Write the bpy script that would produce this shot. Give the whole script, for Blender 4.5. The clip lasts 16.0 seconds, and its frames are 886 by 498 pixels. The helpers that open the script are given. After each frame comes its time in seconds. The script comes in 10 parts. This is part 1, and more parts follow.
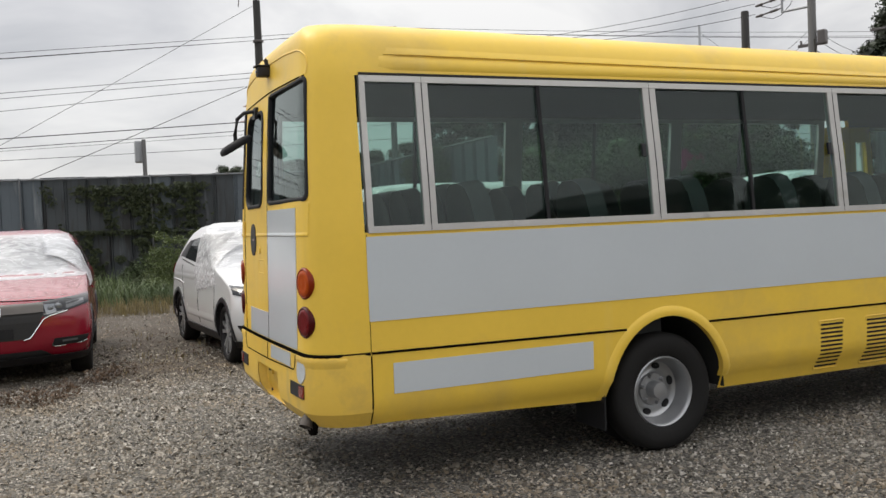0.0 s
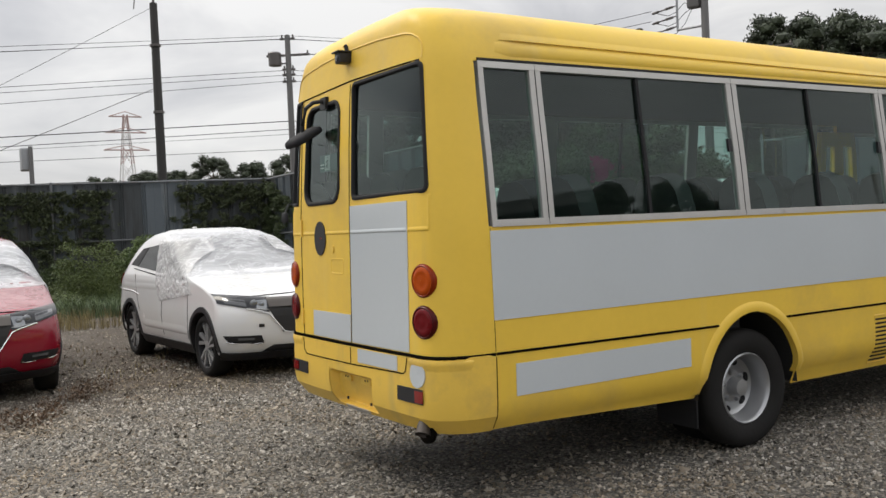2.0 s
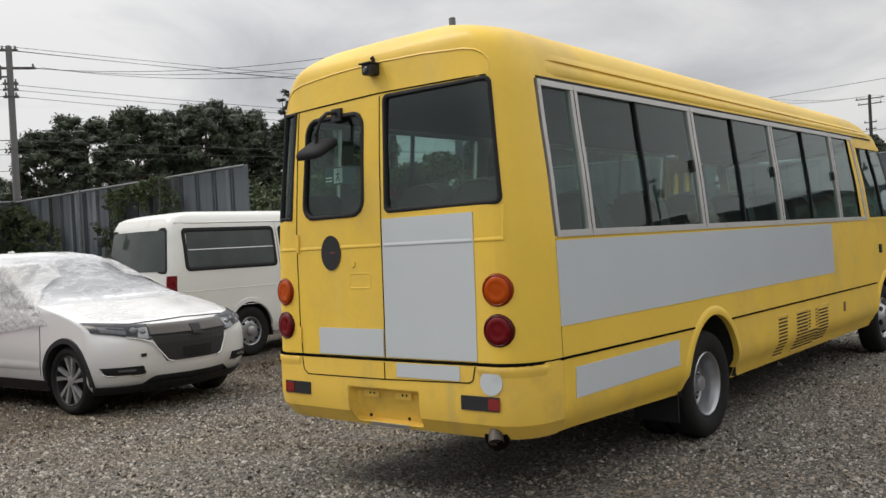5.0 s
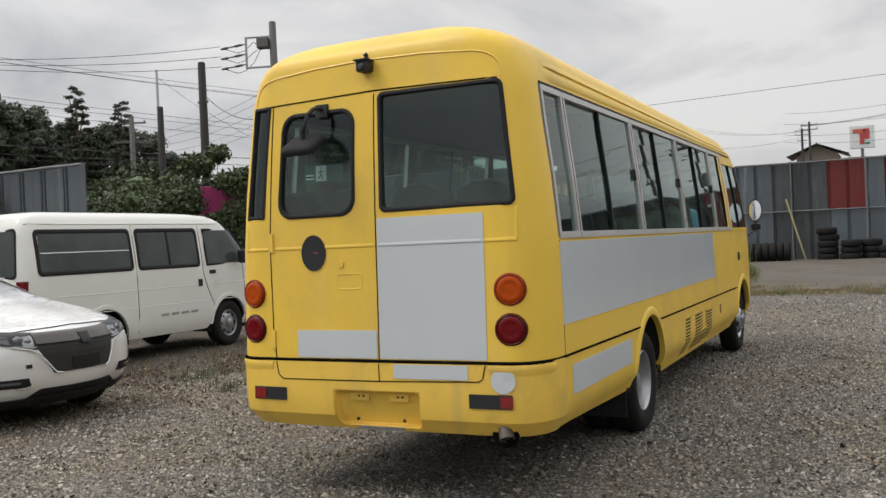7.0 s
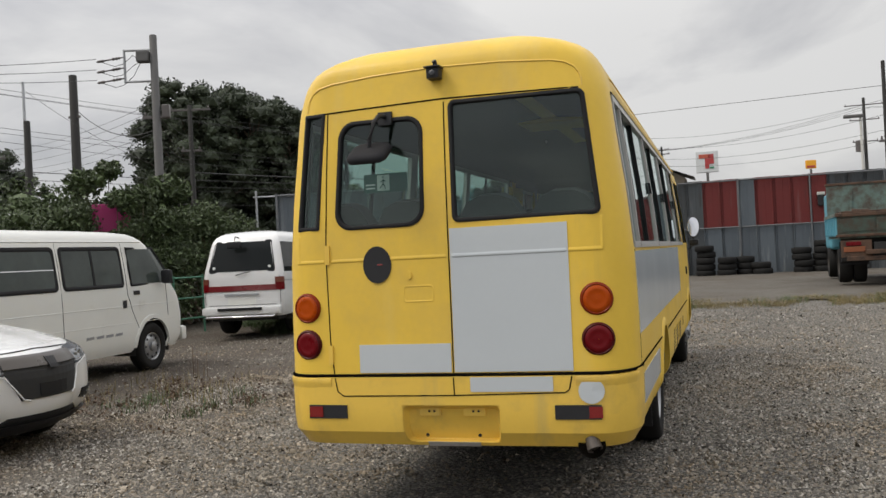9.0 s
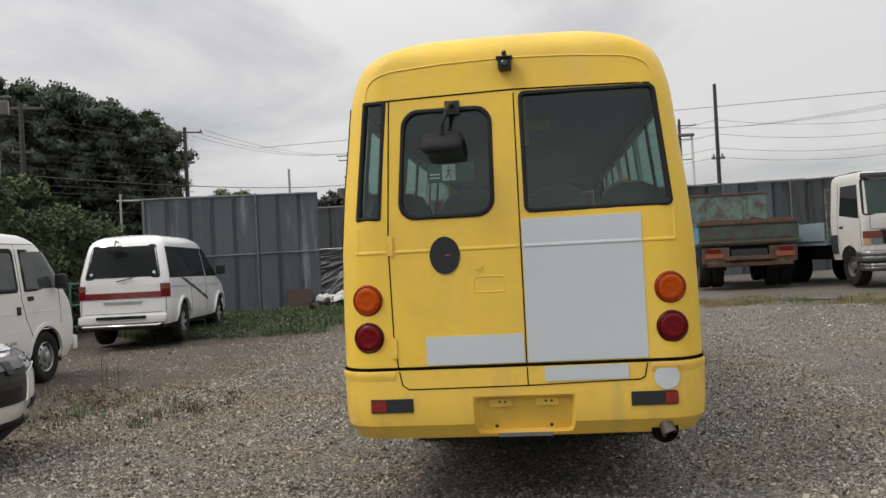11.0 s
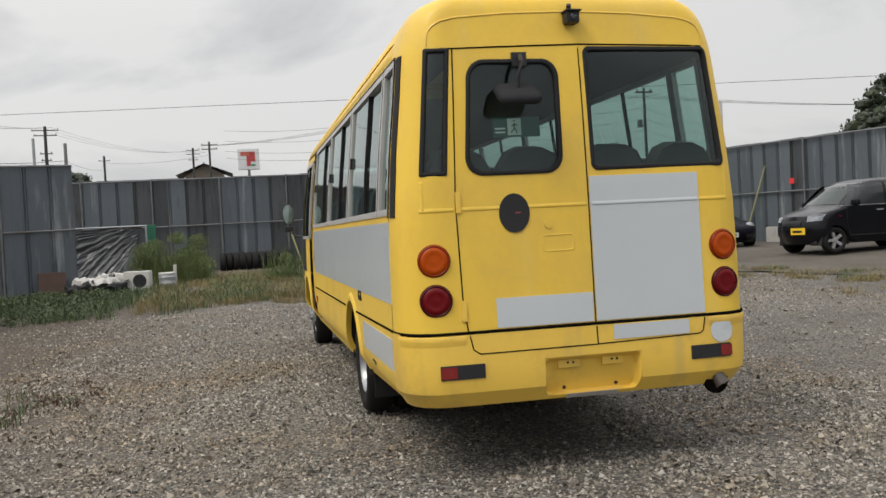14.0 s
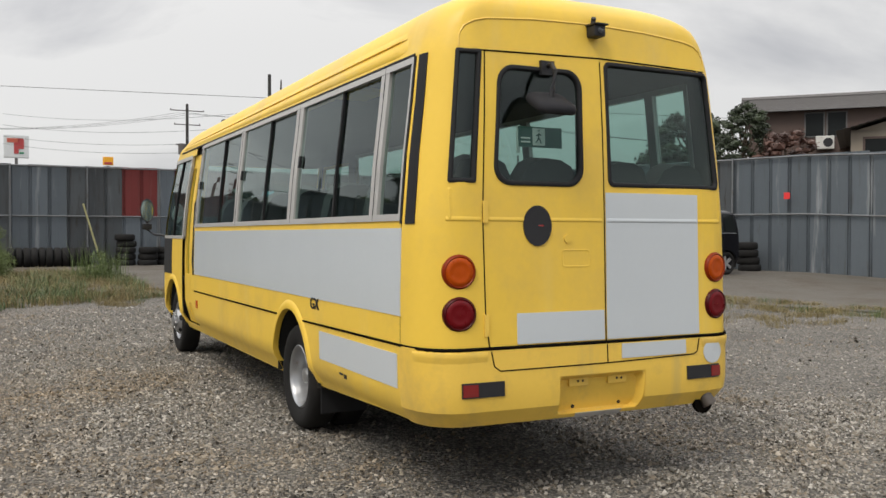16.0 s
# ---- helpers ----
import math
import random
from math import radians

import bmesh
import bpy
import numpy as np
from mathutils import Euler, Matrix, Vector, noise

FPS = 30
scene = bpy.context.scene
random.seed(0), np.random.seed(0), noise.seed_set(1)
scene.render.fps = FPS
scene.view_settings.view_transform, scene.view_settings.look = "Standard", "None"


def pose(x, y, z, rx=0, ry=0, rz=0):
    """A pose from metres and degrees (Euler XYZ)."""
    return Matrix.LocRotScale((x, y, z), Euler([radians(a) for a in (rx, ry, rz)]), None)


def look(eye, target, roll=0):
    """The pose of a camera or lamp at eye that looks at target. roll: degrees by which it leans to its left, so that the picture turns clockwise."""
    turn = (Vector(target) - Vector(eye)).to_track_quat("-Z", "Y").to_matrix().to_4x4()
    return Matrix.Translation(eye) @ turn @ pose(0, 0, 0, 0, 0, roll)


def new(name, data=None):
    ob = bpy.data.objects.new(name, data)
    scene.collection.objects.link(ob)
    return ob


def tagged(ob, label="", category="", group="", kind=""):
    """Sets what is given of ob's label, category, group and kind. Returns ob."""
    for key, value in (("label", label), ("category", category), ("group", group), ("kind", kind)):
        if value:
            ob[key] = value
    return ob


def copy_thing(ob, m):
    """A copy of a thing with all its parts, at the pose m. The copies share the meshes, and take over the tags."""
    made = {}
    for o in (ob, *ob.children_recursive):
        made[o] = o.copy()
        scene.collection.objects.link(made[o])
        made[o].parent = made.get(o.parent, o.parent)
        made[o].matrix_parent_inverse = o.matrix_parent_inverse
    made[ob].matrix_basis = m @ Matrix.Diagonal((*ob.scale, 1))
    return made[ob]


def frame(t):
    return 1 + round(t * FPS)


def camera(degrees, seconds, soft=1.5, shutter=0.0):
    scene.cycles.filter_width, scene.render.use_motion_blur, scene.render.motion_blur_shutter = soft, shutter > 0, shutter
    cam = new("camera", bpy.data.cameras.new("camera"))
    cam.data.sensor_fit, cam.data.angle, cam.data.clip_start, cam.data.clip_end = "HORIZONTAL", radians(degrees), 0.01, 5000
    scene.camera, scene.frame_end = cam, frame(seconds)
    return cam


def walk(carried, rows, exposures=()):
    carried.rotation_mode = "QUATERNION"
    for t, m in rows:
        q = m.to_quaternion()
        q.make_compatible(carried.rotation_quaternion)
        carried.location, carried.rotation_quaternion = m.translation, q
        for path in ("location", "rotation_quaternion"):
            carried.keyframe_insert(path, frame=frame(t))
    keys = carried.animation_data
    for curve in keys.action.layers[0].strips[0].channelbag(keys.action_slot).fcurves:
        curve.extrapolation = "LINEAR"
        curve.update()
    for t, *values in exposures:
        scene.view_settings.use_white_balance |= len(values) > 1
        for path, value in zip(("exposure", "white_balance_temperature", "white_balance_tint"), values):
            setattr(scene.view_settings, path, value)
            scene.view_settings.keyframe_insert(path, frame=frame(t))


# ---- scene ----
cam = camera(52.5, 16.0)
PATH = [
    (0, (0.25, -0.018, 1.512), (1.05, 1.814, 1.447), -2.4),
    (0.5, (0.002, 0.227, 1.492), (0.859, 2.033, 1.473), -1.8),
    (1, (-0.285, 0.384, 1.509), (0.596, 2.179, 1.507), -2.4),
    (1.5, (-0.511, 0.645, 1.474), (0.373, 2.437, 1.397), -2.0),
    (2, (-0.794, 0.8, 1.463), (0.257, 2.501, 1.416), -2.6),
    (2.5, (-1.068, 0.953, 1.471), (0.063, 2.603, 1.467), -2.1),
    (3, (-1.281, 1.175, 1.471), (-0.15, 2.825, 1.468), -2.3),
    (3.5, (-1.59, 1.317, 1.469), (-0.313, 2.856, 1.475), -2.7),
    (4, (-1.83, 1.499, 1.461), (-0.485, 2.979, 1.444), -2.8),
    (4.5, (-1.98, 1.739, 1.468), (-0.58, 3.168, 1.463), -2.3),
    (5, (-2.225, 1.947, 1.461), (-0.69, 3.229, 1.446), -3.1),
    (5.2, (-2.301, 2.028, 1.466), (-0.708, 3.236, 1.439), -3.4),
    (7.3, (-2.938, 3.079, 1.462), (-1.13, 3.934, 1.466), -1.5),
    (7.5, (-2.992, 3.188, 1.437), (-1.184, 4.042, 1.455), -0.2),
    (8, (-3.149, 3.479, 1.453), (-1.281, 4.192, 1.395), -3.1),
    (8.2, (-3.174, 3.586, 1.461), (-1.297, 4.277, 1.436), -2.9),
    (10.3, (-3.336, 4.909, 1.418), (-1.367, 5.255, 1.429), -1.0),
    (10.5, (-3.371, 5.042, 1.4), (-1.391, 5.326, 1.431), -0.1),
    (11, (-3.465, 5.381, 1.408), (-1.477, 5.6, 1.432), -2.9),
    (11.5, (-3.435, 5.738, 1.397), (-1.438, 5.829, 1.365), -3.5),
    (12, (-3.441, 6.079, 1.383), (-1.445, 5.957, 1.355), -2.4),
    (12.5, (-3.413, 6.42, 1.387), (-1.42, 6.26, 1.414), -2.9),
    (13, (-3.284, 6.718, 1.387), (-1.289, 6.595, 1.464), -2.3),
    (13.5, (-3.228, 7.029, 1.379), (-1.252, 6.72, 1.412), -2.4),
    (14, (-3.101, 7.336, 1.363), (-1.15, 6.902, 1.32), -3.0),
    (14.5, (-2.957, 7.612, 1.364), (-1.012, 7.145, 1.353), -0.5),
    (15, (-2.858, 7.941, 1.395), (-0.944, 7.362, 1.385), -1.4),
    (15.5, (-2.612, 8.175, 1.397), (-0.772, 7.391, 1.371), -3.2),
    (16, (-2.443, 8.418, 1.385), (-0.654, 7.526, 1.353), 0.1),
]
walk(cam, [(t, look(eye, target, roll)) for t, eye, target, roll in PATH],
     [(0, 0.16), (2, 0.10), (4, 0.02), (6, -0.02), (7.5, 0.03), (8, -0.06), (9, -0.05), (11, -0.02), (13, -0.02), (14.5, 0.06), (16, 0.13)])

# ---- light: an overcast afternoon ----
def build_world():
    w = bpy.data.worlds.new("overcast_sky")
    scene.world = w
    w.use_nodes = True
    nt = w.node_tree
    nt.nodes.clear()
    N, L = nt.nodes.new, nt.links.new
    out, bg = N("ShaderNodeOutputWorld"), N("ShaderNodeBackground")
    sky = N("ShaderNodeTexSky")
    sky.sky_type, sky.sun_disc = "NISHITA", False
    sky.sun_elevation, sky.sun_rotation = radians(48), radians(SUN_ROT)
    dim = N("ShaderNodeVectorMath")
    dim.operation = "SCALE"
    dim.inputs["Scale"].default_value = 0.09
    L(sky.outputs[0], dim.inputs[0])
    co = N("ShaderNodeTexCoord")
    sep = N("ShaderNodeSeparateXYZ")
    L(co.outputs["Generated"], sep.inputs[0])
    up = N("ShaderNodeMath")
    up.operation = "ADD"
    up.inputs[1].default_value = 0.22
    L(sep.outputs["Z"], up.inputs[0])
    mx = N("ShaderNodeMath")
    mx.operation = "MAXIMUM"
    mx.inputs[1].default_value = 0.12
    L(up.outputs[0], mx.inputs[0])
    flat = N("ShaderNodeVectorMath")
    flat.operation = "DIVIDE"
    cmb = N("ShaderNodeCombineXYZ")
    for k in range(3):
        L(mx.outputs[0], cmb.inputs[k])
    L(co.outputs["Generated"], flat.inputs[0])
    L(cmb.outputs[0], flat.inputs[1])
    n1, n2 = N("ShaderNodeTexNoise"), N("ShaderNodeTexNoise")
    n1.inputs["Scale"].default_value, n1.inputs["Detail"].default_value, n1.inputs["Roughness"].default_value = 1.15, 6, 0.55
    n1.inputs["Distortion"].default_value = 0.5
    n2.inputs["Scale"].default_value, n2.inputs["Detail"].default_value = 0.55, 3
    L(flat.outputs[0], n1.inputs["Vector"])
    L(flat.outputs[0], n2.inputs["Vector"])
    mixn = N("ShaderNodeMix")
    mixn.inputs[0].default_value = 0.45
    L(n1.outputs[0], mixn.inputs[2])
    L(n2.outputs[0], mixn.inputs[3])
    ramp = N("ShaderNodeValToRGB")
    e = ramp.color_ramp.elements
    e[0].position, e[0].color = 0.38, (0.47, 0.485, 0.52, 1)
    e[1].position, e[1].color = 0.585, (1.02, 1.02, 1.01, 1)
    m = e.new(0.48)
    m.color = (0.73, 0.735, 0.755, 1)
    L(mixn.outputs[0], ramp.inputs[0])
    # towards the horizon the cloud sheet closes to one pale tone
    hz = N("ShaderNodeMapRange")
    hz.inputs[1].default_value, hz.inputs[2].default_value = 0.02, 0.22
    hz.inputs[3].default_value, hz.inputs[4].default_value = 0.62, 0.0
    L(sep.outputs["Z"], hz.inputs[0])
    pale = N("ShaderNodeMix")
    pale.data_type = "RGBA"
    L(hz.outputs[0], pale.inputs[0])
    L(ramp.outputs[0], pale.inputs[6])
    pale.inputs[7].default_value = (0.86, 0.86, 0.865, 1)
    mix = N("ShaderNodeMix")
    mix.data_type = "RGBA"
    mix.inputs[0].default_value = 0.88
    L(dim.outputs[0], mix.inputs[6])
    L(pale.outputs[2], mix.inputs[7])
    # an overcast sky is brightest overhead
    zen = N("ShaderNodeMapRange")
    zen.interpolation_type = "SMOOTHSTEP"
    zen.inputs[1].default_value, zen.inputs[2].default_value = 0.20, 0.75
    zen.inputs[3].default_value, zen.inputs[4].default_value = 0.83, 2.2
    L(sep.outputs["Z"], zen.inputs[0])
    lit = N("ShaderNodeVectorMath")
    lit.operation = "SCALE"
    L(mix.outputs[2], lit.inputs[0])
    L(zen.outputs[0], lit.inputs["Scale"])
    # the cloud sheet is thinner and brighter on the sun's side
    sunny = N("ShaderNodeMath")
    sunny.operation = "MULTIPLY_ADD"
    sunny.inputs[1].default_value, sunny.inputs[2].default_value = 0.10, 0.975
    L(sep.outputs["Y"], sunny.inputs[0])
    side = N("ShaderNodeVectorMath")
    side.operation = "SCALE"
    L(lit.outputs[0], side.inputs[0])
    L(sunny.outputs[0], side.inputs["Scale"])
    warm = N("ShaderNodeVectorMath")
    warm.operation = "MULTIPLY"
    warm.inputs[1].default_value = (1.01, 0.995, 0.985)
    L(side.outputs[0], warm.inputs[0])
    L(warm.outputs[0], bg.inputs["Color"])
    bg.inputs["Strength"].default_value = 1.0
    L(bg.outputs[0], out.inputs[0])


SUN_ROT = 329
build_world()
sun = new("sun", bpy.data.lights.new("sun", "SUN"))
sun.data.energy, sun.data.angle, sun.data.color = 1.45, radians(22), (1.0, 0.93, 0.80)
sun.matrix_world = look((0, 0, 20), (4.5, -7.5, 8.5))


# ---- materials ----
def mat(name, col, rough=0.5, metal=0.0, var=0.12, scale=6.0, bump=0.0, bscale=60.0, fine=0.05, spec=0.5, coat=0.0,
        dirt=None, dirt_scale=2.0, dirt_cut=0.55, isl=0.0, objr=0.0, rvar=0.1, stretch=None):
    """A painted or plain surface: base colour with broad and fine variation, stains, relief and uneven gloss."""
    m = bpy.data.materials.new(name)
    m.use_nodes = True
    nt = m.node_tree
    b = nt.nodes["Principled BSDF"]
    N, L = nt.nodes.new, nt.links.new
    b.inputs["Roughness"].default_value, b.inputs["Metallic"].default_value = rough, metal
    b.inputs["Specular IOR Level"].default_value, b.inputs["Coat Weight"].default_value = spec, coat
    b.inputs["Coat Roughness"].default_value = 0.08
    co = N("ShaderNodeTexCoord")
    vec = co.outputs["Object"]
    if stretch:
        mp = N("ShaderNodeMapping")
        mp.inputs["Scale"].default_value = stretch
        L(vec, mp.inputs[0])
        vec = mp.outputs[0]
    n1, n2 = N("ShaderNodeTexNoise"), N("ShaderNodeTexNoise")
    n1.inputs["Scale"].default_value, n1.inputs["Detail"].default_value = scale, 4
    n2.inputs["Scale"].default_value, n2.inputs["Detail"].default_value = scale * 17, 3
    L(vec, n1.inputs["Vector"])
    L(vec, n2.inputs["Vector"])
    a = N("ShaderNodeMath")
    a.operation = "MULTIPLY_ADD"
    a.inputs[1].default_value, a.inputs[2].default_value = 2 * var, 1 - var
    L(n1.outputs[0], a.inputs[0])
    f = N("ShaderNodeMath")
    f.operation = "MULTIPLY_ADD"
    f.inputs[1].default_value = 2 * fine
    L(n2.outputs[0], f.inputs[0])
    L(a.outputs[0], f.inputs[2])
    val = f.outputs[0]
    for amount, node, sock in ((isl, "ShaderNodeNewGeometry", "Random Per Island"), (objr, "ShaderNodeObjectInfo", "Random")):
        if amount:
            g = N(node)
            k = N("ShaderNodeMath")
            k.operation = "MULTIPLY_ADD"
            k.inputs[1].default_value, k.inputs[2].default_value = 2 * amount, 1 - amount
            L(g.outputs[sock], k.inputs[0])
            mu = N("ShaderNodeMath")
            mu.operation = "MULTIPLY"
            L(val, mu.inputs[0])
            L(k.outputs[0], mu.inputs[1])
            val = mu.outputs[0]
    sc = N("ShaderNodeVectorMath")
    sc.operation = "SCALE"
    sc.inputs[0].default_value = col
    L(val, sc.inputs["Scale"])
    colour = sc.outputs[0]
    if dirt:
        nd = N("ShaderNodeTexNoise")
        nd.inputs["Scale"].default_value, nd.inputs["Detail"].default_value, nd.inputs["Roughness"].default_value = dirt_scale, 7, 0.65
        L(vec, nd.inputs["Vector"])
        rp = N("ShaderNodeMapRange")
        rp.inputs[1].default_value, rp.inputs[2].default_value = dirt_cut, dirt_cut + 0.22
        rp.inputs[4].default_value = 0.85
        L(nd.outputs[0], rp.inputs[0])
        mx = N("ShaderNodeMix")
        mx.data_type = "RGBA"
        L(rp.outputs[0], mx.inputs[0])
        L(colour, mx.inputs[6])
        mx.inputs[7].default_value = (*dirt, 1)
        colour = mx.outputs[2]
    L(colour, b.inputs["Base Color"])
    rr = N("ShaderNodeMath")
    rr.operation = "MULTIPLY_ADD"
    rr.inputs[1].default_value, rr.inputs[2].default_value = 2 * rvar, rough - rvar
    rr.use_clamp = True
    L(n1.outputs[0], rr.inputs[0])
    L(rr.outputs[0], b.inputs["Roughness"])
    if bump:
        nb = N("ShaderNodeTexNoise")
        nb.inputs["Scale"].default_value, nb.inputs["Detail"].default_value = bscale, 5
        L(vec, nb.inputs["Vector"])
        bp = N("ShaderNodeBump")
        bp.inputs["Strength"].default_value, bp.inputs["Distance"].default_value = 1.0, bump
        L(nb.outputs[0], bp.inputs["Height"])
        L(bp.outputs[0], b.inputs["Normal"])
    return m


def glass(name, tint, rough=0.0, base=0.042, sheen=(0.95, 0.95, 0.95)):
    """A thin window pane: tinted passage, mirror gloss by Fresnel."""
    m = bpy.data.materials.new(name)
    m.use_nodes = True
    nt = m.node_tree
    nt.nodes.clear()
    N, L = nt.nodes.new, nt.links.new
    out, mix, tr, gl, fr = (N("ShaderNodeOutputMaterial"), N("ShaderNodeMixShader"), N("ShaderNodeBsdfTransparent"),
                            N("ShaderNodeBsdfGlossy"), N("ShaderNodeLayerWeight"))
    tr.inputs[0].default_value = (*tint, 1)
    gl.inputs["Roughness"].default_value = rough
    gl.inputs["Color"].default_value = (*sheen, 1)
    fr.inputs[0].default_value = 0.5
    pw, ad = N("ShaderNodeMath"), N("ShaderNodeMath")
    pw.operation, ad.operation = "POWER", "MULTIPLY_ADD"
    pw.inputs[1].default_value = 5.0
    ad.inputs[1].default_value, ad.inputs[2].default_value = 1 - 2 * base, 2 * base
    L(fr.outputs["Facing"], pw.inputs[0])
    L(pw.outputs[0], ad.inputs[0])
    L(ad.outputs[0], mix.inputs[0])
    L(tr.outputs[0], mix.inputs[1])
    L(gl.outputs[0], mix.inputs[2])
    L(mix.outputs[0], out.inputs[0])
    return m


YELLOW = mat("bus_yellow_paint", (0.775, 0.515, 0.064), 0.44, var=0.07, scale=1.6, fine=0.03, spec=0.34, coat=0.05, dirt=(0.64, 0.43, 0.088), dirt_scale=1.4, dirt_cut=0.50)
YELLOW_LOW = mat("bus_yellow_paint_dusty", (0.76, 0.50, 0.075), 0.42, var=0.07, scale=2.5, fine=0.03, coat=0.1, dirt=(0.57, 0.38, 0.085), dirt_scale=3.4, dirt_cut=0.51)
PATCH = mat("silver_grey_film", (0.515, 0.550, 0.570), 0.20, var=0.035, scale=2.0, fine=0.015, bump=0.0, rvar=0.02)
RUBBER = mat("black_rubber", (0.014, 0.014, 0.015), 0.7, spec=0.25, var=0.2, scale=8, fine=0.1)
TYRE = mat("tyre_rubber", (0.013, 0.0125, 0.012), 0.8, spec=0.2, var=0.3, scale=5, fine=0.15, bump=0.002, bscale=40, dirt=(0.028, 0.025, 0.022), dirt_scale=4, dirt_cut=0.60)
ALU = mat("brushed_aluminium", (0.45, 0.44, 0.42), 0.45, 0.35, var=0.14, scale=5, fine=0.08, dirt=(0.28, 0.26, 0.22), dirt_scale=6, dirt_cut=0.6)
MIRRORBACK = mat("weathered_dark_plastic", (0.020, 0.020, 0.022), 0.7, spec=0.12, var=0.2, scale=8, fine=0.1)
STEEL = mat("painted_steel_wheel", (0.33, 0.335, 0.34), 0.33, 0.65, var=0.12, scale=9, fine=0.08, dirt=(0.22, 0.17, 0.12), dirt_scale=8, dirt_cut=0.6)
DARK = mat("dark_plastic", (0.02, 0.02, 0.022), 0.5, spec=0.3, var=0.2, scale=8, fine=0.08)
UNDER = mat("underbody_black", (0.018, 0.018, 0.018), 0.8, var=0.3, scale=6, fine=0.2)
SOOT = mat("sooty_steel", (0.028, 0.024, 0.021), 0.75, 0.3, var=0.3, scale=9, fine=0.2)
RUST = mat("rusty_steel", (0.16, 0.085, 0.045), 0.8, 0.2, var=0.35, scale=7, fine=0.25, bump=0.002, bscale=60)
AMBER = mat("amber_lens", (0.40, 0.058, 0.001), 0.30, var=0.10, scale=20, fine=0.03, spec=0.2)
AMBERRIM = mat("amber_lens_rim", (0.20, 0.020, 0.001), 0.35, var=0.1, scale=20, spec=0.2)
REDRIM = mat("red_lens_rim", (0.055, 0.001, 0.002), 0.35, var=0.1, scale=20, spec=0.2)
REDLENS = mat("red_lens", (0.13, 0.001, 0.004), 0.30, var=0.1, scale=20, fine=0.03, spec=0.25)
REFLECT = mat("red_reflector", (0.20, 0.006, 0.006), 0.2, var=0.1, scale=40, coat=1.0)
DGLASS_EYE = mat("camera_lens_glass", (0.01, 0.011, 0.014), 0.08, coat=0.8)
GAP = mat("dark_panel_gap", (0.007, 0.006, 0.005), 1.0, spec=0.0, var=0.3, scale=9)
CHROME = mat("chrome", (0.7, 0.7, 0.7), 0.12, 1.0, var=0.05, rvar=0.04)
BUSGLASS = glass("bus_window_glass", (0.49, 0.63, 0.59), base=0.030, sheen=(0.86, 0.95, 0.94))
WHITE = mat("white_car_paint", (0.70, 0.70, 0.69), 0.25, var=0.03, scale=2, fine=0.01, coat=0.8, rvar=0.05)
VANWHITE = mat("van_white_paint", (0.68, 0.68, 0.64), 0.32, var=0.05, scale=2, fine=0.02, coat=0.4, dirt=(0.45, 0.43, 0.37), dirt_scale=3, dirt_cut=0.62)
REDPAINT = mat("red_car_paint", (0.21, 0.005, 0.018), 0.24, var=0.05, scale=2, fine=0.015, coat=0.45, rvar=0.05)
BLACKPAINT = mat("black_car_paint", (0.005, 0.005, 0.007), 0.25, var=0.1, scale=2, spec=0.25, coat=0.1, rvar=0.05)
SEAT = mat("seat_fabric", (0.040, 0.043, 0.043), 0.9, var=0.1, scale=4, fine=0.1, bump=0.001, bscale=200)
LINER = mat("bus_liner", (0.11, 0.11, 0.107), 0.7, var=0.05, scale=3)
BUSFLOOR = mat("bus_floor_vinyl", (0.10, 0.10, 0.10), 0.6, var=0.15, scale=4)
ZINC = mat("weathered_zinc_sheet", (0.101, 0.118, 0.133), 0.55, 0.25, var=0.14, scale=1.2, fine=0.07, objr=0.13, dirt=(0.125, 0.118, 0.112), dirt_scale=1.6, dirt_cut=0.56, stretch=(1, 1, 0.28))
ZINCRUST = mat("stained_zinc_sheet", (0.059, 0.066, 0.071), 0.65, 0.2, var=0.2, scale=1.4, fine=0.08, objr=0.16, dirt=(0.045, 0.040, 0.037), dirt_scale=1.3, dirt_cut=0.46, stretch=(1, 1, 0.22))
ZINCRED = mat("red_painted_sheet", (0.145, 0.018, 0.016), 0.6, 0.1, var=0.12, scale=1.4, fine=0.06, objr=0.1, dirt=(0.12, 0.05, 0.045), dirt_scale=1.5, dirt_cut=0.56, stretch=(1, 1, 0.3))


def streaked(m, col, cut, amount, scale=(1.6, 1.6, 0.16)):
    """Adds pale or dark runs down a sheet, placed by where it stands."""
    nt = m.node_tree
    N, L = nt.nodes.new, nt.links.new
    b = nt.nodes["Principled BSDF"]
    old = b.inputs["Base Color"].links[0].from_socket
    g, mp, n, r, mx = N("ShaderNodeNewGeometry"), N("ShaderNodeMapping"), N("ShaderNodeTexNoise"), N("ShaderNodeMapRange"), N("ShaderNodeMix")
    mp.inputs["Scale"].default_value = scale
    mp.inputs["Location"].default_value = (cut * 37, cut * 11, 0)
    n.inputs["Scale"].default_value, n.inputs["Detail"].default_value, n.inputs["Roughness"].default_value = 1.9, 8, 0.62
    L(g.outputs["Position"], mp.inputs[0])
    L(mp.outputs[0], n.inputs["Vector"])
    r.inputs[1].default_value, r.inputs[2].default_value, r.inputs[4].default_value = cut, cut + 0.12, amount
    L(n.outputs[0], r.inputs[0])
    mx.data_type = "RGBA"
    L(r.outputs[0], mx.inputs[0])
    L(old, mx.inputs[6])
    mx.inputs[7].default_value = (*col, 1)
    L(mx.outputs[2], b.inputs["Base Color"])


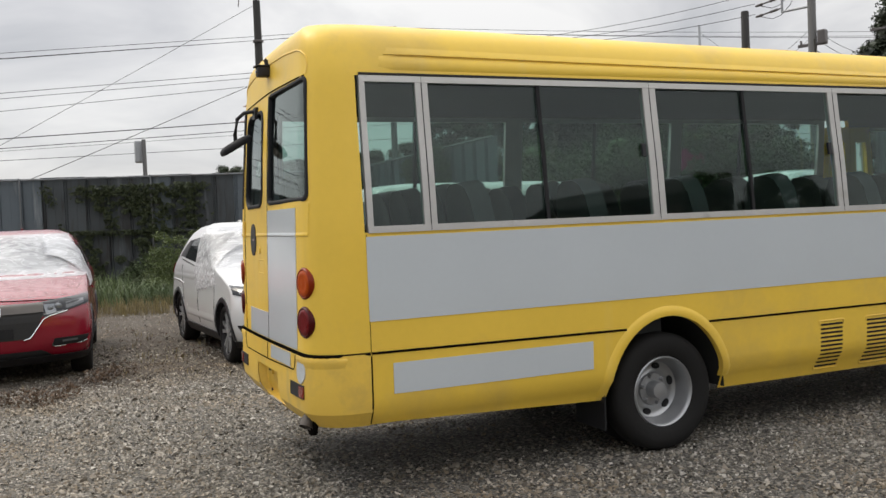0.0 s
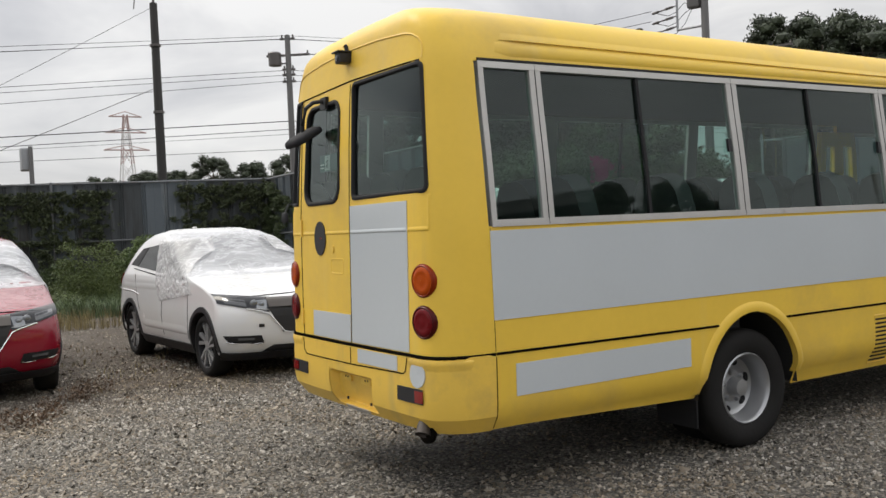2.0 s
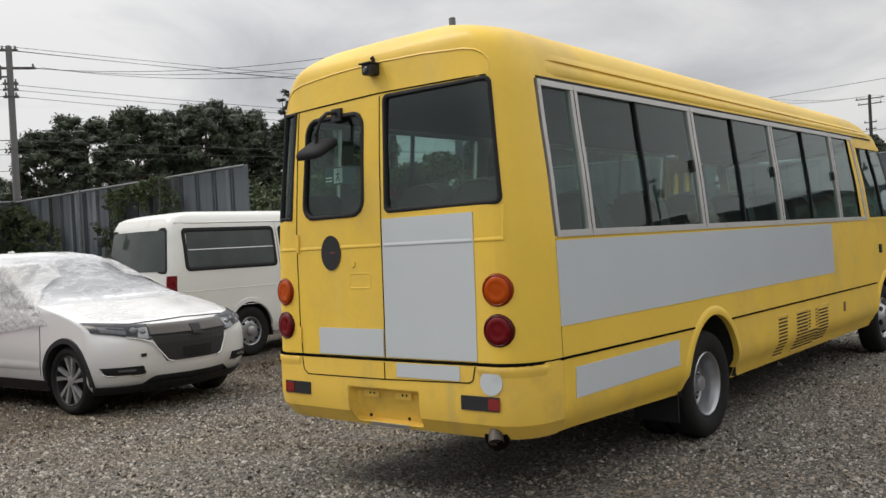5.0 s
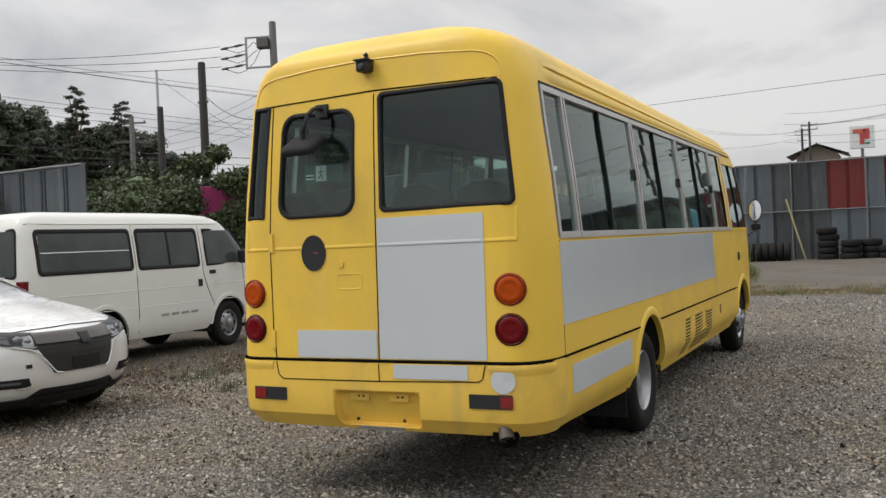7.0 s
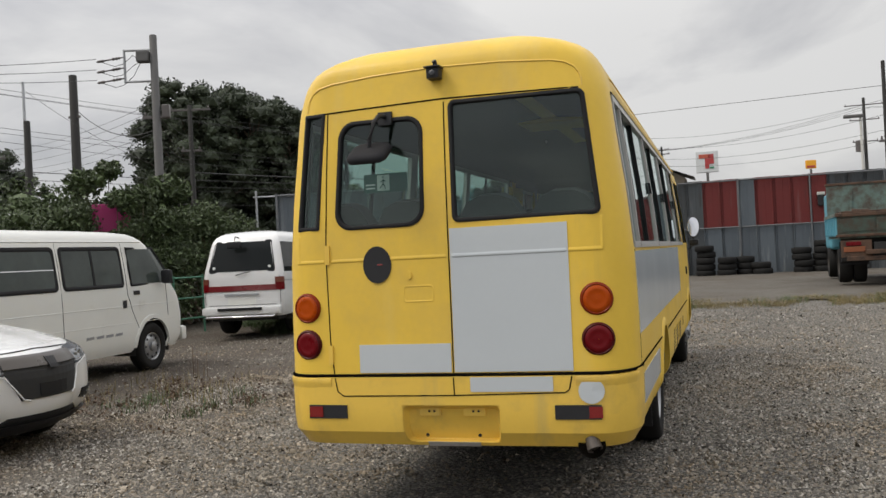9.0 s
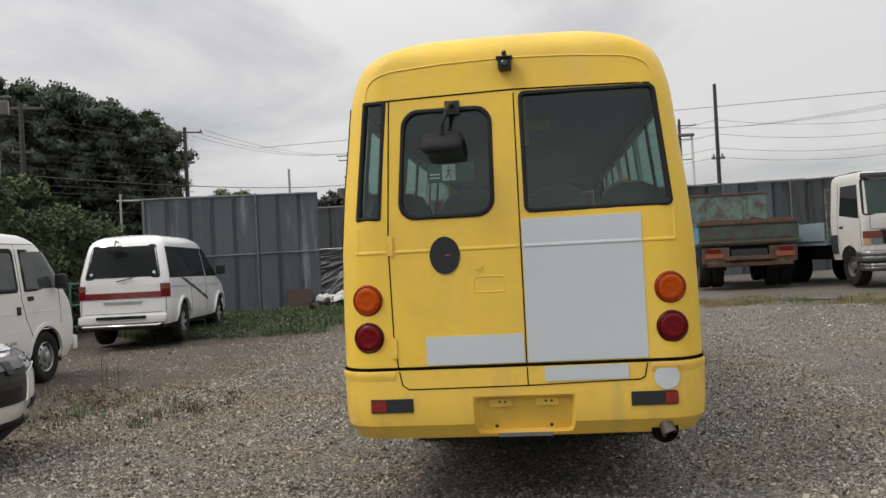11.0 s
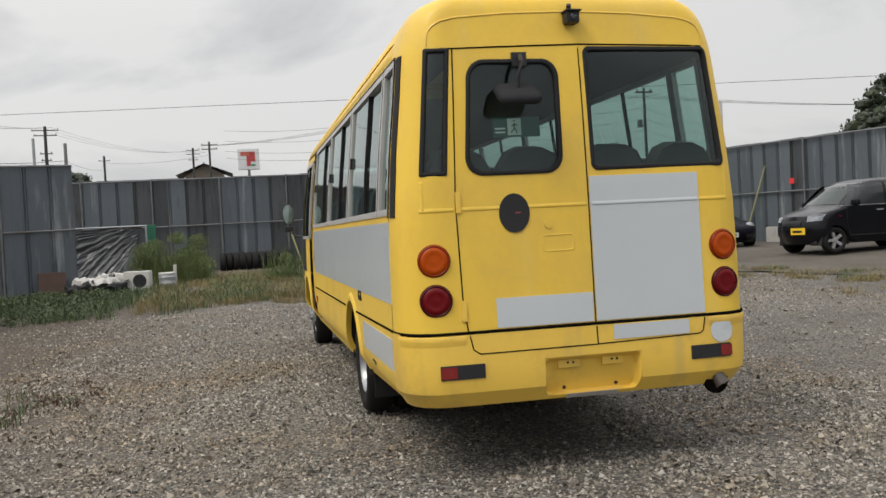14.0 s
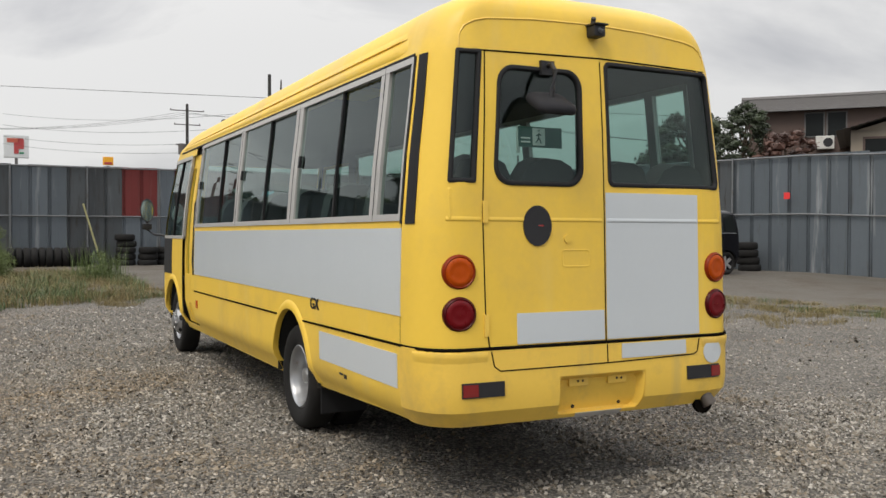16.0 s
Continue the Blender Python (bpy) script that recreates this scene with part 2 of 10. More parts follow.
streaked(YELLOW, (0.735, 0.545, 0.165), 0.575, 0.40)
streaked(YELLOW, (0.50, 0.36, 0.10), 0.635, 0.45)
streaked(YELLOW_LOW, (0.50, 0.37, 0.13), 0.59, 0.5)
streaked(ZINC, (0.30, 0.315, 0.325), 0.565, 0.7)
streaked(ZINC, (0.060, 0.058, 0.056), 0.60, 0.7)
streaked(ZINCRUST, (0.19, 0.20, 0.21), 0.60, 0.6)
streaked(ZINCRUST, (0.030, 0.026, 0.024), 0.56, 0.75)
streaked(ZINCRUST, (0.034, 0.026, 0.021), 0.555, 0.75, (3.4, 3.4, 0.55))
streaked(ZINC, (0.050, 0.042, 0.036), 0.615, 0.6, (3.0, 3.0, 0.5))
streaked(ZINCRED, (0.07, 0.022, 0.018), 0.57, 0.6, (3.0, 3.0, 0.4))
streaked(ZINCRED, (0.20, 0.13, 0.12), 0.615, 0.5)
PIPE = mat("galvanised_pipe", (0.33, 0.34, 0.35), 0.5, 0.5, var=0.15, scale=6, fine=0.08, dirt=(0.20, 0.13, 0.08), dirt_scale=5, dirt_cut=0.62)
CONC = mat("concrete_pole", (0.115, 0.113, 0.11), 0.85, var=0.12, scale=1.5, fine=0.1)
DARKPOLE = mat("dark_weathered_pole", (0.026, 0.025, 0.023), 0.85, var=0.25, scale=3, fine=0.15)
WIRE = mat("power_cable", (0.03, 0.03, 0.03), 0.6)
BARK = mat("bark", (0.09, 0.07, 0.05), 0.9, var=0.3, scale=6, fine=0.2, bump=0.01, bscale=14)


def leafmat(name, col, isl=0.45):
    m = mat(name, col, 0.6, var=0.25, scale=0.7, fine=0.1, isl=isl, rvar=0.1)
    m.node_tree.nodes["Principled BSDF"].inputs["Subsurface Weight"].default_value = 0.0
    return m


LEAF_DARK = leafmat("dark_conifer_leaf", (0.029, 0.040, 0.019))
LEAF = leafmat("green_leaf", (0.052, 0.074, 0.026))
LEAF_RED = leafmat("reddish_leaf", (0.070, 0.034, 0.024))
GRASS_G = leafmat("green_grass", (0.075, 0.105, 0.032))
GRASS_D = leafmat("dry_grass", (0.175, 0.138, 0.056))


# ---- building helpers ----
def part(name, bm, material, parent=None, label="", smooth=None):
    """Links a bmesh as one mesh object, under a thing or a part."""
    me = bpy.data.meshes.new(name)
    bm.to_mesh(me)
    bm.free()
    me.materials.append(material)
    if smooth is not None:
        me.shade_smooth()
        if smooth < 180:
            me.set_sharp_from_angle(angle=radians(smooth))
    ob = new(name, me)
    if parent is not None:
        ob.parent = parent
    if label:
        ob["label"] = label
    return ob


def raw(name, verts, faces, material, parent=None, label="", smooth=None):
    me = bpy.data.meshes.new(name)
    me.from_pydata(verts, [], faces)
    me.update()
    bm = bmesh.new()
    bm.from_mesh(me)
    bpy.data.meshes.remove(me)
    bmesh.ops.recalc_face_normals(bm, faces=bm.faces)
    return part(name, bm, material, parent, label, smooth)


def thing(name, m, label, category, group=""):
    e = new(name)
    e.matrix_world = m
    return tagged(e, label, category, group)


def box(bm, x0, x1, y0, y1, z0, z1, bev=0.0, seg=2, m=None):
    mm = Matrix.Translation(((x0 + x1) / 2, (y0 + y1) / 2, (z0 + z1) / 2)) @ Matrix.Diagonal((abs(x1 - x0), abs(y1 - y0), abs(z1 - z0), 1))
    r = bmesh.ops.create_cube(bm, size=1, matrix=mm)
    vs = r["verts"]
    if bev:
        es = list({e for v in vs for e in v.link_edges})
        r2 = bmesh.ops.bevel(bm, geom=es, offset=bev, segments=seg, affect="EDGES", profile=0.6)
        vs = list({v for f in r2["faces"] for v in f.verts} | {v for v in vs if v.is_valid})
    if m is not None:
        bmesh.ops.transform(bm, matrix=m, verts=[v for v in vs if v.is_valid])
    return bm


def boxm(*a, **k):
    return box(bmesh.new(), *a, **k)


def lathe(bm, profile, n=28, m=None, cap=False):
    """Turns a profile of (radius, height) round z."""
    m = m or Matrix()
    rings = []
    for r, z in profile:
        rings.append([bm.verts.new(m @ Vector((r * math.cos(2 * math.pi * k / n), r * math.sin(2 * math.pi * k / n), z))) for k in range(n)])
    for a, b in zip(rings, rings[1:]):
        for k in range(n):
            bm.faces.new((a[k], a[(k + 1) % n], b[(k + 1) % n], b[k]))
    if cap:
        bm.faces.new(rings[0][::-1])
        bm.faces.new(rings[-1])
    return bm


def tube(bm, pts, r, n=8, r2=None, closed=False):
    """A round bar along points, tapering to r2."""
    pts = [Vector(p) for p in pts]
    rings = []
    for i, p in enumerate(pts):
        if closed:
            d = pts[(i + 1) % len(pts)] - pts[i - 1]
        else:
            d = pts[min(i + 1, len(pts) - 1)] - pts[max(i - 1, 0)]
        d.normalize()
        a = d.cross(Vector((0, 0, 1)) if abs(d.z) < 0.95 else Vector((1, 0, 0))).normalized()
        b = d.cross(a)
        rr = r if r2 is None else r + (r2 - r) * i / max(1, len(pts) - 1)
        rings.append([bm.verts.new(p + rr * (math.cos(2 * math.pi * k / n) * a + math.sin(2 * math.pi * k / n) * b)) for k in range(n)])
    for i in range(len(rings) if closed else len(rings) - 1):
        a, b = rings[i], rings[(i + 1) % len(rings)]
        for k in range(n):
            bm.faces.new((a[k], a[(k + 1) % n], b[(k + 1) % n], b[k]))
    if not closed:
        bm.faces.new(rings[0][::-1])
        bm.faces.new(rings[-1])
    return bm


def fix(bm):
    bmesh.ops.recalc_face_normals(bm, faces=bm.faces)
    return bm


# ---- ground ----
def sstep(a, b, v):
    t = min(1.0, max(0.0, (v - a) / (b - a)))
    return t * t * (3 - 2 * t)


def gz(x, y):
    """Height of the yard: level round the bus, rising gently towards the far fences."""
    s = x - 0.35 * min(0.0, y + 1.0) - 2.2 * sstep(6, 12, y)
    return 0.30 * sstep(9, 19.5, s) + 0.06 * sstep(19, 29, s) + 0.07 * sstep(-3.5, -6.5, y) * sstep(11, 14.5, x)


def axis_steps(lo, hi, fine_lo, fine_hi, step):
    v, out = fine_lo, []
    while v <= fine_hi:
        out.append(v)
        v += step
    d, v = step, fine_hi
    while v < hi:
        d *= 1.3
        v = min(hi, v + d)
        out.append(v)
    d, v = step, fine_lo
    while v > lo:
        d *= 1.3
        v = max(lo, v - d)
        out.insert(0, v)
    return out


def build_ground():
    xs, ys = axis_steps(-900, 1500, -6, 32, 0.4), axis_steps(-1200, 1200, -14, 28, 0.4)
    verts, faces = [], []
    for y in ys:
        for x in xs:
            near = 1.0 if -8 < x < 34 and -18 < y < 30 else 0.0
            verts.append((x, y, gz(x, y) + near * (0.018 * noise.noise((x * 0.7, y * 0.7, 0)) + 0.008 * noise.noise((x * 2.1, y * 2.1, 3)))))
    n = len(xs)
    for j in range(len(ys) - 1):
        for i in range(n - 1):
            faces.append((j * n + i, j * n + i + 1, (j + 1) * n + i + 1, (j + 1) * n + i))
    m = bpy.data.materials.new("crushed_stone_ground")
    m.use_nodes = True
    nt = m.node_tree
    N, L = nt.nodes.new, nt.links.new
    b = nt.nodes["Principled BSDF"]
    b.inputs["Roughness"].default_value = 0.92
    co = N("ShaderNodeTexCoord")

    def vor(scale):
        v = N("ShaderNodeTexVoronoi")
        v.inputs["Scale"].default_value = scale
        L(co.outputs["Object"], v.inputs["Vector"])
        return v

    def nz(scale, detail=5, rough=0.6):
        v = N("ShaderNodeTexNoise")
        v.inputs["Scale"].default_value, v.inputs["Detail"].default_value, v.inputs["Roughness"].default_value = scale, detail, rough
        L(co.outputs["Object"], v.inputs["Vector"])
        return v

    v1, v2 = vor(46), vor(100)
    ramp = N("ShaderNodeValToRGB")
    e = ramp.color_ramp.elements
    e[0].position, e[0].color = 0.0, (0.10, 0.093, 0.082, 1)
    e[1].position, e[1].color = 1.0, (0.34, 0.312, 0.268, 1)
    e.new(0.5).color = (0.205, 0.187, 0.157, 1)
    sepc = N("ShaderNodeSeparateColor")
    L(v1.outputs["Color"], sepc.inputs[0])
    L(sepc.outputs[0], ramp.inputs[0])
    # dark joints between the stones
    jr = N("ShaderNodeMapRange")
    jr.inputs[1].default_value, jr.inputs[2].default_value, jr.inputs[3].default_value, jr.inputs[4].default_value = 0.25, 0.75, 1.0, 0.35
    L(v1.outputs["Distance"], jr.inputs[0])
    mul = N("ShaderNodeVectorMath")
    mul.operation = "SCALE"
    L(ramp.outputs[0], mul.inputs[0])
    L(jr.outputs[0], mul.inputs["Scale"])
    # trodden earth and broad tone
    big, mid = nz(0.35, 4), nz(1.3, 6, 0.65)
    tone = N("ShaderNodeMapRange")
    tone.inputs[1].default_value, tone.inputs[2].default_value, tone.inputs[3].default_value, tone.inputs[4].default_value = 0.3, 0.7, 0.78, 1.18
    L(big.outputs[0], tone.inputs[0])
    m2 = N("ShaderNodeVectorMath")
    m2.operation = "SCALE"
    L(mul.outputs[0], m2.inputs[0])
    L(tone.outputs[0], m2.inputs["Scale"])
    er = N("ShaderNodeMapRange")
    er.inputs[1].default_value, er.inputs[2].default_value, er.inputs[4].default_value = 0.56, 0.74, 0.6
    L(mid.outputs[0], er.inputs[0])
    mx = N("ShaderNodeMix")
    mx.data_type = "RGBA"
    # bare trodden earth round the parked cars, toned down to include their shade
    sp, yr, ad, th = N("ShaderNodeSeparateXYZ"), N("ShaderNodeMapRange"), N("ShaderNodeMath"), N("ShaderNodeMath")
    L(co.outputs["Object"], sp.inputs[0])
    yr.inputs[1].default_value, yr.inputs[2].default_value, yr.inputs[4].default_value = 7.8, 9.8, 1.0
    L(sp.outputs["Y"], yr.inputs[0])
    ad.operation, th.operation, th.use_clamp = "MULTIPLY", "MAXIMUM", True
    nz2 = nz(0.8, 5, 0.6)
    ad.inputs[1].default_value = 1.0
    sc2 = N("ShaderNodeMapRange")
    sc2.inputs[1].default_value, sc2.inputs[2].default_value, sc2.inputs[3].default_value = 0.35, 0.6, 0.62
    L(nz2.outputs[0], sc2.inputs[0])
    L(yr.outputs[0], ad.inputs[0])
    L(sc2.outputs[0], ad.inputs[1])
    L(ad.outputs[0], th.inputs[0])
    L(er.outputs[0], th.inputs[1])
    L(th.outputs[0], mx.inputs[0])
    L(m2.outputs[0], mx.inputs[6])
    mx.inputs[7].default_value = (0.078, 0.060, 0.043, 1)
    L(mx.outputs[2], b.inputs["Base Color"])
    inv = N("ShaderNodeMath")
    inv.operation = "SUBTRACT"
    inv.inputs[0].default_value = 1.0
    L(v1.outputs["Distance"], inv.inputs[1])
    add = N("ShaderNodeMath")
    add.operation = "MULTIPLY_ADD"
    add.inputs[1].default_value = -0.5
    L(v2.outputs["Distance"], add.inputs[0])
    L(inv.outputs[0], add.inputs[2])
    bp = N("ShaderNodeBump")
    bp.inputs["Strength"].default_value, bp.inputs["Distance"].default_value = 1.0, 0.018
    L(add.outputs[0], bp.inputs["Height"])
    L(bp.outputs[0], b.inputs["Normal"])
    me = bpy.data.meshes.new("ground")
    me.from_pydata(verts, [], faces)
    me.shade_smooth()
    me.materials.append(m)
    tagged(new("ground", me), "grey crushed stone yard with worn brownish patches", "ground", kind="structure")


build_ground()


def build_asphalt():
    """Worn asphalt lane beyond the gravel, following the yard's rise."""
    edge = [(28.4, 14.5), (18.5, 9.3), (15.6, 6.0), (15.9, 2.0), (15.6, -0.6), (13.4, -3.0), (11.0, -4.3), (8.0, -5.6), (3.0, -7.6), (-6, -11)]
    verts, faces = [], []
    for k in range(len(edge) - 1):
        (xa, ya), (xb, yb) = edge[k], edge[k + 1]
        for i in range(10):
            t = i / 10
            x, y = xa + (xb - xa) * t, ya + (yb - ya) * t
            x += 0.25 * noise.noise((x, y, 7))
            fx, fy = x + (28.6 - x) * 1.0, y - (28.6 - x) * 0.45
            for q in range(13):
                u = q / 12
                px, py = x + (fx - x) * u, y + (fy - y) * u
                verts.append((px, py, gz(px, py) + 0.022 + 0.012 * noise.noise((px * 0.5, py * 0.5, 1))))
    rows = len(verts) // 13
    for j in range(rows - 1):
        for i in range(12):
            faces.append((j * 13 + i, j * 13 + i + 1, (j + 1) * 13 + i + 1, (j + 1) * 13 + i))
    asp = mat("worn_pale_asphalt", (0.084, 0.075, 0.062), 0.9, var=0.3, scale=0.6, fine=0.16, bump=0.008, bscale=70, dirt=(0.070, 0.054, 0.037), dirt_scale=0.9, dirt_cut=0.43)
    ob = raw("pavement", verts, faces, asp, smooth=60)
    tagged(ob, "pale worn asphalt lane beyond the gravel", "pavement", kind="structure")


build_asphalt()


# ---- fences of ribbed steel sheets ----
SHEET_W = 0.56
RAIL = mat("dull_zinc_rail", (0.13, 0.136, 0.142), 0.7, 0.0, var=0.25, scale=5, fine=0.1, dirt=(0.09, 0.075, 0.06), dirt_scale=3, dirt_cut=0.5)


def sheet_mesh(h, material, name="sheet"):
    prof = [(0, 0.03), (0.02, 0.03), (0.026, -0.022), (0.046, -0.022), (0.052, 0.02), (0.075, 0.02), (0.081, -0.022), (0.10, -0.022), (0.106, 0), (0.31, 0), (0.317, 0.004), (0.33, 0.004), (0.337, 0), (0.53, 0), (0.548, 0.004), (SHEET_W + 0.005, 0.03)]
    vs = [(u, -v, z) for z in (0, h * 0.5, h) for u, v in prof]
    n = len(prof)
    fs = [(j * n + i, j * n + i + 1, (j + 1) * n + i + 1, (j + 1) * n + i) for j in range(2) for i in range(n - 1)]
    back = len(vs)
    vs += [(u, -v + 0.004, z) for u, v, z in [(a, -b, c) for a, b, c in vs]]
    fs += [tuple(back + k for k in f[::-1]) for f in fs[:]]
    me = bpy.data.meshes.new(name)
    me.from_pydata(vs, [], fs)
    me.materials.append(material)
    return me


def fence(name, a, b, h, label, mats, pick, posts=6, rail=True, top_jit=0.012, sink=0.0, tiers=True):
    """Sheets stood edge to edge from a to b, ribs towards the yard, with pipe rails and posts on the yard side."""
    a, b = Vector(a).to_2d().to_3d(), Vector(b).to_2d().to_3d()
    d = (b - a)
    length = d.length
    d.normalize()
    ang = math.degrees(math.atan2(d.y, d.x))
    th = tagged(new(name), label, "fence", kind="structure")
    th.matrix_world = pose(a.x, a.y, 0, 0, 0, ang)
    lower_h = h * 0.5 if tiers else h
    meshes = [sheet_mesh(h - lower_h + 0.04 if tiers else h, m) for m in mats]
    lower = [sheet_mesh(lower_h, m) for m in mats] if tiers else None
    n = max(1, round(length / SHEET_W))
    pitch = length / n
    rng = random.Random(len(name) * 7 + n)
    for i in range(n):
        u = i * pitch
        p = a + d * u
        k, g = pick(i, rng), gz(p.x, p.y) - 0.03 - sink
        for up in ((0, 1) if tiers else (0,)):
            ob = new("sheet", (lower[k if k != 1 or "red" not in label else 2] if tiers and not up else meshes[k]))
            ob.parent = th
            ob.matrix_local = pose(u, rng.uniform(-0.006, 0.006) + 0.014 * up, g + up * (lower_h - 0.04) + rng.uniform(-top_jit, top_jit), 0, 0, rng.uniform(-0.4, 0.4)) @ Matrix.Diagonal((pitch / SHEET_W, 1, 1, 1))
    if rail:
        for fz in (0.5, 0.985):
            pts = [(u, -0.075, gz(*(a + d * u).to_2d()) + h * fz - 0.03 - sink) for u in np.linspace(0, length, 12)]
            part("rail", fix(tube(bmesh.new(), pts, 0.026, 8)), RAIL, th, smooth=60)
    for k in range(int(n / posts) + 1):
        u = k * posts * pitch + 0.05
        g = gz(*(a + d * u).to_2d()) - sink
        part("post", fix(tube(bmesh.new(), [(u, -0.12, g - 0.05), (u, -0.12, g + h - 0.03)], 0.026, 8)), RAIL, th, smooth=60)
    return th


# Half are darker stained sheets here: stands in for this face being less lit.
fence("fence_north", (-20.0, 31.2), (8.25, 24.4), 3.1, "tall fence of blue-grey ribbed steel sheets overgrown with creepers", [ZINC, ZINCRUST], lambda i, r: int(r.random() < 0.5))
fence("fence_side", (8.25, 24.4), (7.95, 14.9), 3.1, "ribbed steel sheet fence behind a parked van, partly overgrown", [ZINC, ZINCRUST], lambda i, r: int(r.random() < 0.3))
fence("fence_panel", (18.3, 15.4), (19.9, 11.25), 3.15, "grey ribbed steel sheet screen standing apart in the weeds", [ZINC, ZINCRUST], lambda i, r: 0, posts=5)
RED_SHEETS = {18, 19, 21, 22, 23, 24}
fence("fence_east", (28.7, 14.76), (28.7, -5.4), 3.25, "stained dark ribbed steel fence with some red sheets", [ZINCRUST, ZINCRED, ZINC],
      lambda i, r: 1 if i in RED_SHEETS else (2 if i == 20 or r.random() < 0.2 else 0), posts=4)
fence("fence_south", (25.72, -8.54), (-4.0, -15.9), 3.25, "long ribbed steel sheet fence, blue-grey with pale stains", [ZINC, ZINCRUST], lambda i, r: int(r.random() < 0.12), posts=8)


# ---- the yellow bus ----
BUS_Y = 5.535
ZL = [0.345, 0.42, 0.44, 0.50, 0.57, 0.65, 0.70, 0.76, 0.805, 0.815, 0.86, 0.92, 1.0, 1.1, 1.25, 1.35, 1.46, 1.55, 1.655, 1.8, 1.95, 2.1, 2.18, 2.24, 2.31,
      2.345, 2.38, 2.413, 2.45, 2.487, 2.523, 2.559, 2.59, 2.62, 2.645, 2.667, 2.686, 2.702, 2.714, 2.723]



def smooth_through(x, xs, ys):
    """A monotone cubic through knots: no overshoot, no corners."""
    xs, ys = np.asarray(xs), np.asarray(ys)
    h, d = np.diff(xs), np.diff(ys) / np.diff(xs)
    k = min(len(h) - 1, max(0, int(np.searchsorted(xs, x)) - 1))

    def slope(i):
        if i == 0 or i == len(xs) - 1:
            return d[min(i, len(d) - 1)]
        a, b = d[i - 1], d[i]
        return 0.0 if a * b <= 0 else 2 * a * b / (a + b)
    t = min(1.0, max(0.0, (x - xs[k]) / h[k]))
    m0, m1 = slope(k) * h[k], slope(k + 1) * h[k]
    return float((2 * t ** 3 - 3 * t ** 2 + 1) * ys[k] + (t ** 3 - 2 * t ** 2 + t) * m0 + (3 * t ** 2 - 2 * t ** 3) * ys[k + 1] + (t ** 3 - t ** 2) * m1)


ROOF_Z = [2.31, 2.413, 2.487, 2.559, 2.62, 2.667, 2.702, 2.723]


def bw(z):
    """Half the body's width at a height."""
    if z > 2.1:
        return smooth_through(z, [2.1] + ROOF_Z, [0.945, 0.922, 0.900, 0.876, 0.828, 0.728, 0.538, 0.321, 0.111])
    return float(np.interp(z, [0.345, 0.42, 0.50, 0.57, 0.8, 1.1, 1.46, 1.8, 2.1],
                           [0.925, 0.955, 1.006, 1.013, 1.018, 1.018, 1.010, 0.982, 0.945]))


def brx(z):
    """Where the rear face stands at a height."""
    if z > 2.0:
        return smooth_through(z, [2.0] + ROOF_Z, [1.505, 1.53, 1.541, 1.547, 1.558, 1.60, 1.668, 1.843, 2.321])
    return float(np.interp(z, [0.38, 0.42, 0.50, 0.57, 0.8, 1.0, 1.6, 2.0], [1.56, 1.515, 1.461, 1.452, 1.46, 1.468, 1.485, 1.505]))


def bxr(z):
    return smooth_through(max(0.38, z), [0.38, 1.6] + ROOF_Z, [1.78, 1.785, 1.794, 1.81, 1.834, 1.875, 1.948, 2.079, 2.342, 2.895])


def bfx(z):
    return float(np.interp(z, [0.38, 0.5, 1.3, 1.9, 2.25, 2.40, 2.52, 2.62, 2.723], [9.33, 9.41, 9.39, 9.18, 8.97, 8.78, 8.54, 8.15, 7.2]))


def fall(x, z):
    """The roof sinks slightly towards the front."""
    return z - 0.0095 * min(6.0, max(0.0, x - 2.0)) * min(1.0, max(0.0, (z - 2.36) / 0.1))


def bside(s):
    def fn(x0, z, off=0.0):
        if x0 < 7.0:
            x = x0 + (bxr(z) - 1.78) * max(0.0, 1 - max(0.0, x0 - 1.78) / 1.2)
        else:
            x = 7.0 + (x0 - 7.0) / 1.82 * (bfx(z) - 0.42 - 7.0)
        return Vector((x, s * (bw(z) + off), fall(x, z)))
    return fn


def brear(q, z, off=0.0):
    w = bw(z)
    t = min(1.0, max(0.0, (abs(q) - 0.76) / 0.24))
    cx, cy = bxr(z) - brx(z) - 0.012, 0.24 * w
    c = max(0.0, 1 - t ** 2.4) ** (1 / 2.4)
    nx, ny = -c ** 1.4 / cx, t ** 1.4 / cy
    k = off / math.hypot(nx, ny)
    s = 1 if q > 0 else -1
    return Vector((brx(z) + 0.012 * min(1.0, q * q / 0.58) + cx * (1 - c) + nx * k, q * w + s * ny * k, z))


def bfront(q, z, off=0.0):
    w = bw(z)
    t = min(1.0, max(0.0, (abs(q) - 0.62) / 0.38))
    return Vector((bfx(z) - 0.05 * q * q - 0.37 * (1 - math.sqrt(max(0.0, 1 - t * t))) + off, q * w, fall(bfx(z), z)))


RS, LS = bside(-1), bside(1)
QS = sorted({-0.868, -0.08, 0.113, 0.62, 0.755, 0.872, -0.29, 0.262, -0.6, -0.45, -0.2, 0.0, 0.4, 0.5, 0.7, 0.76, -0.76, -0.7}
            | {round(s * (0.76 + 0.24 * math.sin(radians(a))), 4) for s in (1, -1) for a in (10, 20, 30, 40, 48, 56, 63, 70, 77, 84, 90)})
XS = sorted({1.78, 1.95, 2.2, 2.5, 2.8, 3.1} | {round(c + 0.44 * math.sin(radians(a)), 4) for c in (3.735, 8.29) for a in range(-90, 91, 12)} | {4.4, 4.8, 5.3, 5.8, 6.3, 6.8, 7.15, 7.5, 7.76, 8.82})


